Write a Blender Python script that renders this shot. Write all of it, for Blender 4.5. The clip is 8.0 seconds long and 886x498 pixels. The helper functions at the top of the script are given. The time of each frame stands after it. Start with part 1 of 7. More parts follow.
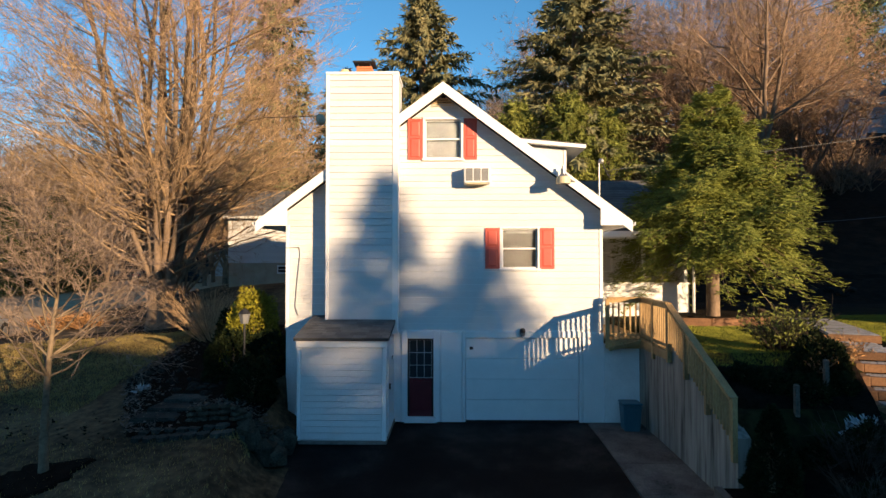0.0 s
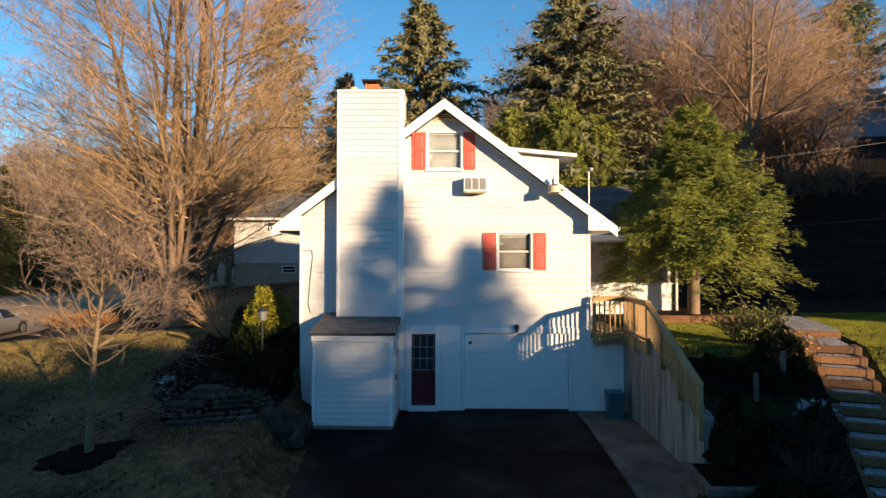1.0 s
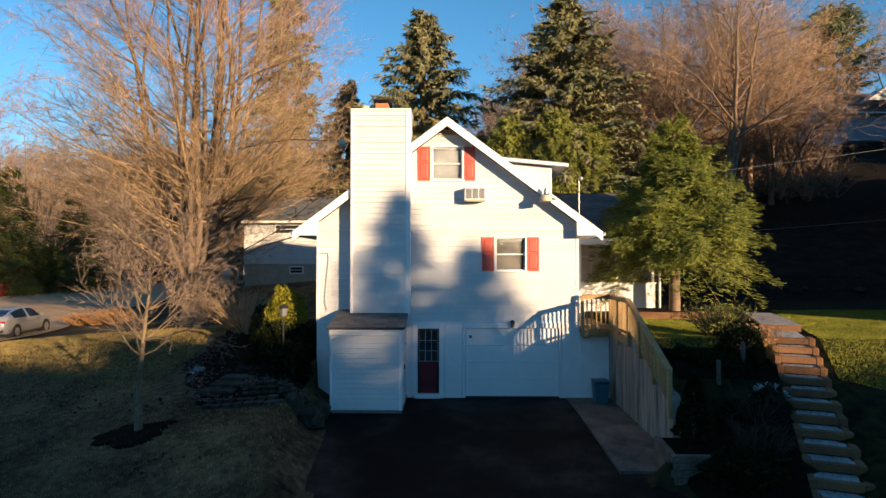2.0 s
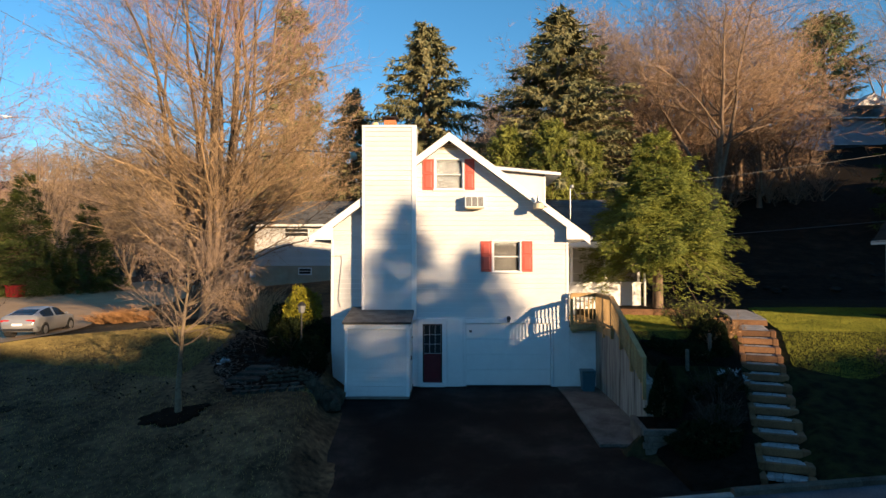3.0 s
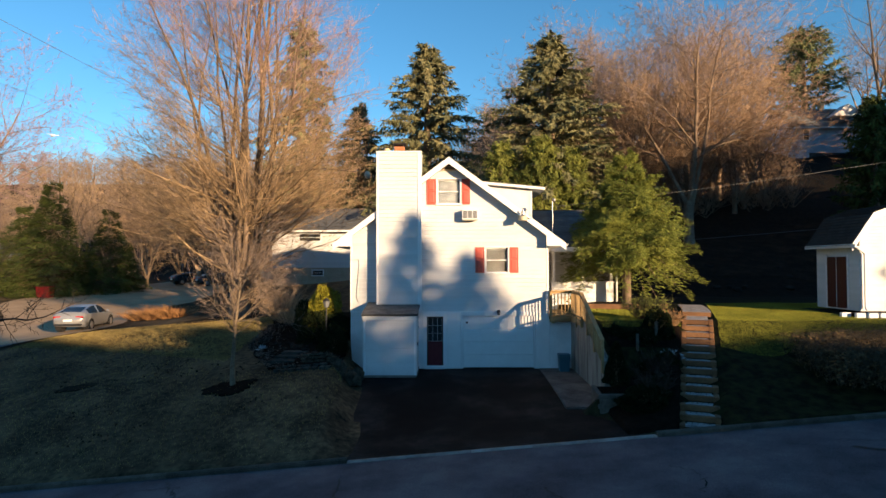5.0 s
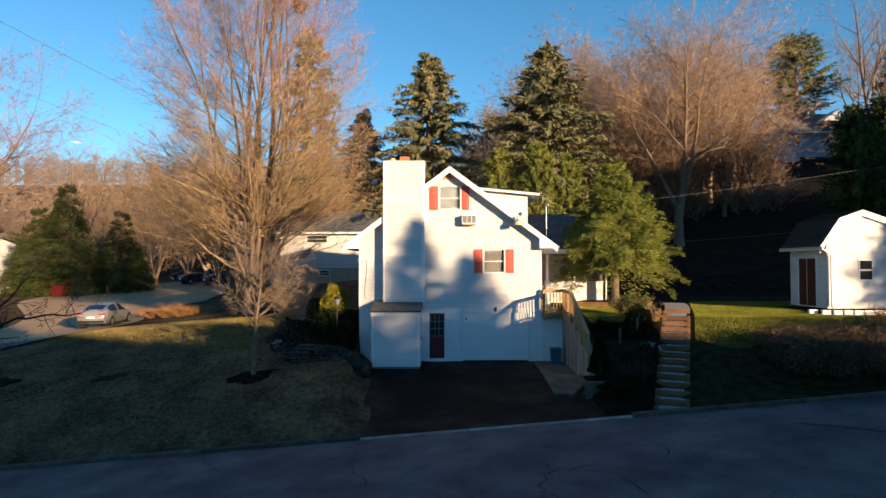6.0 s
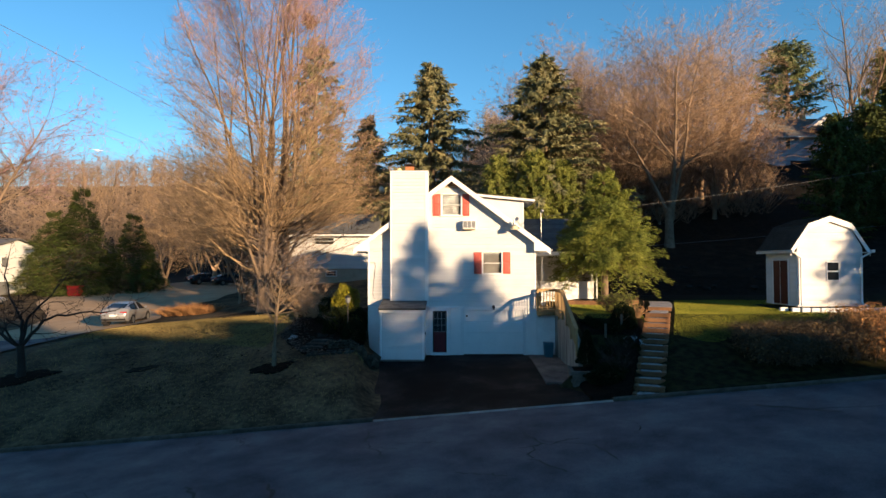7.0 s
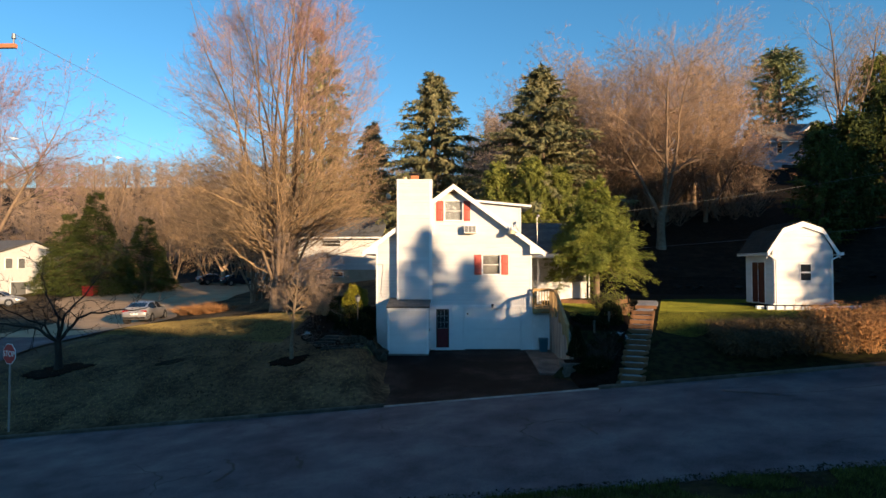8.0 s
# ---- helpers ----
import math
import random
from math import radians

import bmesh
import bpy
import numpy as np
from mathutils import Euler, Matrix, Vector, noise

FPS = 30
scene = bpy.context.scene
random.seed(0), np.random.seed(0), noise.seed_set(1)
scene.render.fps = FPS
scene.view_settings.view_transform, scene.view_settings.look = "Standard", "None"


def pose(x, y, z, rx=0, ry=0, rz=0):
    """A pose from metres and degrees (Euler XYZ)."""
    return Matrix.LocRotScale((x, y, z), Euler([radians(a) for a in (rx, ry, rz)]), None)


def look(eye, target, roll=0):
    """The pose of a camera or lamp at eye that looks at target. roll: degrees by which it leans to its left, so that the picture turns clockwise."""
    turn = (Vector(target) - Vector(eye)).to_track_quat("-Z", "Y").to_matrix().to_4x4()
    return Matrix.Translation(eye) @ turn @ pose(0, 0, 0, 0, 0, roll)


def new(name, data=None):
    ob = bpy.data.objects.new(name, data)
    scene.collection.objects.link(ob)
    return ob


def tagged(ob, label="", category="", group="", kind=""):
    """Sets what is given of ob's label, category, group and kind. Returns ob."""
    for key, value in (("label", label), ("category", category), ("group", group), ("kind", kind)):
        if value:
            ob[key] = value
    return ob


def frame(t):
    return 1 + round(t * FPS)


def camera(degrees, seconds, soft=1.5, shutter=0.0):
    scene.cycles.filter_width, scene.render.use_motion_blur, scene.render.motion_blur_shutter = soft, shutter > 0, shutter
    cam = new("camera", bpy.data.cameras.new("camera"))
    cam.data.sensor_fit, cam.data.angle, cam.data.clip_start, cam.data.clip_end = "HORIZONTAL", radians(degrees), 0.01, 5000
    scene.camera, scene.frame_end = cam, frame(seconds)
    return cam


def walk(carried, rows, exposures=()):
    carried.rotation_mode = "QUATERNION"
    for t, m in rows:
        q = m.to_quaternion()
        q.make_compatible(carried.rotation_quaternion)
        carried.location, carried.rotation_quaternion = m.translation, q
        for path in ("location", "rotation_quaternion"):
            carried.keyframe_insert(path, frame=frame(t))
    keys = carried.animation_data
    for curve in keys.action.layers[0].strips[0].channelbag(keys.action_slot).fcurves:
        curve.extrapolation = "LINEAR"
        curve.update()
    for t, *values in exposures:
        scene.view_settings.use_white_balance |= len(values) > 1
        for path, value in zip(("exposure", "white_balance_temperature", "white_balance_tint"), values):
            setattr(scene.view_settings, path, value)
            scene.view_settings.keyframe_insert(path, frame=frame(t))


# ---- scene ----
cam = camera(73.0, 8.0)
PATH = [
    (0.0, (0.279, -15.433, 4.074), (0.242, -13.434, 4.12), 0.0),
    (0.5, (0.235, -16.055, 4.107), (0.203, -14.056, 4.152), 0.05),
    (1.0, (0.190, -16.835, 4.150), (0.163, -14.836, 4.193), 0.05),
    (1.5, (0.122, -17.719, 4.180), (0.101, -15.719, 4.223), 0.05),
    (3.0, (0.030, -20.598, 4.210), (0.006, -18.599, 4.258), -0.05),
    (3.5, (0.036, -21.614, 4.213), (0.012, -19.615, 4.263), -0.1),
    (4.0, (0.040, -22.661, 4.229), (0.016, -20.661, 4.280), -0.1),
    (4.5, (0.055, -23.685, 4.246), (0.031, -21.686, 4.298), -0.15),
    (6.0, (0.067, -26.784, 4.273), (0.039, -24.785, 4.327), -0.1),
    (6.5, (0.055, -27.957, 4.313), (0.026, -25.958, 4.367), -0.1),
    (7.0, (0.020, -29.098, 4.345), (-0.010, -27.099, 4.399), -0.1),
    (7.5, (-0.020, -30.276, 4.375), (-0.052, -28.277, 4.429), -0.1),
    (8.0, (-0.039, -31.418, 4.395), (-0.072, -29.419, 4.451), -0.1),
]
walk(cam, [(t, look(e, a, r)) for t, e, a, r in PATH])

# ---- world, sun ----
SUN_EL, SUN_AZ = 9.7, 138.7      # the sun stands low over the far side of the street, front right
world = bpy.data.worlds.new("sky")
scene.world = world
world.use_nodes = True
wn = world.node_tree.nodes
sky = wn.new("ShaderNodeTexSky")
sky.sky_type, sky.sun_disc = "NISHITA", False
sky.sun_elevation, sky.sun_rotation = radians(SUN_EL), radians(SUN_AZ)
sky.altitude, sky.air_density, sky.dust_density, sky.ozone_density = 200, 1.0, 0.0, 3.5
hue = wn.new("ShaderNodeHueSaturation")
hue.inputs["Saturation"].default_value, hue.inputs["Hue"].default_value = 1.12, 0.492
world.node_tree.links.new(sky.outputs[0], hue.inputs["Color"])
world.node_tree.links.new(hue.outputs[0], wn["Background"].inputs[0])
wn["Background"].inputs[1].default_value = 0.092
sun_dir = Vector((math.sin(radians(SUN_AZ)) * math.cos(radians(SUN_EL)), math.cos(radians(SUN_AZ)) * math.cos(radians(SUN_EL)), math.sin(radians(SUN_EL))))
sun = new("sun", bpy.data.lights.new("sun", "SUN"))
sun.data.energy, sun.data.angle, sun.data.color = 4.8, radians(0.7), (1.0, 0.70, 0.41)
sun.matrix_world = look((60, -60, 40), Vector((60, -60, 40)) - sun_dir)
scene.view_settings.exposure = 1.32


# ---- materials ----
def mat(name, a, b, rough=0.8, scale=6.0, fine=60.0, bump=0.15, metal=0.0, per=0.0, mid=None, stretch=(1, 1, 1), spec=0.4, dist=0.01, island=False):
    """Two-tone paint or stone: broad stains from a to b, a fine grain, a bump, and per: how much one piece differs from the next."""
    m = bpy.data.materials.new(name)
    m.use_nodes = True
    n, l = m.node_tree.nodes, m.node_tree.links
    p = n["Principled BSDF"]
    co = n.new("ShaderNodeTexCoord")
    mp = n.new("ShaderNodeMapping")
    mp.inputs["Scale"].default_value = stretch
    l.new(co.outputs["Object"], mp.inputs[0])
    big, small = n.new("ShaderNodeTexNoise"), n.new("ShaderNodeTexNoise")
    for t, s, d in ((big, scale, 5), (small, fine, 4)):
        t.inputs["Scale"].default_value, t.inputs["Detail"].default_value, t.inputs["Roughness"].default_value = s, d, 0.62
        l.new(mp.outputs[0], t.inputs["Vector"])
    add = n.new("ShaderNodeMath")
    add.operation = "MULTIPLY_ADD"
    add.inputs[1].default_value = 0.45
    l.new(small.outputs[0], add.inputs[0])
    half = n.new("ShaderNodeMath")
    half.operation = "MULTIPLY"
    half.inputs[1].default_value = 0.55
    l.new(big.outputs[0], half.inputs[0])
    l.new(half.outputs[0], add.inputs[2])
    ramp = n.new("ShaderNodeValToRGB")
    ramp.color_ramp.elements[0].position, ramp.color_ramp.elements[1].position = 0.36, 0.64
    ramp.color_ramp.elements[0].color, ramp.color_ramp.elements[1].color = (*a, 1), (*b, 1)
    if mid:
        e = ramp.color_ramp.elements.new(0.5)
        e.color = (*mid, 1)
    l.new(add.outputs[0], ramp.inputs[0])
    out = ramp.outputs[0]
    if per:
        if island:
            geo = n.new("ShaderNodeNewGeometry")
            rnd = geo.outputs["Random Per Island"]
        else:
            rnd = n.new("ShaderNodeObjectInfo").outputs["Random"]
        rng = n.new("ShaderNodeMapRange")
        rng.inputs[3].default_value, rng.inputs[4].default_value = 1 - per, 1 + per
        l.new(rnd, rng.inputs[0])
        mul = n.new("ShaderNodeHueSaturation")
        l.new(rng.outputs[0], mul.inputs["Value"])
        l.new(out, mul.inputs["Color"])
        out = mul.outputs[0]
    l.new(out, p.inputs["Base Color"])
    p.inputs["Roughness"].default_value, p.inputs["Metallic"].default_value = rough, metal
    p.inputs["Specular IOR Level"].default_value = spec
    if bump:
        bp = n.new("ShaderNodeBump")
        bp.inputs["Strength"].default_value, bp.inputs["Distance"].default_value = bump, dist
        l.new(add.outputs[0], bp.inputs["Height"])
        l.new(bp.outputs[0], p.inputs["Normal"])
    return m


M = {}
M["siding"] = mat("white_siding", (0.515, 0.52, 0.53), (0.60, 0.605, 0.615), 0.55, 1.2, 30, 0.08, per=0.05)
M["trim"] = mat("white_trim", (0.65, 0.655, 0.66), (0.73, 0.735, 0.74), 0.5, 2, 40, 0.06)
M["stucco"] = mat("white_painted_block", (0.60, 0.605, 0.61), (0.78, 0.785, 0.79), 0.8, 1.4, 45, 0.3)
M["wall"] = mat("stained_concrete", (0.035, 0.031, 0.027), (0.34, 0.31, 0.27), 0.9, 2.2, 7, 0.2, mid=(0.23, 0.207, 0.178), stretch=(1.0, 1.0, 0.10))
M["shutter"] = mat("red_shutter_paint", (0.42, 0.075, 0.055), (0.50, 0.10, 0.075), 0.5, 3, 50, 0.06)
M["reddoor"] = mat("dark_red_door_paint", (0.09, 0.007, 0.013), (0.125, 0.011, 0.018), 0.4, 3, 40, 0.05)
M["shingle"] = mat("grey_shingle", (0.055, 0.055, 0.058), (0.12, 0.118, 0.115), 0.9, 3, 60, 0.5, per=0.25)
M["shingle_dark"] = mat("dark_shingle", (0.02, 0.021, 0.024), (0.05, 0.052, 0.056), 0.85, 3, 60, 0.5, per=0.25)
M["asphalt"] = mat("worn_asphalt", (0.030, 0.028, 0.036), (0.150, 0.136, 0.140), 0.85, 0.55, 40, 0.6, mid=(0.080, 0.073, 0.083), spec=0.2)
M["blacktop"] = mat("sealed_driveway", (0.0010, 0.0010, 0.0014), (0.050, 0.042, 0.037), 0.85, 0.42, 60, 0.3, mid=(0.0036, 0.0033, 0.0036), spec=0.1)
# lighter, warmer copy of the asphalt with low sunlight put into its colour
M["side_asphalt"] = mat("sunlit_worn_asphalt", (0.29, 0.19, 0.105), (0.46, 0.315, 0.185), 0.9, 0.5, 60, 0.4)
M["crack"] = mat("tar_crack", (0.006, 0.006, 0.007), (0.012, 0.012, 0.012), 0.7, 5, 60, 0.2)
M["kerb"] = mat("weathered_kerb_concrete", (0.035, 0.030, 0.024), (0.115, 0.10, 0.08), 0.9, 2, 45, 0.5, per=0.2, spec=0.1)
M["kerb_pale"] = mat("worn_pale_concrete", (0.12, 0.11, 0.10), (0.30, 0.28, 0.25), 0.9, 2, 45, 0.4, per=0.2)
M["slab"] = mat("dirty_slab_concrete", (0.007, 0.0065, 0.006), (0.19, 0.168, 0.148), 0.9, 1.0, 40, 0.4, per=0.08)
M["grass"] = mat("winter_lawn", (0.009, 0.007, 0.005), (0.155, 0.108, 0.058), 0.95, 0.5, 5, 0.9, mid=(0.064, 0.046, 0.026), spec=0.1, dist=0.06)
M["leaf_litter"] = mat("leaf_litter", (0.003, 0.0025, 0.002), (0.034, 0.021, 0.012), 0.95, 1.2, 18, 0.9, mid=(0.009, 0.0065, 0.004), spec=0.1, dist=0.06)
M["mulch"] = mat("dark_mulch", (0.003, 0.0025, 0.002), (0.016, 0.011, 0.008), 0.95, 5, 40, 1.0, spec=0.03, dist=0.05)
M["wire"] = mat("grey_wire", (0.10, 0.10, 0.10), (0.16, 0.16, 0.16), 0.6, 3, 40, 0)
M["pine_blue"] = mat("blue_pine_needles", (0.075, 0.10, 0.045), (0.22, 0.24, 0.10), 0.8, 0.4, 3, 0, spec=0.2, per=0.35, island=True)
M["bark"] = mat("grey_brown_bark", (0.085, 0.058, 0.038), (0.24, 0.17, 0.115), 0.9, 1.5, 18, 0.6, stretch=(1, 1, 0.3), per=0.1)
M["twig"] = mat("bare_twig_bark", (0.17, 0.112, 0.062), (0.36, 0.25, 0.145), 0.85, 0.5, 6, 0, per=0.6, island=True)
M["twig_far"] = mat("far_twig_bark", (0.18, 0.117, 0.074), (0.355, 0.242, 0.158), 0.85, 0.2, 4, 0, per=0.55, island=True)
M["twig_ridge"] = mat("ridge_twigs", (0.20, 0.142, 0.105), (0.31, 0.225, 0.165), 0.9, 0.05, 0.6, 0)
M["twig_rust"] = mat("rusty_twig_bark", (0.20, 0.118, 0.070), (0.38, 0.24, 0.15), 0.85, 0.3, 5, 0, per=0.42, island=True)
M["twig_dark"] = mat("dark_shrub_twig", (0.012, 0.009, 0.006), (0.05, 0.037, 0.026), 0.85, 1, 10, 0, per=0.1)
M["twig_mauve"] = mat("mauve_bud_twigs", (0.20, 0.112, 0.115), (0.36, 0.232, 0.24), 0.85, 0.5, 6, 0, per=0.42, island=True)
M["twig_grey"] = mat("grey_ornamental_bark", (0.07, 0.051, 0.034), (0.24, 0.178, 0.114), 0.85, 1, 10, 0.3, per=0.1)
M["twig_pale"] = mat("pale_twig_bark", (0.25, 0.16, 0.085), (0.42, 0.285, 0.165), 0.85, 1, 10, 0, per=0.42, island=True)
M["spruce"] = mat("blue_green_needles", (0.085, 0.098, 0.052), (0.25, 0.215, 0.107), 0.8, 0.35, 3, 0, mid=(0.165, 0.162, 0.082), spec=0.1, per=0.25, island=True)
M["pine"] = mat("pine_needles", (0.07, 0.092, 0.02), (0.23, 0.24, 0.05), 0.8, 0.4, 3, 0, spec=0.2, per=0.35, island=True)
M["hemlock"] = mat("green_hemlock_needles", (0.07, 0.096, 0.015), (0.225, 0.24, 0.042), 0.75, 0.5, 4, 0, spec=0.25, per=0.4, island=True)
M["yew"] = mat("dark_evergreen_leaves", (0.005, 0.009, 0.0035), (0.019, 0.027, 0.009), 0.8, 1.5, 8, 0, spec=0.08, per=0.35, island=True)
M["golden"] = mat("golden_cypress_leaves", (0.11, 0.108, 0.010), (0.26, 0.235, 0.020), 0.75, 2, 10, 0, spec=0.2, per=0.25, island=True)
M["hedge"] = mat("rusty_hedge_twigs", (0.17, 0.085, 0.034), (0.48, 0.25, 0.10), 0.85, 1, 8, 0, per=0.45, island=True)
# darker hedge copies carry the shade of one end, rust leaves the sun
M["hedge_shaded"] = mat("shaded_hedge_twigs", (0.022, 0.018, 0.010), (0.11, 0.075, 0.04), 0.85, 1, 8, 0, per=0.5, island=True)
M["hedge_leaf"] = mat("shaded_bronze_hedge_leaves", (0.035, 0.028, 0.010), (0.20, 0.115, 0.045), 0.8, 1, 8, 0, per=0.5, island=True)
M["hedge_rust"] = mat("sunlit_rusty_hedge_leaves", (0.20, 0.092, 0.028), (0.56, 0.27, 0.09), 0.8, 1, 8, 0, per=0.5, island=True)
M["twig_young"] = mat("grey_pink_twigs", (0.105, 0.076, 0.058), (0.28, 0.205, 0.155), 0.85, 1, 10, 0, per=0.4, island=True)
M["deckwood"] = mat("weathered_deck_wood", (0.21, 0.13, 0.055), (0.42, 0.28, 0.128), 0.8, 1.5, 30, 0.3, stretch=(1, 1, 0.4), per=0.12)
M["brush"] = mat("brown_brush_twigs", (0.085, 0.056, 0.036), (0.24, 0.165, 0.11), 0.9, 0.3, 4, 0, per=0.2)
M["stake"] = mat("grey_stake_wood", (0.03, 0.028, 0.024), (0.12, 0.11, 0.09), 0.9, 6, 40, 0.2)
M["timber"] = mat("landscape_timber", (0.085, 0.040, 0.018), (0.22, 0.112, 0.052), 0.85, 2, 30, 0.4, per=0.15)
M["timber_grey"] = mat("grey_weathered_timber", (0.045, 0.038, 0.032), (0.16, 0.135, 0.11), 0.9, 2, 30, 0.4, per=0.15)
M["sheddoor"] = mat("oxblood_door_paint", (0.045, 0.006, 0.006), (0.075, 0.010, 0.009), 0.5, 3, 40, 0.05)
M["paver"] = mat("grey_paver", (0.20, 0.19, 0.19), (0.36, 0.35, 0.35), 0.9, 4, 40, 0.4, per=0.15)
M["rock"] = mat("brown_grey_rock", (0.006, 0.0065, 0.005), (0.065, 0.062, 0.046), 0.9, 3, 30, 0.7, per=0.25, spec=0.1)
M["stone"] = mat("field_stone", (0.07, 0.065, 0.06), (0.24, 0.22, 0.20), 0.9, 3, 30, 0.7, per=0.25)
M["stone_dark"] = mat("dark_field_stone", (0.005, 0.005, 0.0045), (0.030, 0.029, 0.024), 0.9, 3, 30, 0.7, per=0.25, spec=0.1)
M["moss_stone"] = mat("mossy_dark_stone", (0.008, 0.011, 0.010), (0.055, 0.062, 0.056), 0.9, 2.5, 30, 0.5, per=0.25, spec=0.1)
M["metal"] = mat("grey_metal", (0.28, 0.28, 0.28), (0.42, 0.42, 0.42), 0.45, 3, 40, 0.05, metal=0.8)
M["muntin"] = mat("grey_muntin_paint", (0.30, 0.31, 0.32), (0.40, 0.41, 0.42), 0.5, 4, 40, 0)
M["black"] = mat("black_metal", (0.012, 0.012, 0.013), (0.03, 0.03, 0.032), 0.5, 5, 60, 0.05)
M["dark"] = mat("dark_interior", (0.01, 0.01, 0.011), (0.02, 0.02, 0.02), 0.8, 3, 30, 0)
M["curtain"] = mat("grey_blind", (0.10, 0.105, 0.11), (0.145, 0.15, 0.155), 0.8, 2, 40, 0.1)
M["brick"] = mat("orange_flue_brick", (0.40, 0.13, 0.055), (0.55, 0.22, 0.10), 0.85, 8, 50, 0.3)
M["clay"] = mat("buff_clay", (0.55, 0.40, 0.20), (0.68, 0.52, 0.30), 0.8, 6, 40, 0.2)
M["bluebin"] = mat("blue_plastic", (0.02, 0.085, 0.125), (0.03, 0.115, 0.16), 0.45, 3, 30, 0.05)
M["beige"] = mat("beige_metal", (0.50, 0.42, 0.27), (0.60, 0.52, 0.36), 0.5, 4, 40, 0.05)
M["tan"] = mat("tan_foundation", (0.30, 0.25, 0.19), (0.42, 0.36, 0.28), 0.85, 2, 30, 0.3)
M["silver"] = mat("silver_car_paint", (0.27, 0.275, 0.29), (0.31, 0.315, 0.33), 0.28, 1, 20, 0, metal=0.35)
M["tinted"] = mat("tinted_car_glass", (0.006, 0.008, 0.011), (0.012, 0.015, 0.02), 0.12, 1, 20, 0, spec=0.18)
M["darkcar"] = mat("dark_car_paint", (0.02, 0.022, 0.03), (0.03, 0.032, 0.04), 0.2, 1, 20, 0)
M["tyre"] = mat("black_tyre", (0.012, 0.012, 0.012), (0.02, 0.02, 0.02), 0.85, 6, 60, 0.2)
M["redlamp"] = mat("red_lamp_lens", (0.35, 0.008, 0.008), (0.42, 0.012, 0.012), 0.2, 5, 40, 0)
M["redbox"] = mat("red_painted_steel", (0.16, 0.008, 0.008), (0.26, 0.018, 0.014), 0.5, 1.5, 30, 0.1)
M["signred"] = mat("stop_sign_red", (0.42, 0.016, 0.022), (0.47, 0.025, 0.03), 0.4, 3, 40, 0)
M["signwhite"] = mat("sign_white", (0.76, 0.76, 0.75), (0.82, 0.82, 0.81), 0.4, 3, 40, 0)
M["orangewood"] = mat("stained_crossarm_wood", (0.40, 0.14, 0.07), (0.52, 0.22, 0.11), 0.8, 3, 40, 0.2)
M["frost"] = mat("silvery_leaves", (0.25, 0.29, 0.31), (0.42, 0.46, 0.48), 0.8, 4, 30, 0, per=0.2, island=True)
M["bluesiding"] = mat("pale_blue_siding", (0.27, 0.31, 0.38), (0.34, 0.38, 0.45), 0.6, 1, 30, 0.05)


def glass_mat():
    m = bpy.data.materials.new("window_glass")
    m.use_nodes = True
    p = m.node_tree.nodes["Principled BSDF"]
    p.inputs["Base Color"].default_value = (0.02, 0.025, 0.03, 1)
    p.inputs["Roughness"].default_value = 0.06
    p.inputs["Specular IOR Level"].default_value = 0.6
    return m


def clear_glass():
    m = bpy.data.materials.new("clear_glass")
    m.use_nodes = True
    p = m.node_tree.nodes["Principled BSDF"]
    p.inputs["Base Color"].default_value = (0.9, 0.93, 0.95, 1)
    p.inputs["Roughness"].default_value = 0.03
    p.inputs["Transmission Weight"].default_value = 1.0
    p.inputs["IOR"].default_value = 1.25
    return m


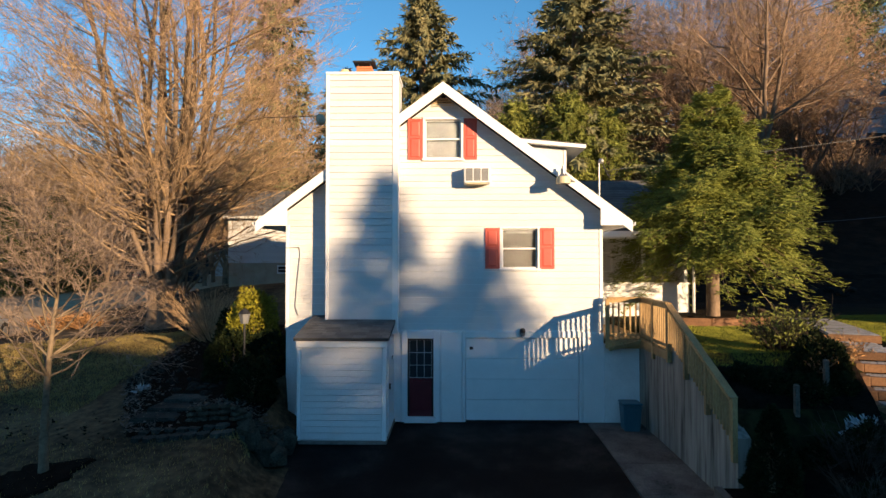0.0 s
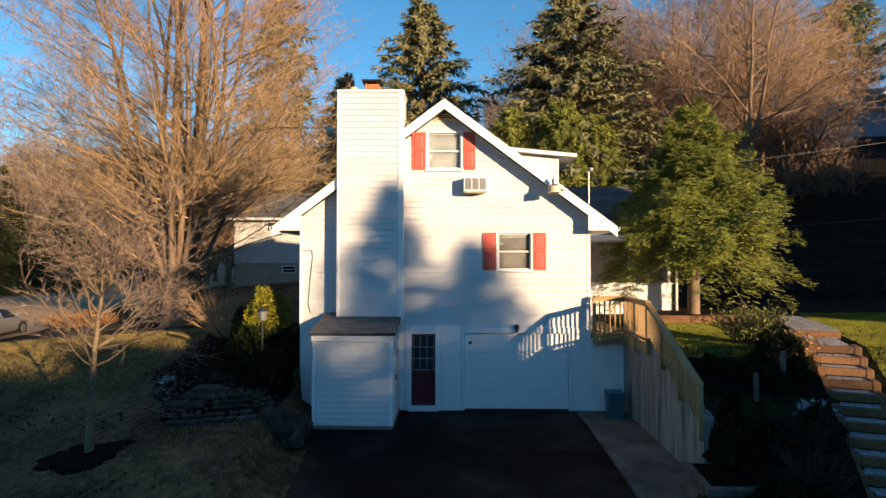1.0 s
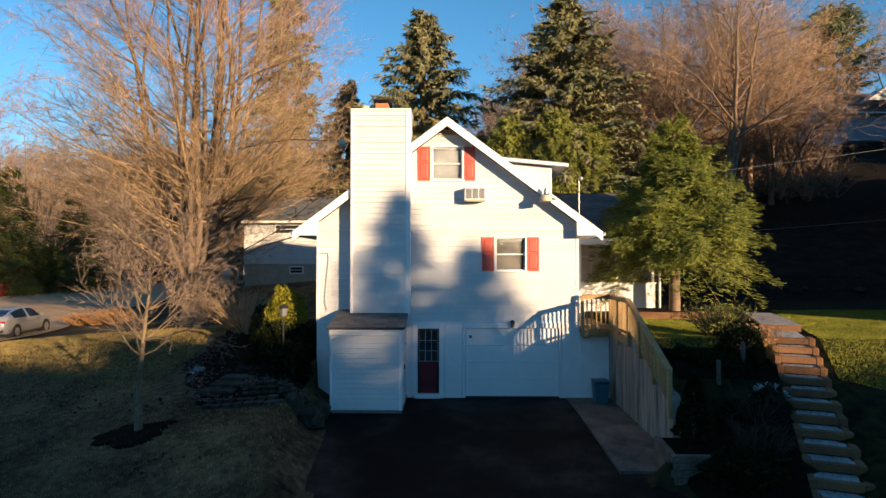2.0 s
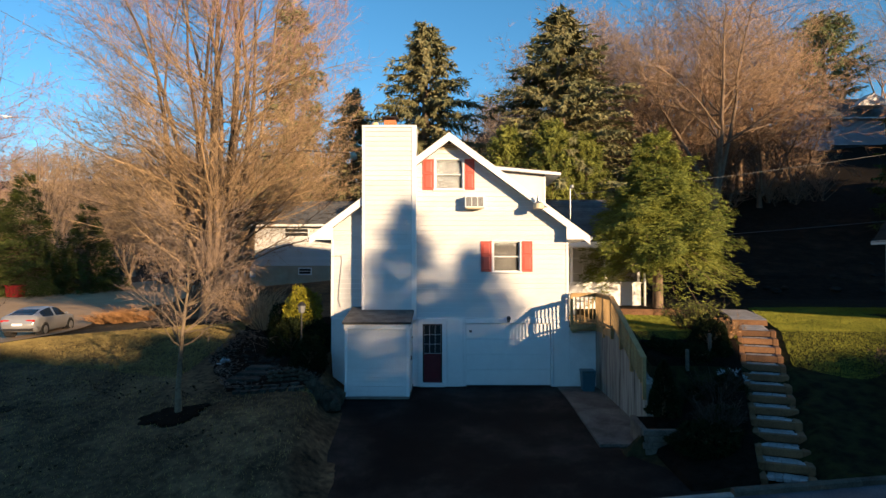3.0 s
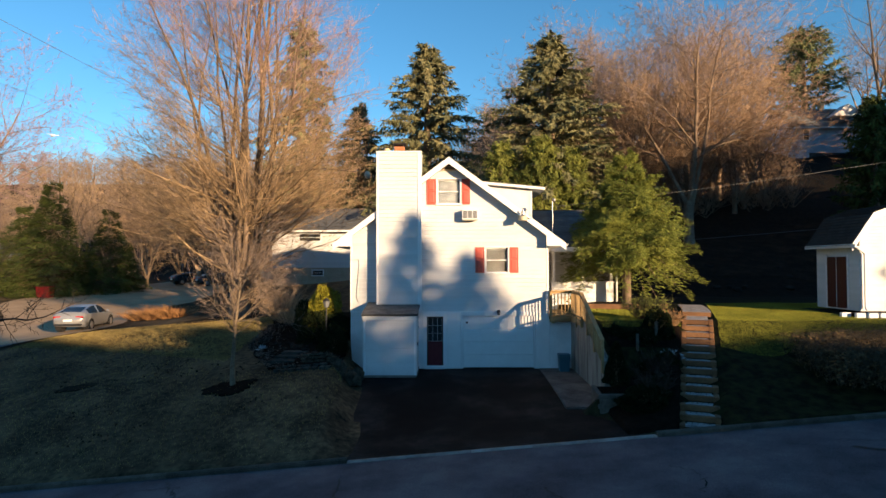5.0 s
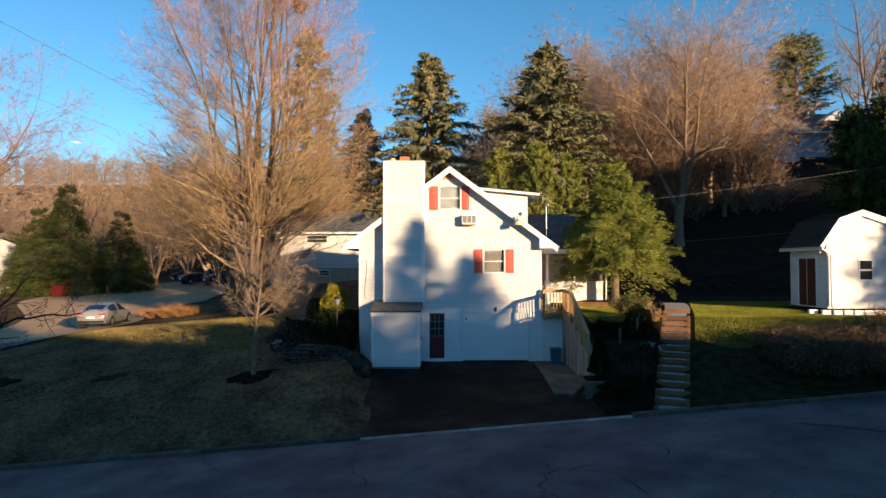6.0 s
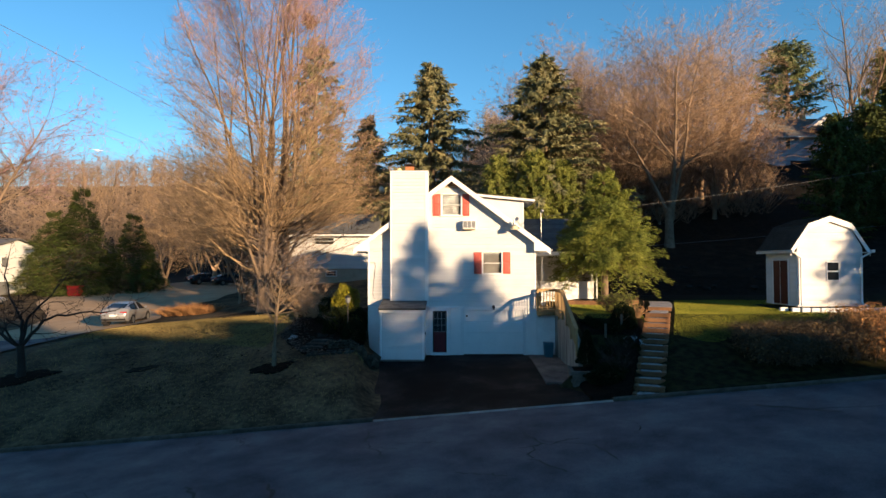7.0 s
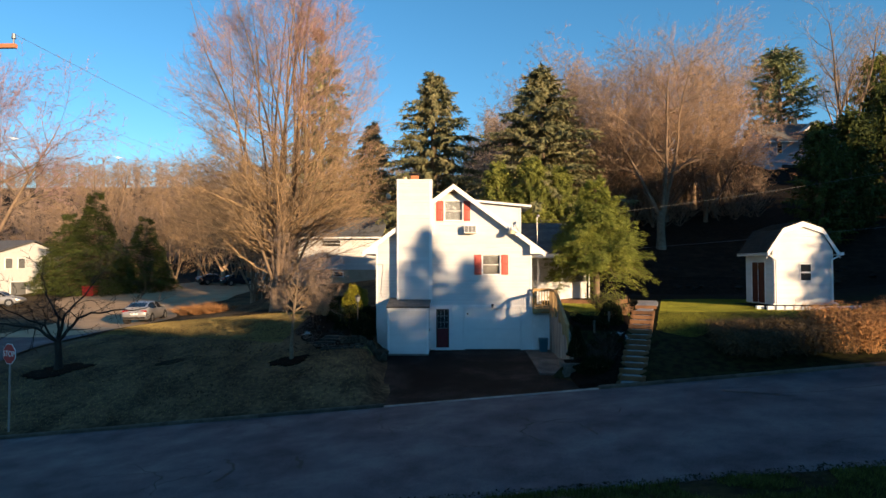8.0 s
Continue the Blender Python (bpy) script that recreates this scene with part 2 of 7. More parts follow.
def ground_kinds(m):
    """The right lawn is a near-black green with its shade put into the colour; leaf litter covers the wooded hill and
    far off, and darkens the back lawn as shade.
    """
    n, l = m.node_tree.nodes, m.node_tree.links
    p = n["Principled BSDF"]
    old = p.inputs["Base Color"].links[0].from_socket
    co = next(q for q in n if q.type == "TEX_COORD")
    sep = n.new("ShaderNodeSeparateXYZ")
    l.new(co.outputs["Object"], sep.inputs[0])
    wob = n.new("ShaderNodeTexNoise")
    wob.inputs["Scale"].default_value, wob.inputs["Detail"].default_value = 0.35, 6
    l.new(co.outputs["Object"], wob.inputs["Vector"])

    def zone(sock, lo, hi):
        add = n.new("ShaderNodeMath")
        add.operation = "MULTIPLY_ADD"
        add.inputs[1].default_value = 6.0
        l.new(wob.outputs[0], add.inputs[0])
        l.new(sock, add.inputs[2])
        r = n.new("ShaderNodeMapRange")
        r.inputs[1].default_value, r.inputs[2].default_value = lo + 3.0, hi + 3.0
        l.new(add.outputs[0], r.inputs[0])
        return r.outputs[0]

    def mix(fac, a, tint_a, tint_b):
        ramp = n.new("ShaderNodeValToRGB")
        ramp.color_ramp.elements[0].color, ramp.color_ramp.elements[1].color = (*tint_a, 1), (*tint_b, 1)
        ramp.color_ramp.elements[0].position, ramp.color_ramp.elements[1].position = 0.35, 0.65
        fine = n.new("ShaderNodeTexNoise")
        fine.inputs["Scale"].default_value, fine.inputs["Detail"].default_value = 3.5, 8
        l.new(co.outputs["Object"], fine.inputs["Vector"])
        l.new(fine.outputs[0], ramp.inputs[0])
        x = n.new("ShaderNodeMix")
        x.data_type = "RGBA"
        l.new(fac, x.inputs[0])
        l.new(a, x.inputs[6])
        l.new(ramp.outputs[0], x.inputs[7])
        return x.outputs[2]

    # right lawn tint: shade painted into the ground colour
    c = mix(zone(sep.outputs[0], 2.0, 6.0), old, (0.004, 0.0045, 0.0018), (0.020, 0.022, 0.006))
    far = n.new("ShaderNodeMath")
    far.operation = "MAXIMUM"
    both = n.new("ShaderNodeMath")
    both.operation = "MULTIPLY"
    # litter starts on the back lawn already, as painted shade before the hill
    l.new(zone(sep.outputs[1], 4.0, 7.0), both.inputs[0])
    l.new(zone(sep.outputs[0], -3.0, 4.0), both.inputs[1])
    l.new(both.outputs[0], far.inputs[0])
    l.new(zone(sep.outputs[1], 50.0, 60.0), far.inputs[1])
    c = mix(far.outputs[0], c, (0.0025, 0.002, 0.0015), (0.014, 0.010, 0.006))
    l.new(c, p.inputs["Base Color"])


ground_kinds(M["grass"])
M["glass"], M["clear"] = glass_mat(), clear_glass()


# ---- building helpers ----
def thing(name, loc, label, category, group="", kind=""):
    ob = new(name)
    ob.empty_display_size = 0.2
    ob.location = loc
    return tagged(ob, label, category, group, kind)


def origin_of(ob):
    o = Vector((0, 0, 0))
    while ob:
        o = o + ob.location
        ob = ob.parent
    return o


def put(name, me, material, parent=None, label=""):
    """Link a mesh given in world coordinates, under a thing if one is named."""
    if material and not me.materials:
        me.materials.append(material)
    ob = new(name, me)
    if parent:
        ob.parent = parent
        me.transform(Matrix.Translation(-origin_of(parent)))
    if label:
        ob["label"] = label
    return ob


def part(name, bm, material, parent=None, label="", smooth=False):
    me = bpy.data.meshes.new(name)
    bmesh.ops.recalc_face_normals(bm, faces=bm.faces)
    bm.to_mesh(me)
    bm.free()
    if smooth:
        me.polygons.foreach_set("use_smooth", [True] * len(me.polygons))
    return put(name, me, material, parent, label)


def setting(name, bm, material, label, category="", kind="structure"):
    return tagged(part(name, bm, material), label, category or name.replace("_", " "), "", kind)


def box(bm, x0, x1, y0, y1, z0, z1, bevel=0.0):
    r = bmesh.ops.create_cube(bm, size=1, matrix=Matrix.LocRotScale(((x0 + x1) / 2, (y0 + y1) / 2, (z0 + z1) / 2), None, (abs(x1 - x0), abs(y1 - y0), abs(z1 - z0))))
    if bevel:
        es = {e for v in r["verts"] for e in v.link_edges}
        bmesh.ops.bevel(bm, geom=list(es), offset=bevel, segments=1, affect="EDGES")
    return bm


def boxed(*a, bevel=0.0):
    return box(bmesh.new(), *a, bevel=bevel)


def beam(bm, p, q, w, h, up=(0, 0, 1)):
    """A straight bar from p to q, w wide and h high."""
    p, q = Vector(p), Vector(q)
    d = (q - p).normalized()
    s = d.cross(Vector(up))
    s = s.normalized() if s.length > 1e-4 else Vector((1, 0, 0))
    u = s.cross(d).normalized()
    vs = [bm.verts.new(o + s * a * w / 2 + u * b * h / 2) for o in (p, q) for a, b in ((-1, -1), (1, -1), (1, 1), (-1, 1))]
    for f in ((0, 1, 2, 3), (7, 6, 5, 4), (0, 4, 5, 1), (1, 5, 6, 2), (2, 6, 7, 3), (3, 7, 4, 0)):
        bm.faces.new([vs[i] for i in f])
    return bm


def prism(bm, pts, axis, a, b):
    """A polygon of 2D points drawn out along an axis from a to b."""
    def at(u, v, w):
        return {"x": (w, u, v), "y": (u, w, v), "z": (u, v, w)}[axis]
    lo = [bm.verts.new(at(u, v, a)) for u, v in pts]
    hi = [bm.verts.new(at(u, v, b)) for u, v in pts]
    bm.faces.new(lo)
    bm.faces.new(hi[::-1])
    for i in range(len(pts)):
        j = (i + 1) % len(pts)
        bm.faces.new((lo[i], hi[i], hi[j], lo[j]))
    return bm


def rod(bm, p, q, r0, r1=None, n=8):
    r1 = r0 if r1 is None else r1
    p, q = Vector(p), Vector(q)
    m = (q - p).to_track_quat("Z", "Y").to_matrix().to_4x4()
    bmesh.ops.create_cone(bm, cap_ends=True, segments=n, radius1=r0, radius2=r1, depth=(q - p).length, matrix=Matrix.Translation((p + q) / 2) @ m)
    return bm


def np_mesh(name, V, F):
    """A mesh from arrays of corners and of faces that all have the same number of sides."""
    me = bpy.data.meshes.new(name)
    V, F = np.asarray(V, np.float32), np.asarray(F, np.int32)
    k = F.shape[1]
    me.vertices.add(len(V))
    me.vertices.foreach_set("co", V.ravel())
    me.loops.add(F.size)
    me.loops.foreach_set("vertex_index", F.ravel())
    me.polygons.add(len(F))
    me.polygons.foreach_set("loop_start", np.arange(0, F.size, k, dtype=np.int32))
    me.polygons.foreach_set("loop_total", np.full(len(F), k, dtype=np.int32))
    me.update(calc_edges=True)
    return me


def tubes(segs, sides):
    """Corners and faces of many tapered tubes: rows of x y z x y z r r."""
    S = np.asarray(segs, float)
    p, q, r0, r1 = S[:, 0:3], S[:, 3:6], S[:, 6], S[:, 7]
    d = q - p
    d = d / np.maximum(np.linalg.norm(d, axis=1, keepdims=True), 1e-6)
    ref = np.where(np.abs(d[:, 2:3]) > 0.9, np.array([[1.0, 0, 0]]), np.array([[0, 0, 1.0]]))
    s = np.cross(d, ref)
    s /= np.linalg.norm(s, axis=1, keepdims=True)
    u = np.cross(s, d)
    n = len(S)
    V = np.zeros((n, 2 * sides, 3))
    for k in range(sides):
        a = 2 * math.pi * k / sides
        o = s * math.cos(a) + u * math.sin(a)
        V[:, k] = p + o * r0[:, None]
        V[:, sides + k] = q + o * r1[:, None]
    base = (np.arange(n) * 2 * sides)[:, None]
    F = np.concatenate([base + np.array([[k, (k + 1) % sides, sides + (k + 1) % sides, sides + k]]) for k in range(sides)])
    return V.reshape(-1, 3), F


def blades(P, D, length, width, rng, droop=0.0, face=None):
    """Many pointed leaves or needle sprays: roots P, directions D; each is one kite-shaped face folded along no line."""
    n = len(P)
    D = D / np.maximum(np.linalg.norm(D, axis=1, keepdims=True), 1e-6)
    r = rng.normal(size=(n, 3)) * (1.0 if face is None else 0.45)
    if face is not None:
        r = r + face
    s = np.cross(D, r)
    s /= np.maximum(np.linalg.norm(s, axis=1, keepdims=True), 1e-6)
    L, W = (length * rng.uniform(0.6, 1.3, n))[:, None], (width * rng.uniform(0.6, 1.3, n))[:, None]
    tip = P + D * L
    tip[:, 2] -= droop * L[:, 0]
    V = np.stack([P + s * W / 2, tip, P - s * W / 2], axis=1)
    F = np.arange(3 * n).reshape(n, 3)
    return V.reshape(-1, 3), F


def cones(segs):
    """Fine twigs: three-sided spikes."""
    V, F = tubes(segs, 3)
    n = len(segs)
    V = V.reshape(n, 6, 3)
    V = np.concatenate([V[:, :3], V[:, 3:].mean(axis=1, keepdims=True)], axis=1)
    base = (np.arange(n) * 4)[:, None]
    return V.reshape(-1, 3), np.concatenate([base + np.array([[k, (k + 1) % 3, 3]]) for k in range(3)])


def tris(a):
    V, F = a
    return V, np.concatenate([F[:, [0, 1, 2]], F[:, [0, 2, 3]]])


def join(parts):
    Vs, Fs, k = [], [], 0
    for V, F in parts:
        Vs.append(V)
        Fs.append(F + k)
        k += len(V)
    return np.concatenate(Vs), np.concatenate(Fs)


# ---- lie of the land ----
def sm(a, b, t):
    t = min(max((t - a) / (b - a), 0.0), 1.0)
    return t * t * (3 - 2 * t)


KERB, VERGE = -9.2, -18.7           # the street's far and near edges


def road_z(x):
    return -0.58 + 0.085 * min(max(x, -26.0), 26.0)


def drive_left(y):
    return -3.35 + 0.75 * sm(-2.0, -9.2, y)


def left_land(x, y):
    t = y - KERB
    z = road_z(x) + 0.12 + 2.90 * (1 - math.exp(-max(t, 0) / 8.5))
    z += 1.4 * sm(10, 20, y) * sm(-19, -13, x)
    z += 0.32 * math.exp(-((y - 5.0) / 5.0) ** 2) * sm(-25, -19, x) * (1 - sm(-10, -6, x))
    z += 0.045 * min(max(y - 17, 0), 45) * (1 - sm(-24, -16, x))
    return z + 0.06 * noise.noise((x * 0.25, y * 0.25, 0))


def right_land(x, y):
    t = min(max((y + 8.95) / 5.95, 0), 1)
    lo = road_z(x) + 0.12
    z = lo + (2.22 - lo) * t
    z += 0.02 * max(min(y + 3, 11), 0)
    hill = max(y - 9, 0)
    z += 0.33 * min(hill, 60) * sm(3, 14, x) + 0.1 * min(hill, 60) * (1 - sm(3, 14, x))
    z += 0.10 * max(x - 22, 0) * sm(-8, 4, y)
    return z + 0.04 * noise.noise((x * 0.3, y * 0.3, 4))


def land(x, y):
    """Height of the ground, with a far wooded ridge."""
    return near_land(x, y) + 36 * sm(75, 230, y) * (1 - sm(10, 50, x))


def near_land(x, y):
    if y < KERB:
        z = road_z(x)
        if y < VERGE:
            d = VERGE - y
            return z + 0.08 + 0.03 * min(d, 40) + 0.05 * noise.noise((x * 0.3, y * 0.3, 1)) + 0.12 * max(d - 40, 0)
        return z - 0.06
    drive = road_z(x) * sm(-1.0, KERB, y) - 0.03
    el = drive_left(y)
    if y > -0.05 and -4.0 < x < 5.1 and y < 9.5:
        return -0.03
    if x < el:
        a = left_land(x, y)
        w = sm(0.0, 0.9 if y < -3.0 else 1.3 if y < -0.1 else 0.45, el - x)
        return drive * (1 - w) + a * w
    edge = 5.1 if y > -5.2 else 5.1 - 0.7 * sm(-5.2, -6.6, y)
    if x < edge and y < 9.5:
        return drive
    a = right_land(x, y)
    if y < -5.0:
        w = sm(0.0, 2.6, x - edge)
        low = min(a, 0.28 if y > -6.8 else drive)
        a = low * (1 - w) + a * w
    sx, sy = x - 6.56, y + 8.88
    along, off = sx * 0.3714 + sy * 0.9285, sx * 0.9285 - sy * 0.3714
    if -0.4 < along < 8.4 and abs(off) < 0.5:
        a = min(a, -0.10 + 0.360 * min(along, 6.2) - 0.12)
    if x < 8 and y > 9.5:
        w = sm(-6, 8, x)
        return left_land(min(x, -4), y) * (1 - w) + a * w
    return a


def spread(lo, hi, f0, f1, fine, coarse, extra=()):
    """Grid lines: fine between f0 and f1, growing wider out to lo and hi."""
    out = list(np.arange(f0, f1 + 1e-6, fine))
    s, v = fine, f1
    while v < hi:
        s = min(s * 1.35, coarse)
        v += s
        out.append(v)
    s, v = fine, f0
    while v > lo:
        s = min(s * 1.35, coarse)
        v -= s
        out.append(v)
    out = [o for o in out if all(abs(o - e) > fine * 0.3 for e in extra)]
    return sorted(out + list(extra))


def sheet(name, xs, ys, hf, material, label, category, kind="structure"):
    V = [(x, y, hf(x, y)) for y in ys for x in xs]
    n = len(xs)
    F = [(j * n + i, j * n + i + 1, (j + 1) * n + i + 1, (j + 1) * n + i) for j in range(len(ys) - 1) for i in range(n - 1)]
    me = np_mesh(name, V, F)
    me.polygons.foreach_set("use_smooth", [True] * len(F))
    return tagged(put(name, me, material), label, category, "", kind)


GX = spread(-900, 900, -46, 24, 0.5, 60, (-4.05, -3.98, 5.02, 5.18))
GY = spread(-700, 1100, -21, 46, 0.5, 60, (-6.82, -6.72, KERB - 0.02, KERB + 0.02, VERGE - 0.02, VERGE + 0.02, -0.04, 0.06))
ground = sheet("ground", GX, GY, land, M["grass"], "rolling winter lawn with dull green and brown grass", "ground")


def blob(name, cx, cy, rx, ry, material, label, category, lift=0.02, turn=0.0, seed=0, rings=7, n=40, hf=None):
    """A patch laid on the ground, with an uneven edge."""
    hf = hf or land
    V, F = [(cx, cy, hf(cx, cy) + lift)], []
    for k in range(1, rings + 1):
        for i in range(n):
            a = 2 * math.pi * i / n
            w = 1 + 0.4 * noise.noise((math.cos(a) * 1.6 + seed, math.sin(a) * 1.6, seed)) + 0.28 * noise.noise((math.cos(a) * 6, math.sin(a) * 6, seed))
            u, v = math.cos(a) * rx * w * k / rings, math.sin(a) * ry * w * k / rings
            x, y = cx + u * math.cos(turn) - v * math.sin(turn), cy + u * math.sin(turn) + v * math.cos(turn)
            V.append((x, y, hf(x, y) + (lift if k < rings else -0.03)))
    bm = bmesh.new()
    vs = [bm.verts.new(v) for v in V]
    for i in range(n):
        bm.faces.new((vs[0], vs[1 + i], vs[1 + (i + 1) % n]))
    for k in range(rings - 1):
        for i in range(n):
            a, b = 1 + k * n + i, 1 + k * n + (i + 1) % n
            bm.faces.new((vs[a], vs[a + n], vs[b + n], vs[b]))
    return setting(name, bm, material, label, category)


# ---- street and driveway ----
RX = spread(-120, 120, -24, 24, 0.5, 8)
road = sheet("road", RX, list(np.linspace(VERGE, KERB + 0.01, 24)), lambda x, y: road_z(x) + 0.03 * (1 - abs((y - (KERB + VERGE) / 2) / 4.75) ** 2), M["asphalt"], "worn grey asphalt street with fine cracks", "road")


def side_mid(y):
    """Middle line of the side street that leaves to the back."""
    return -24.0 - 3.4 * sm(-9, 1, y) + 3.4 * sm(2, 10, y) - 10.2 * sm(10, 34, y) + 6.0 * sm(42, 62, y)


def side_road(ys, material, label):
    """A stretch of the side street, wider on its outer side past the first bend."""
    V = []
    for y in ys:
        c, k = side_mid(y), 1 + 0.35 * (1 - sm(-9.2, -3, y)) + 0.4 * sm(18, 32, y)
        for u in np.linspace(-3.6, 3.6, 9):
            x = c + u * k * (1.55 if u < 0 and y > 3 else 1 + 0.55 * sm(-3, 3, y) if u < 0 else 1 + 1.1 * sm(19, 29, y))
            V.append((x, y, land(x, y) + 0.09))
    F = [(j * 9 + i, j * 9 + i + 1, (j + 1) * 9 + i + 1, (j + 1) * 9 + i) for j in range(len(ys) - 1) for i in range(8)]
    tagged(put("road", np_mesh("side_road", V, F), material), label, "road", "", "structure")


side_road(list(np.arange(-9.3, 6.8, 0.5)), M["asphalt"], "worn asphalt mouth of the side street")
# past the shaded mouth the road takes the colour painted as sunlit
side_road(spread(6.7, 75, 6.7, 45.2, 0.5, 3), M["side_asphalt"], "asphalt side street in a warm sunlit colour running back past parked cars")

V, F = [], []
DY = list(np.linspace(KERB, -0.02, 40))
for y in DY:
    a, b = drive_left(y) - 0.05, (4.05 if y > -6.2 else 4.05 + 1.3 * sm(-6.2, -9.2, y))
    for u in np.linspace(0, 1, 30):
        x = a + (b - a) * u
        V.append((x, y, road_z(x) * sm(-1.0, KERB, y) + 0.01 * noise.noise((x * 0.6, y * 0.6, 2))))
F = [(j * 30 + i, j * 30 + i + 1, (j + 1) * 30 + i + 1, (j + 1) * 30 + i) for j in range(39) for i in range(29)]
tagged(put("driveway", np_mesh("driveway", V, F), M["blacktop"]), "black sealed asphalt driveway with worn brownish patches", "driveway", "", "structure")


def kerb_run(x0, x1, drop, piece, y=KERB):
    """Kerb stones in a row."""
    x = x0
    while x < x1 - 0.05:
        e = min(x + piece * random.uniform(0.9, 1.1), x1)
        bm = bmesh.new()
        h = 0.12 if not drop else 0.035
        k = 0.015 * random.uniform(-1, 1)
        pts = [(y - 0.13 + k, -0.1), (y - 0.12 + k, h - 0.03), (y - 0.08 + k, h), (y + 0.04, h), (y + 0.05, -0.1)]
        lo = [bm.verts.new((x + 0.006, v, road_z(x) + w)) for v, w in pts]
        hi = [bm.verts.new((e - 0.006, v, road_z(e) + w)) for v, w in pts]
        bm.faces.new(lo)
        bm.faces.new(hi[::-1])
        for i in range(5):
            bm.faces.new((lo[i], hi[i], hi[(i + 1) % 5], lo[(i + 1) % 5]))
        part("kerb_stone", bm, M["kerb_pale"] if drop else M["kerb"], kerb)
        x = e


kerb = thing("kerb", (0, KERB, road_z(0)), "weathered concrete kerb, lowered across the driveway mouth", "kerb", kind="structure")
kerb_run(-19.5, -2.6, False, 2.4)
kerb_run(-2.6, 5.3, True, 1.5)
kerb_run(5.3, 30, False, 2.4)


# ---- the house ----
SLOPE, PEAK, EAVE_X = 0.745, 8.62, 4.72
LEFT, RIGHT, DEEP = -4.06, 4.07, 8.3
OPEN = [(-0.47, 0.46, 6.77, 7.78), (1.51, 2.42, 3.93, 4.95), (-1.08, -0.09, 0.0, 2.33), (0.50, 3.54, 0.0, 2.33)]


def roof_z(x):
    return PEAK - SLOPE * abs(x)


def wall_profile(z):
    """Left and right end of the gable wall at height z, under the roof."""
    top = roof_z(0) - 0.22
    lim = (top - z) / SLOPE
    return max(LEFT, -lim), min(RIGHT, lim)


house = thing("house", (0, 4.5, 0), "white two-storey gabled house with lap siding and red shutters", "house")


def gable_wall(bm, y0, y1, z0, holes):
    """A wall with square openings, up to the slopes of the roof, cut from strips."""
    zs = sorted({z0, 5.1, PEAK - 0.25} | {h[2] for h in holes if h[2] > z0} | {h[3] for h in holes})
    xs = sorted({LEFT, RIGHT, 0.0} | {h[0] for h in holes} | {h[1] for h in holes})
    for za, zb in zip(zs, zs[1:]):
        for xa, xb in zip(xs, xs[1:]):
            cx, cz = (xa + xb) / 2, (za + zb) / 2
            if any(h[0] < cx < h[1] and h[2] < cz < h[3] for h in holes):
                continue
            pts, poly = [], [(xa, za), (xb, za), (xb, zb), (xa, zb)]
            room = [PEAK - 0.2 - SLOPE * abs(x) - q for x, q in poly]
            for i in range(4):
                j = (i + 1) % 4
                if room[i] >= 0:
                    pts.append(poly[i])
                if (room[i] >= 0) != (room[j] >= 0):
                    f = room[i] / (room[i] - room[j])
                    pts.append((poly[i][0] + f * (poly[j][0] - poly[i][0]), poly[i][1] + f * (poly[j][1] - poly[i][1])))
            if len(pts) < 3:
                continue
            prism(bm, pts, "y", y0, y1)


bm = bmesh.new()
gable_wall(bm, 0.0, 0.2, 0.0, OPEN)
bmesh.ops.remove_doubles(bm, verts=bm.verts, dist=1e-4)
part("front_wall", bm, M["stucco"], house, "white painted block wall behind lap siding")
part("side_wall", boxed(LEFT, LEFT + 0.2, 0.2, DEEP, 0, 5.05), M["siding"], house)
part("side_wall", boxed(RIGHT - 0.2, RIGHT, 0.2, DEEP, 0, 5.05), M["siding"], house)
bm = bmesh.new()
gable_wall(bm, DEEP, DEEP + 0.2, 0.0, [])
part("rear_wall", bm, M["siding"], house)
bm = bmesh.new()
box(bm, LEFT + 0.2, RIGHT - 0.2, 0.2, DEEP, 2.36, 2.44)
part("storey_floor", bm, M["dark"], house)
part("storey_floor", boxed(LEFT + 0.2, RIGHT - 0.2, 0.2, DEEP, 5.0, 5.08), M["dark"], house)

# lap siding, one board a course and a stretch between openings
COURSE = 0.166


def clapboard(x0, x1, xt0, xt1, z, h, y, parent, material=None, name="siding_board"):
    bm = bmesh.new()
    h -= 0.010
    v = [bm.verts.new(p) for p in ((x0, y - 0.024, z), (x1, y - 0.024, z), (x1, y, z), (x0, y, z), (xt0, y - 0.010, z + h), (xt1, y - 0.010, z + h), (xt1, y, z + h), (xt0, y, z + h))]
    for f in ((0, 1, 5, 4), (0, 3, 2, 1), (1, 2, 6, 5), (0, 4, 7, 3), (4, 5, 6, 7)):
        bm.faces.new([v[i] for i in f])
    return part(name, bm, material or M["siding"], parent)


def side_course(z, h, y, lo, hi, holes, parent):
    """One course, left out where an opening with its casing is."""
    a, b = lo(z), hi(z)
    at, bt = lo(z + h), hi(z + h)
    cuts = sorted((o[0], o[1]) for o in holes if o[2] < z + h * 0.6 and o[3] > z + h * 0.4)
    x, xt = a, at
    for c0, c1 in cuts:
        if c0 > x + 0.05:
            clapboard(x, c0, max(xt, x) if xt > x else xt, c0, z, h, y, parent)
        x = xt = c1
    if b > x + 0.05:
        clapboard(x, b, xt, max(bt, xt + 0.01), z, h, y, parent)


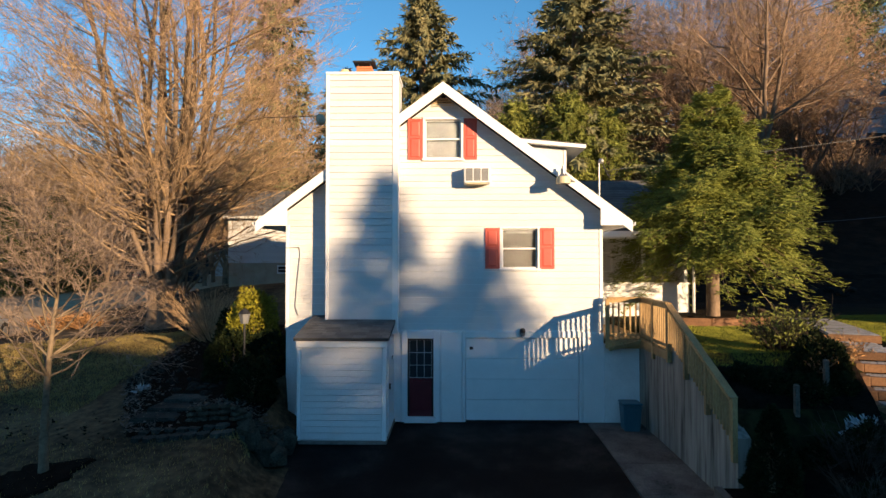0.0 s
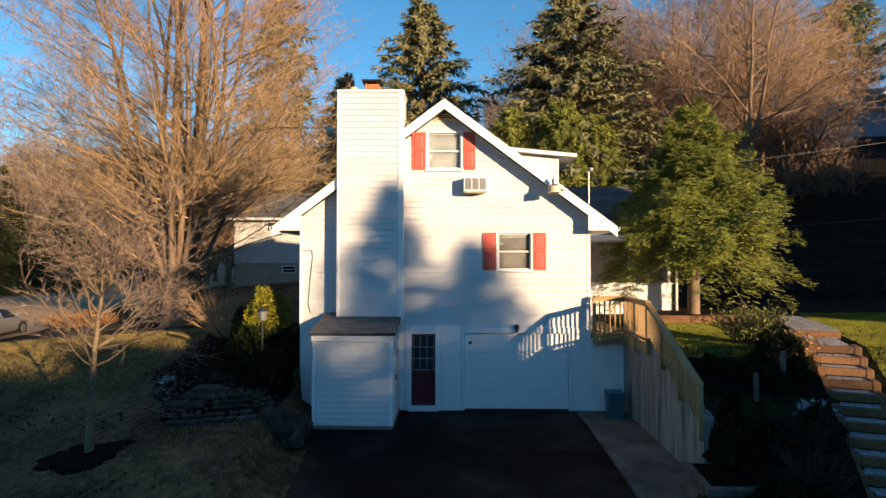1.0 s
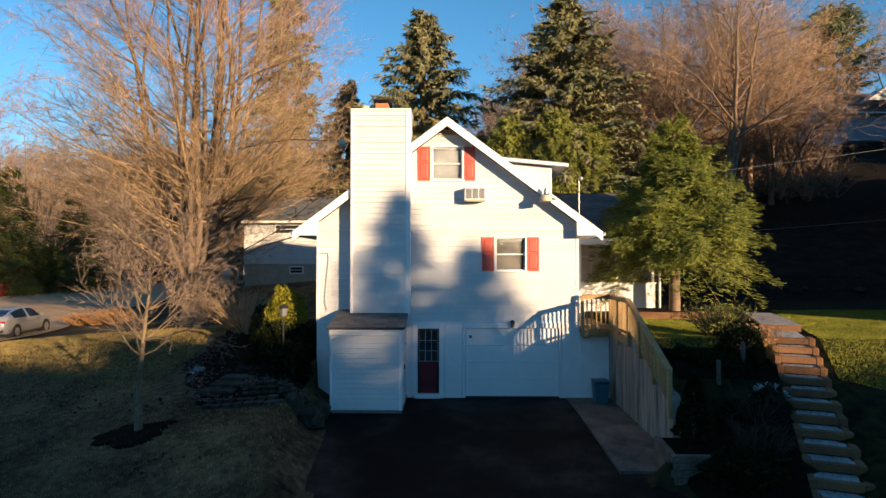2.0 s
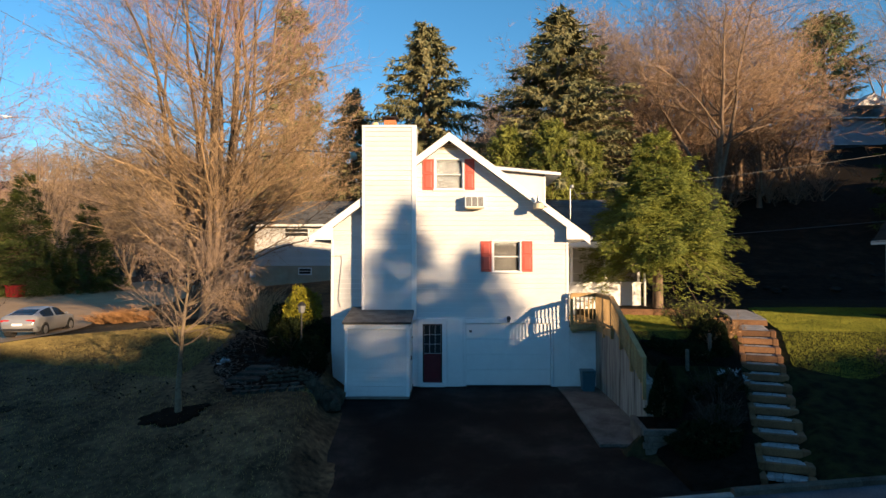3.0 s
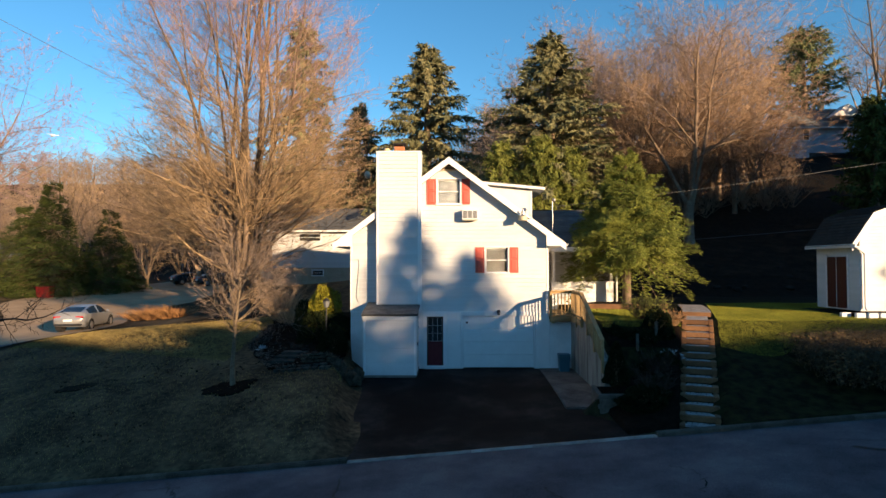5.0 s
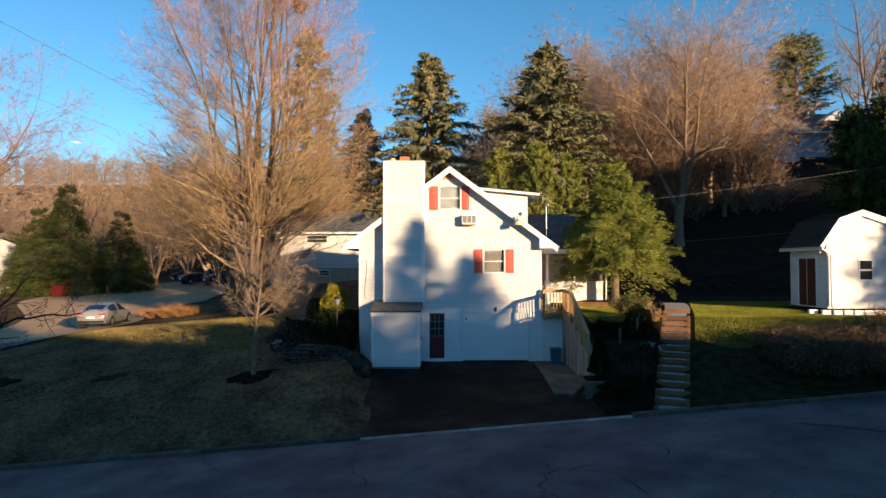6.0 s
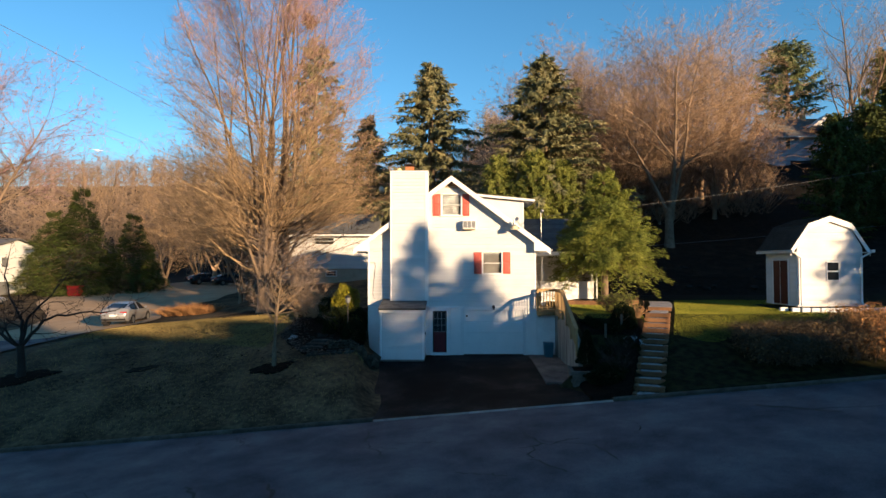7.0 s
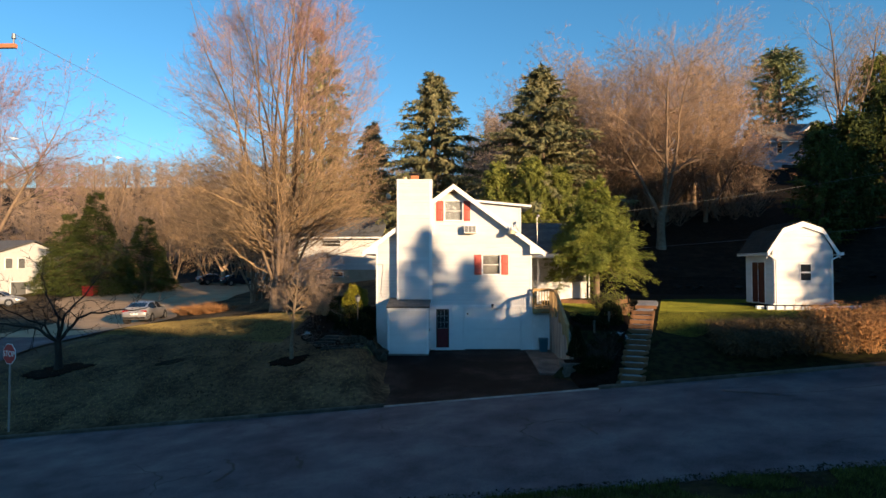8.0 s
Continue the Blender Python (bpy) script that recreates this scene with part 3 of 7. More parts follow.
casing = [(o[0] - 0.06, o[1] + 0.06, o[2] - 0.07, o[3] + 0.06) for o in OPEN[:2]]
z = 2.36
while z < 8.3:
    side_course(z, COURSE, -0.002, lambda q: wall_profile(q)[0] + 0.08 * (q < 5), lambda q: wall_profile(q)[1] - 0.08 * (q < 5), casing, house)
    z += COURSE
for x0 in (LEFT - 0.015, RIGHT - 0.075):
    part("corner_board", boxed(x0, x0 + 0.09, -0.035, 0.1, 2.34, 5.05, bevel=0.008), M["trim"], house)
part("belt_trim", boxed(LEFT, RIGHT, -0.012, 0.0, 2.30, 2.36), M["trim"], house)
bm = boxed(3.56, 4.10, -0.03, 0.0, 0.0, 2.30, bevel=0.01)
part("pilaster", bm, M["trim"], house)
part("pilaster", boxed(-0.06, 0.47, -0.03, 0.0, 0.0, 2.30, bevel=0.01), M["trim"], house)


# roof: two slopes of shingles on boards, with white rake boards and boxed eaves
def slope_slab(bm, sx, y0, y1, t0, t1, ex=EAVE_X):
    pts = [(0, PEAK + t0), (sx * ex, PEAK - SLOPE * ex + t0), (sx * ex, PEAK - SLOPE * ex + t1), (0, PEAK + t1)]
    prism(bm, pts, "y", y0, y1)


for sx in (-1, 1):
    bm = bmesh.new()
    slope_slab(bm, sx, -0.36, DEEP + 0.3, -0.06, 0.02)
    part("roof", bm, M["shingle"], house, "grey shingled roof slope")
    bm = bmesh.new()
    slope_slab(bm, sx, -0.42, -0.37, -0.245, 0.035, EAVE_X + 0.02)
    part("rake_board", bm, M["trim"], house)
    bm = bmesh.new()
    slope_slab(bm, sx, -0.365, 0.0, -0.10, -0.065, EAVE_X)
    part("soffit", bm, M["trim"], house)
    zz = PEAK - SLOPE * EAVE_X
    xw = RIGHT if sx > 0 else -LEFT
    # boxed eave: a triangular cheek at the gable end and the level soffit behind it
    bm = bmesh.new()
    prism(bm, [(sx * (xw - 0.12), zz - 0.09), (sx * (EAVE_X + 0.01), zz - 0.09), (sx * (EAVE_X + 0.01), zz - 0.02), (sx * (xw - 0.12), roof_z(xw - 0.12) - 0.2)], "y", -0.416, -0.37)
    part("eave_return", bm, M["trim"], house)
    a, b = sorted((sx * xw, sx * EAVE_X))
    part("eave_soffit", boxed(a, b, -0.36, DEEP + 0.2, zz - 0.075, zz - 0.05), M["trim"], house)
    a, b = sorted((sx * (EAVE_X + 0.0), sx * (EAVE_X + 0.11)))
    bm = bmesh.new()
    prism(bm, [(a, zz + 0.0), (a + 0.02, zz - 0.1), (b - 0.02, zz - 0.1), (b, zz + 0.0), (b - 0.012, zz), (b - 0.03, zz - 0.085), (a + 0.03, zz - 0.085), (a + 0.012, zz)], "y", -0.40, DEEP + 0.25)
    part("gutter", bm, M["trim"], house)

# gable vent
bm = bmesh.new()
prism(bm, [(-0.34, 8.10), (0.34, 8.10), (0.0, 8.36)], "y", -0.035, -0.02)
vent = part("gable_vent", bm, M["trim"], house, "triangular louvred vent")
for k in range(4):
    w = 0.30 * (1 - k / 4.6)
    bm = bmesh.new()
    prism(bm, [(-0.075, 8.12 + 0.055 * k), (-0.035, 8.155 + 0.055 * k), (-0.035, 8.145 + 0.055 * k)], "x", -w, w)
    part("louvre", bm, M["beige"], vent)


def sash_window(x0, x1, z0, z1, blind, parent=None, y=0.0, name="window", frame_w=0.05):
    """A white double-hung window with sill, glass and a blind or dark room behind it."""
    parent = parent or house
    bm = bmesh.new()
    for a in ((x0 - 0.06, x0, z0 - 0.02, z1 + 0.06), (x1, x1 + 0.06, z0 - 0.02, z1 + 0.06), (x0, x1, z1, z1 + 0.06)):
        box(bm, a[0], a[1], y - 0.045, y + 0.08, a[2], a[3], bevel=0.006)
    win = part(name, bm, M["trim"], parent, "white double-hung window with grey panes")
    part("sill", boxed(x0 - 0.08, x1 + 0.08, y - 0.075, y + 0.08, z0 - 0.065, z0, bevel=0.008), M["trim"], win)
    zm = (z0 + z1) / 2
    for za, zb, yy in ((z0, zm + 0.02, y + 0.03), (zm - 0.02, z1, y + 0.055)):
        bm = bmesh.new()
        for a in ((x0, x0 + frame_w * 0.7, za, zb), (x1 - frame_w * 0.7, x1, za, zb), (x0 + frame_w * 0.7, x1 - frame_w * 0.7, za, za + frame_w * 0.7), (x0 + frame_w * 0.7, x1 - frame_w * 0.7, zb - frame_w * 0.7, zb)):
            box(bm, a[0], a[1], yy - 0.015, yy + 0.01, a[2], a[3])
        part("sash", bm, M["trim"], win)
        part("pane", boxed(x0 + frame_w * 0.7, x1 - frame_w * 0.7, yy - 0.004, yy, za + frame_w * 0.7, zb - frame_w * 0.7), M["clear"], win).visible_shadow = False
    part("blind" if blind else "room", boxed(x0, x1, y + 0.10, y + 0.12, z0 + (0 if blind else 0.0), z1), M["curtain"] if blind else M["blind_dim"], win)
    return win


M["blind_dim"] = mat("dim_room", (0.035, 0.034, 0.034), (0.085, 0.08, 0.076), 0.8, 2, 20, 0)
sash_window(*OPEN[0], True)
lw = sash_window(*OPEN[1], False)
part("roller_blind", boxed(1.62, 2.32, 0.09, 0.098, 4.83, 4.93), M["curtain"], lw)


def shutter(x0, x1, z0, z1, y=-0.024):
    bm = bmesh.new()
    fw, t = 0.055, 0.032
    zm = z0 + (z1 - z0) * 0.54
    for a in ((x0, x0 + fw, z0, z1), (x1 - fw, x1, z0, z1), (x0 + fw, x1 - fw, z0, z0 + fw), (x0 + fw, x1 - fw, z1 - fw, z1), (x0 + fw, x1 - fw, zm - fw / 2, zm + fw / 2)):
        box(bm, a[0], a[1], y - t, y, a[2], a[3])
    s = part("shutter", bm, M["shutter"], house, "faded red panelled shutter")
    for za, zb in ((z0 + fw, zm - fw / 2), (zm + fw / 2, z1 - fw)):
        b = bmesh.new()
        xa, xb = x0 + fw, x1 - fw
        lo = [b.verts.new(p) for p in ((xa, y - 0.012, za), (xb, y - 0.012, za), (xb, y - 0.012, zb), (xa, y - 0.012, zb))]
        g = 0.035
        hi = [b.verts.new(p) for p in ((xa + g, y - 0.027, za + g), (xb - g, y - 0.027, za + g), (xb - g, y - 0.027, zb - g), (xa + g, y - 0.027, zb - g))]
        b.faces.new(hi)
        for i in range(4):
            b.faces.new((lo[i], lo[(i + 1) % 4], hi[(i + 1) % 4], hi[i]))
        part("raised_panel", b, M["shutter"], s)
    return s


for a in ((-0.91, -0.54), (0.53, 0.87)):
    shutter(a[0], a[1], 6.74, 7.80)
for a in ((1.08, 1.45), (2.48, 2.85)):
    shutter(a[0], a[1], 3.92, 4.97)

# air conditioner through the wall
ac = thing("air_conditioner", (0.87, -0.02, 6.08), "beige window air conditioner with three louvred bays", "air conditioner")
part("case", boxed(0.53, 1.20, -0.40, -0.025, 6.09, 6.50, bevel=0.015), M["trim"], ac)
for k in range(3):
    x0 = 0.575 + 0.20 * k
    part("grille", boxed(x0, x0 + 0.17, -0.408, -0.401, 6.14, 6.45), M["curtain"], ac)
    for j in range(9):
        part("fin", boxed(x0, x0 + 0.17, -0.414, -0.409, 6.155 + 0.033 * j, 6.167 + 0.033 * j), M["metal"], ac)
part("bracket", boxed(0.6, 1.12, -0.36, -0.03, 6.065, 6.089), M["beige"], ac)

# chimney clad in siding
chim = thing("chimney", (-2.0, -0.25, 2.3), "tall white chimney clad in lap siding with clay flues", "chimney")
CX0, CX1, CY = -2.94, -1.11, -0.52
part("core", boxed(CX0 + 0.02, CX1 - 0.02, CY + 0.025, 0.6, 2.3, 8.84), M["siding"], chim)
z = 2.36
while z < 8.75:
    clapboard(CX0 + 0.08, CX1 - 0.16, CX0 + 0.08, CX1 - 0.16, z, COURSE, CY + 0.024, chim)
    z += COURSE
for a, b in ((CX0, CX0 + 0.08), (CX1 - 0.16, CX1 - 0.0)):
    part("corner_board", boxed(a, b, CY - 0.012, CY + 0.1, 2.3, 8.82, bevel=0.01), M["trim"], chim)
part("cap", boxed(CX0 - 0.01, CX1 + 0.01, CY - 0.025, 0.62, 8.80, 8.88, bevel=0.015), M["trim"], chim, "white metal chimney cap")
bm = bmesh.new()
for q in range(4):
    box(bm, -2.23, -1.83, -0.2, 0.2, 8.88 + 0.062 * q, 8.88 + 0.062 * q + 0.055, bevel=0.006)
flue = part("brick_flue", bm, M["brick"], chim, "orange brick flue")
part("rain_cap", boxed(-2.31, -1.75, -0.3, 0.3, 9.20, 9.24, bevel=0.012), M["black"], flue, "black metal rain cap")
for sx in (-2.19, -1.87):
    for sy in (-0.16, 0.16):
        part("cap_leg", rod(bmesh.new(), (sx, sy, 9.11), (sx, sy, 9.21), 0.012, n=6), M["black"], flue)
bm = rod(bmesh.new(), (-2.55, -0.1, 8.88), (-2.55, -0.1, 9.05), 0.125, 0.105, 14)
part("clay_flue", bm, M["clay"], chim, "short buff clay flue pot")

# lean-to shed against the wall
lean = thing("lean_to_shed", (-2.2, -1.0, 0), "white lap-sided lean-to shed with a shingled roof", "shed")
LX0, LX1, LY = -3.26, -1.24, -1.96
part("body", boxed(LX0 + 0.02, LX1 - 0.02, LY + 0.03, -0.02, 0.08, 2.28), M["siding"], lean)
z = 0.12
while z < 2.1:
    clapboard(LX0 + 0.09, LX1 - 0.09, LX0 + 0.09, LX1 - 0.09, z, 0.14, LY + 0.028, lean)
    z += 0.14
for a in (LX0, LX1 - 0.09):
    part("corner_board", boxed(a, a + 0.09, LY - 0.01, LY + 0.1, 0.08, 2.2, bevel=0.008), M["trim"], lean)
part("fascia", boxed(LX0 - 0.02, LX1 + 0.02, LY - 0.04, LY + 0.02, 2.17, 2.32, bevel=0.008), M["trim"], lean)
part("footing", boxed(LX0 + 0.03, LX1 - 0.0, LY + 0.0, -0.02, 0.0, 0.08), M["stone"], lean)
bm = bmesh.new()
prism(bm, [(LY - 0.09, 2.325), (-0.03, 2.66), (-0.03, 2.72), (LY - 0.09, 2.385)], "x", LX0 - 0.06, LX1 + 0.06)
part("roof_deck", bm, M["shingle_dark"], lean)
for k in range(9):
    y0 = LY - 0.10 + k * 0.218
    z0 = 2.386 + (y0 - LY + 0.1) * 0.17
    x = LX0 - 0.07 - (k % 2) * 0.08
    while x < LX1 + 0.06:
        xa, xb = max(x, LX0 - 0.07), min(x + 0.33, LX1 + 0.07)
        if xb - xa > 0.03:
            bm = bmesh.new()
            v = [bm.verts.new(p) for p in ((xa + 0.004, y0, z0 + 0.012), (xb - 0.004, y0, z0 + 0.012), (xb - 0.004, min(y0 + 0.24, -0.03), z0 + 0.012 + 0.036), (xa + 0.004, min(y0 + 0.24, -0.03), z0 + 0.048), (xa + 0.004, y0, z0), (xb - 0.004, y0, z0))]
            bm.faces.new((v[0], v[1], v[2], v[3]))
            bm.faces.new((v[4], v[5], v[1], v[0]))
            part("shingle", bm, M["shingle"], lean)
        x += 0.33
sd = part("side_door", boxed(LX1 - 0.02, LX1 + 0.015, LY + 0.35, LY + 1.15, 0.15, 2.1, bevel=0.006), M["siding"], lean, "white plank side door")
part("latch", boxed(LX1 + 0.016, LX1 + 0.05, LY + 0.40, LY + 0.46, 1.15, 1.28), M["black"], sd)
part("hinge", boxed(LX1 + 0.016, LX1 + 0.03, LY + 1.0, LY + 1.13, 1.75, 1.82), M["black"], sd)

# entrance door
door = part("entrance_door", boxed(-0.92, -0.25, 0.06, 0.10, 0.12, 2.13), M["reddoor"], house, "dark red door with nine small panes above")
bm = bmesh.new()
for a in ((-1.08, -0.92, 0.0, 2.33), (-0.25, -0.09, 0.0, 2.33), (-0.92, -0.25, 2.13, 2.33)):
    box(bm, a[0], a[1], -0.05, 0.12, a[2], a[3], bevel=0.012)
dframe = part("door_casing", bm, M["trim"], house)
part("threshold", boxed(-1.0, -0.17, -0.16, 0.12, 0.0, 0.12, bevel=0.01), M["trim"], dframe)
part("door_light", boxed(-0.87, -0.30, 0.045, 0.058, 1.12, 2.08), M["glass"], door, "dark glass")
for k in range(4):
    x = -0.87 + 0.19 * k
    part("muntin", boxed(x - 0.007, x + 0.007, 0.03, 0.045, 1.12, 2.08), M["muntin"], door)
    z = 1.12 + 0.32 * k
    part("muntin", boxed(-0.87, -0.30, 0.028, 0.043, z - 0.007, z + 0.007), M["muntin"], door)
part("door_panel", boxed(-0.86, -0.31, 0.048, 0.06, 0.26, 1.02, bevel=0.01), M["reddoor"], door)
bm = bmesh.new()
rod(bm, (-0.30, 0.06, 1.13), (-0.30, 0.0, 1.13), 0.02)
rod(bm, (-0.31, 0.0, 1.13), (-0.20, 0.0, 1.13), 0.014)
box(bm, -0.235, -0.205, -0.01, 0.02, 1.02, 1.2)
part("door_handle", bm, M["metal"], door, "brass and steel lever handle")
part("doorbell_box", rod(bmesh.new(), (0.17, -0.03, 1.13), (0.17, -0.07, 1.13), 0.085, n=18), M["trim"], house)

for x0, x1, z0, z1 in ((-0.918, -0.87, 0.14, 2.12), (-0.30, -0.252, 0.14, 2.12), (-0.87, -0.30, 2.075, 2.12)):
    part("storm_frame", boxed(x0, x1, 0.02, 0.044, z0, z1, bevel=0.004), M["black"], door, "black storm door frame")

# louvred vent under the peak
vent = part("gable_vent", prism(bmesh.new(), [(-0.28, 8.18), (0.28, 8.18), (0.0, 8.39)], "y", -0.05, -0.036), M["dark"], house, "triangular louvred gable vent")
for k in range(5):
    z = 8.18 + 0.055 * k
    w = 0.28 * (1 - 0.055 * k / 0.21)
    if w > 0.06:
        part("louvre", beam(bmesh.new(), (-w, -0.062, z + 0.016), (w, -0.062, z + 0.016), 0.03, 0.02), M["clay"], vent)

# garage door of four panels
gd = part("garage_door", boxed(0.5, 3.54, 0.07, 0.1, 0.0, 2.33), M["trim"], house, "white sectional garage door")
for k in range(4):
    z0 = 0.045 + 0.524 * k
    g = part("door_section", boxed(0.58, 3.46, 0.03, 0.07, z0, z0 + 0.519, bevel=0.006), M["trim"], gd)
bm = bmesh.new()
for a in ((0.50, 0.57, 0.0, 2.33), (3.47, 3.54, 0.0, 2.33), (0.57, 3.47, 2.15, 2.33)):
    box(bm, a[0], a[1], -0.04, 0.07, a[2], a[3], bevel=0.01)
part("door_casing", bm, M["trim"], house)
part("bottom_seal", boxed(0.57, 3.47, 0.025, 0.07, 0.005, 0.04), M["black"], gd)
part("keypad", boxed(0.68, 0.77, 0.015, 0.03, 1.84, 1.92, bevel=0.006), M["black"], gd)

# lantern over the garage door, floodlight at the rake, cable on the wall
lan = thing("wall_lantern", (2.02, -0.01, 2.2), "small black wall lantern above the garage door", "lamp")
bm = rod(bmesh.new(), (2.02, -0.05, 2.30), (2.02, -0.12, 2.30), 0.02)
bmesh.ops.create_uvsphere(bm, u_segments=14, v_segments=8, radius=0.075, matrix=Matrix.Translation((2.02, -0.13, 2.34)))
part("head", bm, M["black"], lan)
part("glass_shade", rod(bmesh.new(), (2.02, -0.13, 2.20), (2.02, -0.13, 2.31), 0.045, 0.06, 12), M["curtain"], lan)
fl = thing("yard_light", (2.98, -0.7, 5.95), "beige round yard light on the roof edge", "lamp")
bm = rod(bmesh.new(), (2.98, -0.62, 6.03), (2.98, -0.62, 6.20), 0.18, 0.165, 18)
part("reflector", bm, M["beige"], fl)
bm = rod(bmesh.new(), (2.98, -0.62, 6.20), (2.98, -0.62, 6.27), 0.15, 0.07, 16)
rod(bm, (2.98, -0.62, 6.27), (2.98, -0.62, 6.40), 0.07, 0.065, 12)
rod(bm, (2.98, -0.62, 6.40), (2.98, -0.62, 6.47), 0.03, 0.03, 10)
part("housing", bm, M["metal"], fl)
part("arm", rod(bmesh.new(), (3.1, -0.60, 6.16), (3.32, -0.38, 6.10), 0.025), M["metal"], fl)
cab = thing("wall_cable", (-3.8, -0.03, 2.6), "thin grey cable looped down the siding", "cable")
pts = [(-4.05, 4.46), (-3.72, 4.47), (-3.70, 4.30), (-3.77, 3.6), (-3.82, 2.95), (-3.74, 2.72)]
bm = bmesh.new()
for a, b in zip(pts, pts[1:]):
    rod(bm, (a[0], -0.045, a[1]), (b[0], -0.045, b[1]), 0.010, n=6)
part("wire", bm, M["metal"], cab)

# dormer on the far slope
DY0, DY1 = 5.0, 8.1
bm = bmesh.new()
prism(bm, [(0.6, 8.0), (4.1, 5.50), (4.1, 7.93), (0.6, 8.32)], "y", DY0, DY0 + 0.15)
prism(bm, [(4.0, 5.55), (4.1, 5.5), (4.1, 7.93), (4.0, 7.93)], "y", DY0 + 0.15, DY1)
dorm = part("dormer", bm, M["siding"], house, "white shed dormer")
bm = bmesh.new()
prism(bm, [(0.3, 8.36), (4.72, 7.93), (4.72, 8.05), (0.3, 8.48)], "y", DY0 - 0.3, DY1 + 0.2)
part("dormer_roof", bm, M["trim"], dorm)
bm = bmesh.new()
prism(bm, [(0.3, 8.484), (4.75, 8.054), (4.75, 8.075), (0.3, 8.51)], "y", DY0 - 0.32, DY1 + 0.2)
part("dormer_shingles", bm, M["shingle"], dorm)
part("corner_board", boxed(4.02, 4.11, DY0 - 0.02, DY0 + 0.1, 5.6, 7.93), M["trim"], dorm)

# side wing with an open porch
wing = thing("house_wing", (6, 6.5, 2.2), "white side wing with a grey roof over a dark porch", "house")
part("wall", boxed(4.1, 7.8, 6.2, 9.0, 1.9, 5.0), M["siding"], wing)
part("side_wall", boxed(7.66, 7.84, 4.16, 6.2, 1.9, 4.9), M["siding"], wing)
part("porch_floor", boxed(4.3, 7.66, 4.16, 6.2, 2.0, 2.5), M["deckwood"], wing)
part("porch_ceiling", boxed(4.3, 8.0, 3.6, 6.2, 4.84, 4.88), M["trim"], wing)
part("knee_wall", boxed(4.9, 7.84, 4.0, 4.16, 1.9, 3.38, bevel=0.01), M["stucco"], wing, "white painted block knee wall")
part("knee_wall_cap", boxed(4.86, 7.88, 3.96, 4.2, 3.38, 3.44, bevel=0.01), M["trim"], wing)
for x in (5.0, 6.4, 7.74):
    part("porch_post", boxed(x - 0.06, x + 0.06, 4.02, 4.14, 3.44, 4.84, bevel=0.008), M["trim"], wing)
for ya, yb in ((3.45, 6.6), (9.75, 6.6)):
    bm = bmesh.new()
    prism(bm, [(ya, 4.95), (yb, 6.95), (yb, 7.07), (ya, 5.07)], "x", 4.2, 8.6)
    part("roof", bm, M["shingle"], wing)
    n = 20
    for j in range(n):
        f = j / n
        y, z = ya + (yb - ya) * f, 5.07 + 2.0 * f
        d = 0.19 if yb > ya else -0.19
        bm = bmesh.new()
        prism(bm, [(y, z - 0.01), (y + d, z + 0.118), (y + d, z + 0.128), (y, z + 0.022)], "x", 4.2, 8.62)
        part("shingle_course", bm, M["shingle"], wing)
part("fascia", boxed(4.2, 8.62, 3.39, 3.45, 4.88, 5.07), M["trim"], wing)
part("gable_end", prism(bmesh.new(), [(3.6, 4.9), (9.0, 4.9), (6.6, 6.88)], "x", 7.7, 7.84), M["siding"], wing)
sash_window(5.0, 5.9, 3.1, 4.4, False, wing, y=6.18)
bm = rod(bmesh.new(), (7.95, 3.9, 2.45), (7.95, 3.9, 4.9), 0.045, n=8)
rod(bm, (7.95, 3.9, 2.45), (8.3, 3.6, 2.3), 0.045, n=8)
part("downspout", bm, M["trim"], wing)


# ---- trees ----
def rot_about(v, axis, ang):
    return Matrix.Rotation(ang, 3, axis) @ v


def grow(rng, segs, p, d, length, r, level, spec):
    """A limb as a bent line of pieces, with its side limbs."""
    n, kids, ratio, spread, bend, up = spec[level]
    if level == 3:
        q = p + d * length
        segs[3].append((p.x, p.y, p.z, q.x, q.y, q.z, min(r, 0.011), 0.002))
        return
    step = length / n
    pts = [p]
    for i in range(n):
        d = (d + Vector((rng.gauss(0, bend), rng.gauss(0, bend), rng.gauss(0, bend) + up))).normalized()
        q = p + d * step
        ra, rb = r * (1 - 0.8 * i / n), r * (1 - 0.8 * (i + 1) / n)
        segs[min(level, 2)].append((p.x, p.y, p.z, q.x, q.y, q.z, ra, max(rb, 0.004)))
        p = q
        pts.append((p, d, rb))
    if level + 1 >= len(spec):
        return
    for k in range(kids):
        f = 0.22 + 0.78 * (k + rng.random()) / kids
        i = min(int(f * n), n - 1)
        base, bd, br = pts[i + 1]
        side = bd.orthogonal().normalized()
        side = rot_about(side, bd, rng.uniform(0, 2 * math.pi))
        a = spread * rng.uniform(0.7, 1.3)
        kd = (bd * math.cos(a) + side * math.sin(a)).normalized()
        grow(rng, segs, base, kd, length * ratio * rng.uniform(0.6, 1.25) * (1.15 - 0.45 * f), max(br * 0.5, 0.008), level + 1, spec)


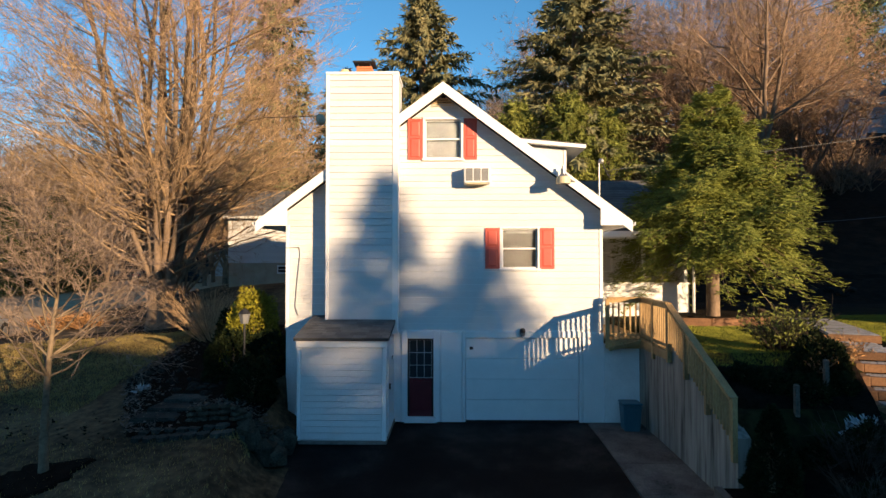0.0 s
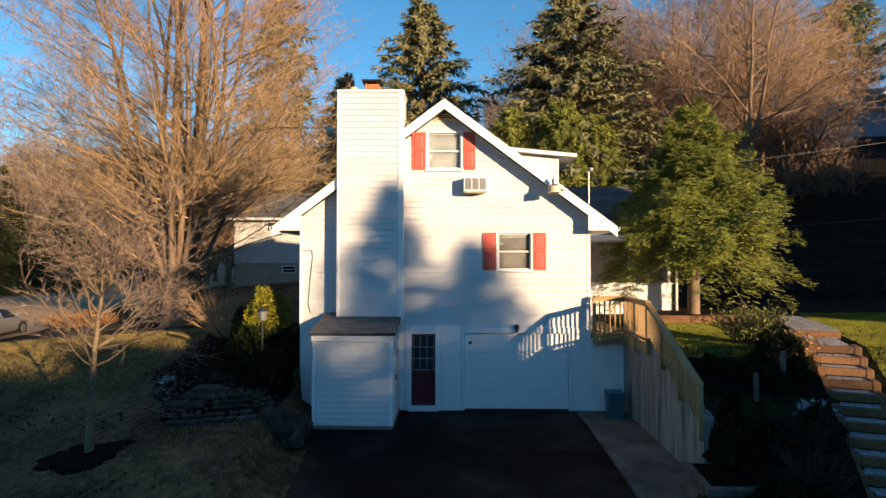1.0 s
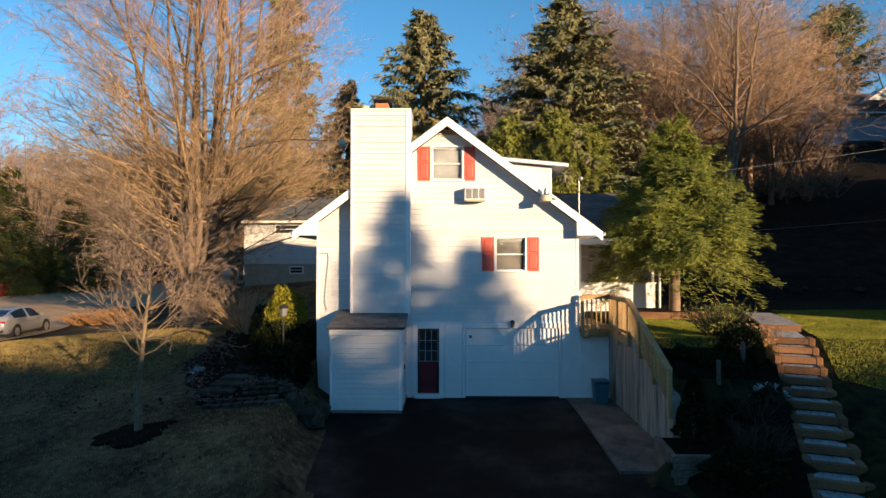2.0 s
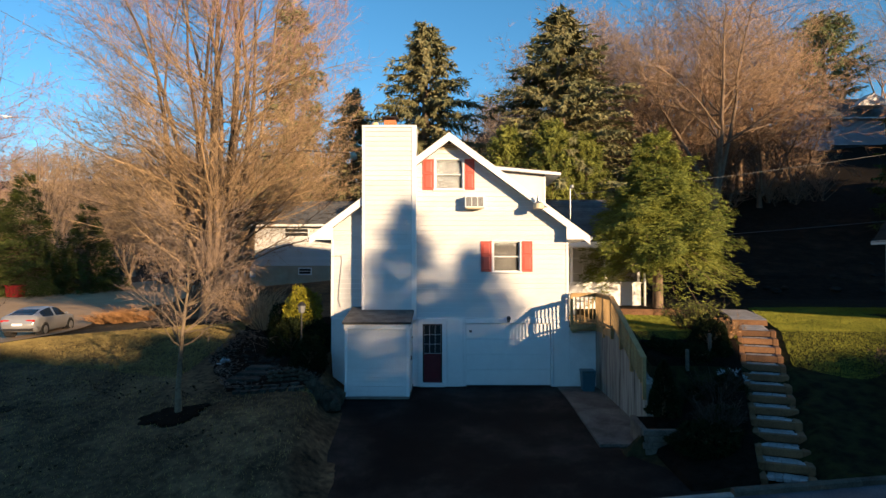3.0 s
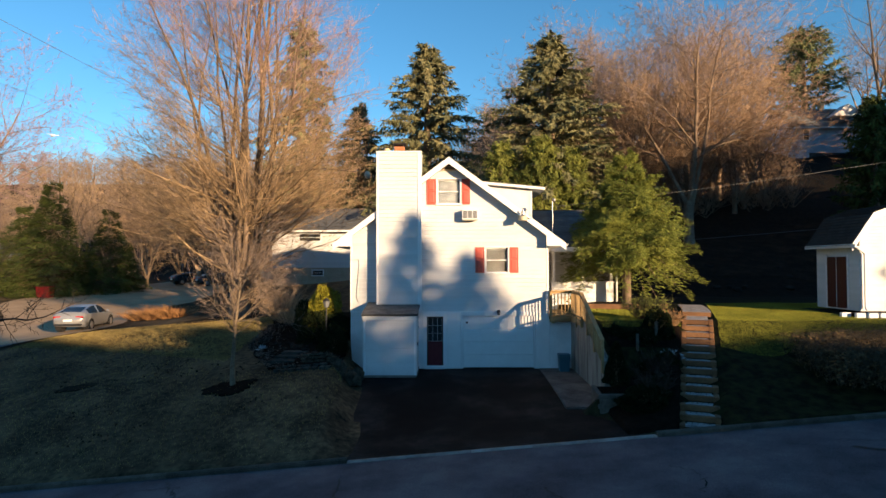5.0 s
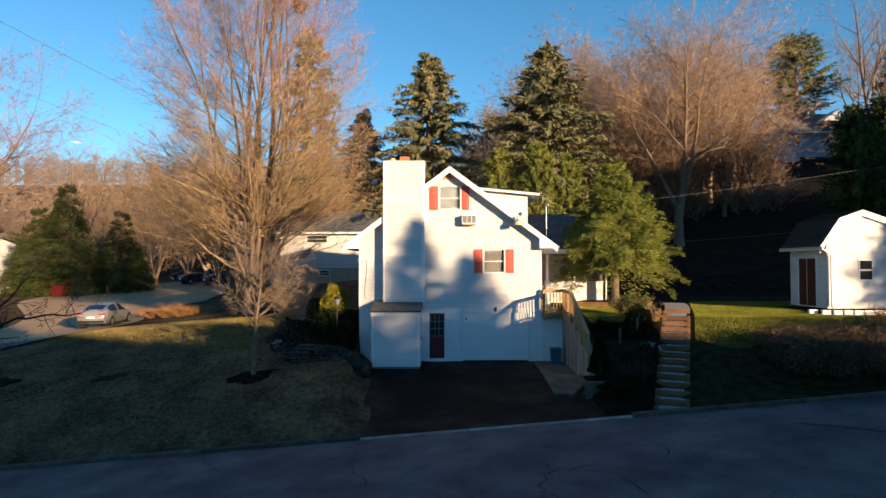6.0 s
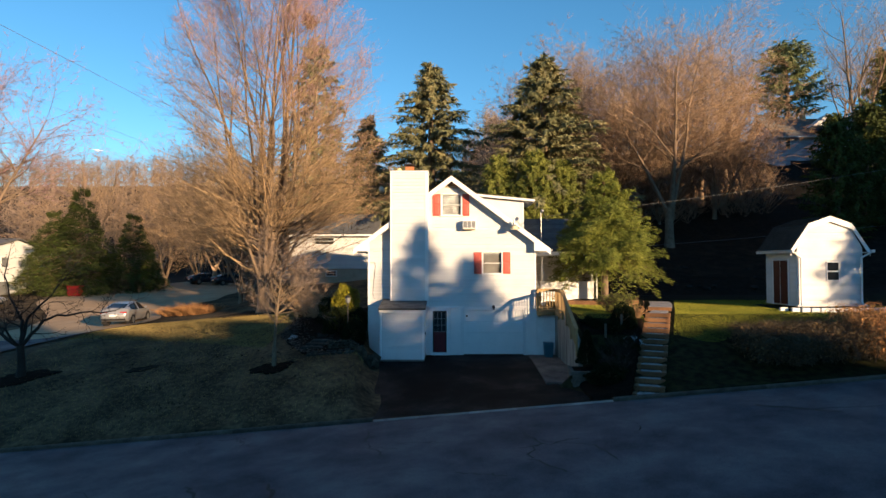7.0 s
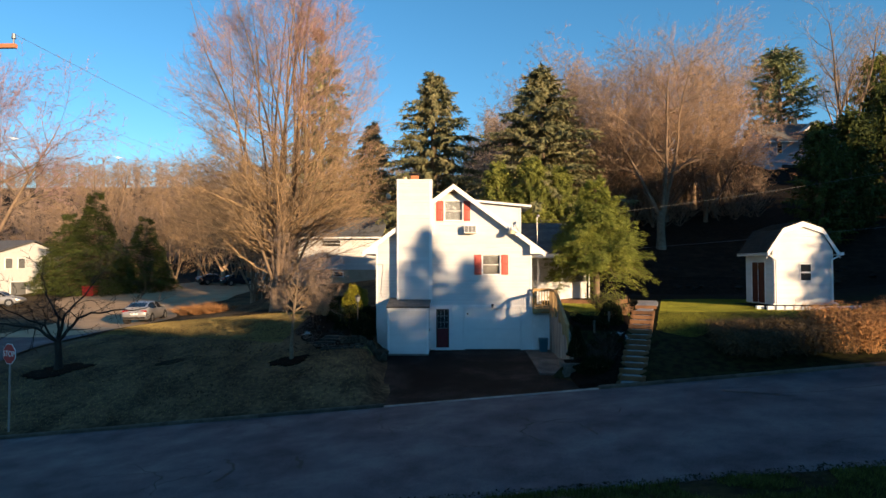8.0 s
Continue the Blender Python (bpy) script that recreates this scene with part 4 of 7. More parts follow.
def bare_tree(seed, stems, height, radius, spec, lean=0.25, fork=1.0, twig_r=1.0, thick=0.55):
    """Arrays of wood and of twigs for a leafless tree that stands at the origin."""
    rng = random.Random(seed)
    segs = [[], [], [], []]
    top = Vector((0, 0, fork))
    segs[0].append((0, 0, -0.4, 0, 0, fork * 0.35, radius * 1.45, radius * 1.05))
    segs[0].append((0, 0, fork * 0.35, 0, 0, fork, radius * 1.05, radius * 0.95))
    for s in range(stems):
        a = 2.399963 * s + rng.uniform(-0.3, 0.3)
        l = lean * rng.uniform(0.3, 1.25) if stems > 1 else 0.03
        d = Vector((math.cos(a) * l, math.sin(a) * l, 1)).normalized()
        base = Vector((math.cos(a) * radius * 0.4, math.sin(a) * radius * 0.4, fork * rng.uniform(0.55, 1.0))) if stems > 1 else top
        grow(rng, segs, base, d, (height - fork) * rng.uniform(0.8, 1.05), radius * (thick if stems > 2 else 0.85), 0, spec)
    for k in (0, 1, 2, 3):
        q = np.array(segs[k])
        if k > 1:
            q[:, 6:] *= twig_r
        segs[k] = q
    return tubes(segs[0], 8), tubes(segs[1], 5), join([tris(tubes(segs[2], 3)), cones(segs[3])])


def two_tone(nm, wood, wood_mat, leaf, leaf_mat, parent):
    """One mesh of limbs and of what grows on them, each with its own material."""
    a = tris(wood) if wood[1].shape[1] == 4 else wood
    b = tris(leaf) if leaf[1].shape[1] == 4 else leaf
    me = np_mesh(nm, *join([a, b]))
    me.materials.append(wood_mat)
    me.materials.append(leaf_mat)
    me.polygons.foreach_set("material_index", np.repeat(np.array([0, 1], np.int32), (len(a[1]), len(b[1]))))
    return put(nm, me, None, parent)


def plant_bare(arrs, loc, turn, size, label, twig, group="", bark=None, name="bare_tree"):
    """A leafless tree as a thing: trunk with its stems, and a crown of limbs and twigs."""
    t = thing(name, (0, 0, 0), label, "tree", group)
    me = np_mesh("trunk", *arrs[0])
    me.polygons.foreach_set("use_smooth", [True] * len(me.polygons))
    put("trunk", me, bark or M["bark"], t)
    two_tone("crown", arrs[1], bark or M["bark"], arrs[2], twig, t)
    t.matrix_basis = Matrix.LocRotScale(loc, Euler((0, 0, turn)), (size, size, size))
    return t


def conifer(seed, h, r, low, whorl, per, sprays, slen, swid, droop=0.25, tip=0.9, up=0.15, shape=0.85, tuft=3, hang=0.0):
    """Arrays of trunk, limbs and needle sprays of an evergreen."""
    rng, nr = random.Random(seed), np.random.default_rng(seed)
    trunk = [(0, 0, -0.4, 0, 0, h * 0.5, r * 0.075, r * 0.045), (0, 0, h * 0.5, 0, 0, h, r * 0.045, 0.015)]
    limbs, P, D = [], [], []
    z = low
    while z < h * 0.985:
        f = (z - low) / (h - low)
        R = r * ((1 - f) ** shape) * rng.uniform(0.72, 1.12) + 0.12
        if f < 0.12:
            R *= 0.75 + 2 * f
        for k in range(per):
            a = 2 * math.pi * (k + rng.random()) / per
            L = R * rng.uniform(0.6, 1.1)
            d0 = Vector((math.cos(a), math.sin(a), up + 0.5 * f))
            p = Vector((0, 0, z + rng.uniform(-0.5, 0.5) * whorl))
            last = p
            ns = max(int(sprays * L / r) + 2, 3)
            for i in range(1, ns + 1):
                u = i / ns
                q = p + d0 * (L * u) - Vector((0, 0, droop * L * u * u))
                if i % 4 == 0 or i == ns:
                    limbs.append((*last, *q, 0.025 * (1.2 - u), 0.02 * (1.2 - u)))
                    last = q
                if u < 0.18:
                    continue
                for s in range(tuft):
                    side = rng.uniform(-1.1, 1.1)
                    ca, sa = math.cos(a + side), math.sin(a + side)
                    P.append((q.x + rng.gauss(0, 0.05), q.y + rng.gauss(0, 0.05), q.z + rng.gauss(0, 0.04)))
                    if rng.random() < hang:
                        D.append((ca * 0.5, sa * 0.5, rng.uniform(-1.2, -0.5)))
                    else:
                        D.append((ca, sa, rng.uniform(-0.55, 0.35)))
        z += whorl * (1 - 0.45 * f)
    for i in range(26):
        P.append((0, 0, h - rng.random() * 0.08 * h))
        D.append((rng.gauss(0, 0.5), rng.gauss(0, 0.5), 1.0))
    P, D = np.array(P), np.array(D)
    out = P.copy()
    out[:, 2] = 0
    out /= np.maximum(np.linalg.norm(out, axis=1, keepdims=True), 0.05)
    out[:, 2] = 0.25
    sets = [blades(P, D, slen, swid, nr, 0.12, out)]
    for k in range(2):
        j = nr.normal(0, 0.35, D.shape)
        sets.append(blades(P + D * slen * (0.25 + 0.25 * k), D + j, slen * 0.7, swid * 0.8, nr, 0.1, out))
    return tubes(trunk, 9), tubes(limbs, 3), join(sets)


def plant_conifer(arrs, loc, turn, size, label, leaf, group="", name="evergreen_tree"):
    t = thing(name, (0, 0, 0), label, "tree", group)
    put("trunk", np_mesh("trunk", *arrs[0]), M["bark"], t)
    two_tone("crown", arrs[1], M["bark"], arrs[2], leaf, t)
    t.matrix_basis = Matrix.LocRotScale(loc, Euler((0, 0, turn)), size if type(size) is tuple else (size, size, size))
    return t


def on(x, y, dz=-0.05):
    return (x, y, land(x, y) + dz)


M["bark_dark"] = mat("dark_wet_bark", (0.010, 0.008, 0.007), (0.03, 0.024, 0.018), 0.9, 2, 20, 0.4)
M["hemlock_dark"] = mat("deep_green_needles", (0.022, 0.034, 0.008), (0.080, 0.098, 0.020), 0.8, 0.4, 3, 0, spec=0.2, per=0.4, island=True)
# the great multi-stemmed maple beside the house
def reach(p, d, centre, half, up, down):
    """How far from p along d the crown's egg-shaped outline lies."""
    s = Vector((1 / half, 1 / half, 1 / (up if p.z + 3 * d.z > centre.z else down)))
    o, e = (p - centre) * s, d * s
    a, b, c = e.dot(e), o.dot(e), o.dot(o) - 1
    q = b * b - a * c
    return (-b + math.sqrt(q)) / a if q > 0 else 0.0


def great_maple(seed, loc):
    """Upright stems from one short bole, each with side limbs that fill an egg-shaped crown."""
    rng = random.Random(seed)
    t = thing("maple_tree", loc, "huge bare maple with many upright stems", "tree")
    egg = (Vector((0.8, 0, 12.6)), 8.2, 10.2, 13.5)
    limb, twig, tip = [], [], []
    put("trunk", np_mesh("trunk", *tubes([(0, 0, -0.4, 0, 0, 0.7, 0.72, 0.56), (0, 0, 0.7, 0, 0, 1.9, 0.56, 0.50), (0, 0, 1.9, 0.05, 0, 2.8, 0.50, 0.30)], 14)), M["bark"]).parent = t

    def spray(p, d, length, r):
        """A side limb with its twigs."""
        n = 5
        pts = [(p, d)]
        for i in range(n):
            d = (d + Vector((rng.gauss(0, 0.09), rng.gauss(0, 0.09), rng.gauss(0.05, 0.08)))).normalized()
            q = p + d * length / n
            limb.append((*p, *q, r * (1 - 0.85 * i / n), max(r * (1 - 0.85 * (i + 1) / n), 0.006)))
            p = q
            pts.append((p, d))
        kids = max(int(5 + 3.2 * length), 7)
        for k in range(kids):
            f = 0.28 + 0.72 * (k + rng.random()) / kids
            i = min(int(f * n), n - 1)
            b = pts[i][0].lerp(pts[i + 1][0], f * n - i)
            d1 = pts[i + 1][1]
            s = rot_about(d1.orthogonal().normalized(), d1, rng.uniform(0, 6.283))
            a = rng.uniform(0.4, 0.9)
            e = (d1 * math.cos(a) + s * math.sin(a) + Vector((0, 0, 0.12))).normalized()
            m = (0.5 + 0.30 * length * (1.1 - 0.7 * f)) * rng.uniform(0.6, 1.2)
            c = b + e * m * 0.5
            g = c + (e + Vector((rng.gauss(0, 0.15), rng.gauss(0, 0.15), 0.1 + rng.gauss(0, 0.12)))).normalized() * m * 0.5
            w = max(0.34 * r * (1 - 0.7 * f), 0.010)
            twig.append((*b, *c, w, w * 0.8))
            twig.append((*c, *g, w * 0.8, 0.004))
            for j in range(7):
                u = rng.uniform(0.15, 1)
                b2 = b.lerp(c, u * 2) if u < 0.5 else c.lerp(g, u * 2 - 1)
                s2 = Vector((rng.gauss(0, 1), rng.gauss(0, 1), rng.gauss(0.25, 0.8))).normalized()
                e2 = b2 + (e * 0.75 + s2 * 0.8).normalized() * rng.uniform(0.25, 0.8)
                (tip if e2.z + rng.gauss(0, 2.0) > 13.0 else twig).append((*b2, *e2, 0.0075, 0.002))

    for k in range(19):
        az = 2.399963 * k + rng.uniform(-0.3, 0.3)
        lean = 0.03 + 0.30 * (k + 0.5) / 19
        h = Vector((math.cos(az), math.sin(az), 0))
        p = Vector((0, 0, rng.uniform(0.9, 2.3))) + h * 0.22
        d = (h * lean * 1.5 + Vector((0.03, 0, 1))).normalized()
        L = reach(p, (h * lean + Vector((0.05, 0, 1))).normalized(), *egg) * rng.uniform(0.84, 0.99)
        n, r = 15, rng.uniform(0.13, 0.20) * (1 - 0.25 * k / 19)
        stem, pts = [], [(p, d)]
        for i in range(n):
            d = (d + Vector((rng.gauss(0, 0.05), rng.gauss(0, 0.05), 0.03)) - h * lean * 0.05).normalized()
            q = p + d * L / n
            stem.append((*p, *q, r * (1 - 0.93 * i / n), r * (1 - 0.93 * (i + 1) / n)))
            p = q
            pts.append((p, d))
        put("stem", np_mesh("stem", *tubes(stem, 7)), M["bark"]).parent = t
        for j in range(19):
            f = 0.10 + 0.88 * ((j + rng.random()) / 19) ** 0.9
            i = min(int(f * n), n - 1)
            b = pts[i][0].lerp(pts[i + 1][0], f * n - i)
            d1 = pts[i + 1][1]
            out = math.atan2(b.y, b.x - 0.4) + rng.gauss(0, 0.95)
            el = rng.uniform(0.0, 0.55) + 0.75 * f * f
            e = Vector((math.cos(out) * math.cos(el), math.sin(out) * math.cos(el), math.sin(el)))
            m = reach(b, e, *egg)
            if b.z < 4.8 and e.x > 0.25 and e.z < 0.3 and rng.random() < 0.6:
                continue
            if m > 0.5:
                spray(b, e, min(m * rng.uniform(0.45, 1.05), 7.5), max(min(r * (1 - 0.93 * f) * 0.42, 0.011 * m), 0.014))
    for k in range(64):
        az = 2.399963 * k + rng.uniform(-0.4, 0.4)
        el = rng.uniform(0.0, 0.6)
        e = Vector((math.cos(az) * math.cos(el), math.sin(az) * math.cos(el), math.sin(el)))
        if e.x > 0.2 and e.z < 0.28:
            continue
        spray(Vector((0, 0, rng.uniform(1.8, 6.5))) + e * 0.3, e, rng.uniform(4.5, 8.5), rng.uniform(0.03, 0.055))
    put("branchwork", np_mesh("branchwork", *tubes(limb, 4)), M["twig"]).parent = t
    put("crown", np_mesh("crown", *cones(twig)), M["twig"]).parent = t
    put("crown_tip", np_mesh("crown_tip", *cones(tip)), M["twig_mauve"]).parent = t


great_maple(5, on(-12.0, 9.5))

# small young tree on the lawn
SPEC_SMALL = [(10, 36, 0.64, 1.0, 0.05, 0.03), (6, 13, 0.5, 0.75, 0.13, 0.05), (4, 9, 0.5, 0.6, 0.18, 0.02), (1, 0, 0, 0, 0.2, 0.0)]
plant_bare(bare_tree(13, 1, 4.5, 0.085, SPEC_SMALL, 0.42, 0.75, twig_r=0.66), on(-7.33, -4.39), 1.0, 1.0, "small bare ornamental tree in a mulch ring", M["twig_young"], bark=M["twig_grey"])
# crooked tree near the corner
SPEC_CROOK = [None, (6, 5, 0.55, 0.8, 0.2, 0.03), (4, 5, 0.5, 0.7, 0.22, 0.0), (1, 0, 0, 0, 0.22, 0.0)]


def crooked_tree(seed, limbs, fork, radius):
    """A short trunk that forks into bent limbs: each limb is a heading, a rise and a length for each of its reaches."""
    rng = random.Random(seed)
    segs = [[], [], [], []]
    segs[0] += [(0, 0, -0.4, 0.03, 0, 0.5, radius * 1.5, radius), (0.03, 0, 0.5, -0.03, 0, fork, radius, radius * 0.92)]
    for r, reaches in limbs:
        p = Vector((-0.03, 0, fork - 0.06))
        for head, rise, length in reaches:
            d = Vector((math.cos(radians(head)), math.sin(radians(head)), rise)).normalized()
            for i in range(4):
                e = (d + Vector((rng.gauss(0, 0.13), rng.gauss(0, 0.13), rng.gauss(0, 0.13)))).normalized()
                q = p + e * length / 4
                segs[0].append((*p, *q, r, r * 0.9))
                r *= 0.9
                for k in range(2):
                    if rng.random() < 0.62 and p.z > fork + 0.15:
                        s = Vector((rng.gauss(0, 1), rng.gauss(0, 1), rng.gauss(0.3, 0.8))).normalized()
                        grow(rng, segs, q, (e * 0.5 + s).normalized(), rng.uniform(0.7, 1.5), max(r * 0.45, 0.012), 1, SPEC_CROOK)
                p = q
        grow(rng, segs, p, d, 1.2, r, 1, SPEC_CROOK)
    return tubes(segs[0], 8), tubes(segs[1], 5), join([tris(tubes(segs[2], 3)), cones(segs[3])])


plant_bare(crooked_tree(27, (
    (0.085, ((175, 0.5, 1.2), (190, 0.15, 1.6), (170, -0.15, 1.3))),
    (0.085, ((15, 0.9, 1.3), (-10, 0.35, 1.5), (5, 0.1, 1.5))),
    (0.080, ((120, 2.0, 1.1), (160, 1.2, 1.4), (140, 2.2, 1.3))),
    (0.075, ((60, 2.5, 1.2), (30, 0.9, 1.2), (70, 1.5, 1.2))),
    (0.060, ((250, 1.4, 1.0), (220, 0.6, 1.4), (260, 0.5, 1.0)))), 1.35, 0.15), on(-18.9, -3.0), 0.0, 1.08, "dark crooked bare tree in a mulch ring", M["bark_dark"], bark=M["bark_dark"])

# evergreens
big_spruce = conifer(3, 18.0, 6.4, 1.5, 0.72, 10, 22, 0.42, 0.12, droop=0.34, up=0.12, shape=0.80, tuft=6, hang=0.55)
plant_conifer(big_spruce, on(-1.9, 26.0), 0.0, (1.29, 1.29, 1.09), "tall blue-green spruce with drooping boughs", M["spruce"], "spruces behind the house")
plant_conifer(big_spruce, on(7.6, 20.5), 2.1, (1.45, 1.45, 0.95), "tall blue-green spruce with drooping boughs", M["spruce"], "spruces behind the house")
plant_conifer(big_spruce, on(-8.8, 33.5), 4.0, 0.95, "slender spruce behind the great maple", M["spruce"], "spruces behind the house")
slim = conifer(71, 19.0, 4.3, 5.0, 0.9, 7, 12, 0.6, 0.16, droop=0.3, up=0.1, shape=0.75, tuft=4, hang=0.6)
plant_conifer(slim, on(-14.2, 33.0), 5.2, 1.36, "tall tan-green spruce behind the great maple", M["spruce"], "spruces behind the house")


def feathery(seed, h, low, r, boughs, per, lean=(0.0, 0.0), lift=0.6, skew=0.0):
    """A dense evergreen with a lumpy outline: many drooping boughs, each a flat fan of small fronds."""
    rng = np.random.default_rng(seed)
    n = boughs * per
    f = np.clip((1 - np.sqrt(rng.random(boughs))) * 1.04 - 0.01, 0, 0.99)
    a = rng.uniform(0, 2 * math.pi, boughs)
    R = r * (1 - f) ** 1.18 * np.clip(0.70 + 2.0 * f, 0, 1) * (1 + skew * np.cos(a))
    lump = np.array([noise.noise((math.cos(q) * 1.5 + seed, math.sin(q) * 1.5, g * 4.0)) for q, g in zip(a, f)])
    R = R * (1 + 0.42 * lump) * rng.uniform(0.78, 1.08, boughs) + 0.15
    z = low + (h - low) * f
    rise = 0.10 + lift * f + rng.normal(0, 0.24, boughs)
    k = np.repeat(np.arange(boughs), per)
    g = 0.38 + 0.62 * rng.random(n) ** 0.8
    wide = 0.55 * np.minimum(R[k], 1.6) * (1.05 - g) * 1.5
    off = rng.uniform(-1, 1, n) * wide
    ca, sa = np.cos(a[k]), np.sin(a[k])
    L = R[k] * g
    P = np.stack([ca * L - sa * off + lean[0] * f[k] * h, sa * L + ca * off + lean[1] * f[k] * h, z[k] + rise[k] * L - 0.34 * L * g - 0.30 * np.abs(off) + rng.normal(0, 0.09, n)], axis=1)
    fan = 0.9 * off / np.maximum(wide, 0.05) + rng.normal(0, 0.3, n)
    D = np.stack([np.cos(a[k] + fan), np.sin(a[k] + fan), rng.normal(-0.22, 0.22, n) + 0.3 * f[k]], axis=1)
    out = np.stack([ca * 0.9, sa * 0.9, np.full(n, 0.45)], axis=1)
    sets = [blades(P, D, 0.21, 0.026, rng, 0.12, out)]
    D /= np.linalg.norm(D, axis=1, keepdims=True)
    side = np.cross(D, np.array([[0, 0, 1.0]]))
    for i, (e, w) in enumerate(((0.05, 0.9), (0.09, -0.9), (0.14, 0.8), (0.18, -0.8))):
        sets.append(blades(P + D * e, D * 0.8 + side * w + rng.normal(0, 0.2, D.shape), 0.125 - 0.012 * i, 0.024, rng, 0.15, out))
    limbs = []
    for i in range(boughs):
        b = np.array([lean[0] * f[i] * h, lean[1] * f[i] * h, z[i]])
        m = b + np.array([math.cos(a[i]), math.sin(a[i]), rise[i] - 0.17]) * R[i] * 0.5
        e = b + np.array([math.cos(a[i]), math.sin(a[i]), rise[i] - 0.34]) * R[i]
        limbs += [(*b, *m, 0.022, 0.014), (*m, *e, 0.014, 0.004)]
    trunk = [(0, 0, -0.4, 0, 0, low, r * 0.06, r * 0.052), (0, 0, low, lean[0] * h * 0.9, lean[1] * h * 0.9, h * 0.95, r * 0.052, 0.015)]
    return tubes(trunk, 10), tubes(limbs, 3), join(sets)


plant_conifer(feathery(8, 7.3, 2.2, 3.4, 460, 96, (0.0, 0.0), 0.30, -0.02), on(8.15, 2.95), 0.0, 1.0, "dense green hemlock with feathery boughs", M["hemlock"])
pine = conifer(14, 9.5, 2.6, 0.8, 0.40, 9, 20, 0.34, 0.06, droop=0.0, up=0.35, shape=0.6, tuft=4, hang=0.4)
for x, y, s, a in ((3.6, 16.5, 1.0, 0.3), (6.2, 15.6, 1.0, 1.3), (8.6, 17.2, 0.86, 2.5)):
    plant_conifer(pine, on(x, y), a, s, "bushy green pine in a row behind the house", M["pine"], "row of pines")
tall_pine = conifer(17, 17.0, 5.0, 5.5, 0.75, 7, 13, 0.7, 0.18, droop=0.05, up=0.3, shape=0.4, tuft=4, hang=0.4)
plant_conifer(tall_pine, on(46, 53), 0.3, (1.25, 1.25, 0.88), "tall pine on the wooded hill", M["pine_blue"], "pines on the hill")
plant_conifer(tall_pine, on(48, 36.5), 1.3, 0.8, "tall pine on the wooded hill", M["pine"], "pines on the hill")
dark_fir = conifer(19, 12.0, 3.8, 0.6, 0.5, 8, 12, 0.5, 0.16, droop=0.1, up=0.2, shape=0.6, hang=0.5)
for x, y, s, a in ((29.5, 17.0, 0.83, 0.0), (33.5, 19.5, 0.85, 2.0), (39, 23, 1.0, 4.0), (56, 38.5, 1.25, 1.0), (60, 41, 1.3, 3.0), (64, 44, 1.3, 5.0)):
    plant_conifer(dark_fir, on(x, y), a, s, "dense dark green fir on the bank", M["hemlock_dark"], "firs on the bank")
broad = feathery(23, 6.8, 0.2, 2.7, 330, 46, (0.0, 0.0), 0.22)
for x, y, size, a in ((-41.6, 37.5, (1.85, 1.85, 1.88), 0.0), (-45.4, 38.6, (1.7, 1.7, 1.5), 2.0), (-37.6, 41.0, (1.75, 1.75, 1.45), 4.0)):
    plant_conifer(broad, on(x, y), a, size, "broad dark evergreen beside the side street", M["hemlock_dark"], "evergreens by the side street")
M["leafball"] = mat("dry_leaf_nest", (0.16, 0.08, 0.035), (0.30, 0.16, 0.07), 0.9, 6, 30, 0.3, per=0.3, island=True)
M["paper"] = mat("pale_paper_nest", (0.45, 0.33, 0.22), (0.62, 0.48, 0.34), 0.9, 9, 40, 0.3)
nest = thing("squirrel_nest", (-9.4, 10.0, 20.5), "brown ball of dry leaves high in the maple", "nest")
nr_ = np.random.default_rng(5)
q_ = nr_.normal(0, 0.2, (700, 3))
put("leaf_ball", np_mesh("leaf_ball", *blades(q_, nr_.normal(size=(700, 3)), 0.22, 0.12, nr_)), M["leafball"]).parent = nest
put("branch", np_mesh("branch", *tubes([(0, 0, -2.5, 0, 0, 0.4, 0.04, 0.02), (0, 0, -1.0, 0.6, 0.2, 0.3, 0.025, 0.01)], 5)), M["bark"]).parent = nest
wasp = thing("wasp_nest", (-3.66, 2.07, 8.3), "pale paper wasp nest on a thin maple branch", "nest")
bm = bmesh.new()
bmesh.ops.create_icosphere(bm, subdivisions=2, radius=0.15)
for v in bm.verts:
    v.co *= 1 + 0.25 * noise.noise(v.co * 6)
    v.co.z *= 1.2
me = bpy.data.meshes.new("paper_ball")
bm.to_mesh(me)
bm.free()
me.materials.append(M["paper"])
new("paper_ball", me).parent = wasp
put("branch", np_mesh("branch", *tubes([(-5.6, 5.5, 0.9, -2.6, 2.8, 0.75, 0.035, 0.02), (-2.6, 2.8, 0.75, 0, 0, 0.1, 0.02, 0.012), (-2.6, 2.8, 0.75, -1.6, 1.1, 1.3, 0.015, 0.006), (-1.3, 1.4, 0.42, 0.3, 1.0, 0.9, 0.012, 0.004)], 5)), M["bark"]).parent = wasp

# bare trees behind, on the hill
SPEC_MID = [(12, 17, 0.50, 0.95, 0.05, 0.04), (6, 16, 0.46, 0.65, 0.12, 0.04), (3, 10, 0.46, 0.6, 0.16, 0.04), (1, 0, 0, 0, 0.2, 0.03)]
mid_tree = bare_tree(31, 4, 15.0, 0.30, SPEC_MID, 0.40, 2.8, twig_r=1.0, thick=0.5)
plant_bare(mid_tree, on(17.4, 19.0), 0.0, 1.14, "wide bare tree with rusty twigs", M["twig_far"], "bare trees behind the house", bark=M["brush"])
SPEC_TALL = [(9, 15, 0.34, 0.6, 0.06, 0.05), (5, 8, 0.5, 0.6, 0.12, 0.06), (3, 7, 0.5, 0.6, 0.16, 0.04), (1, 0, 0, 0, 0.2, 0.03)]
tall_tree = bare_tree(37, 3, 16.0, 0.30, SPEC_TALL, 0.30, 2.5, twig_r=1.1, thick=0.6)
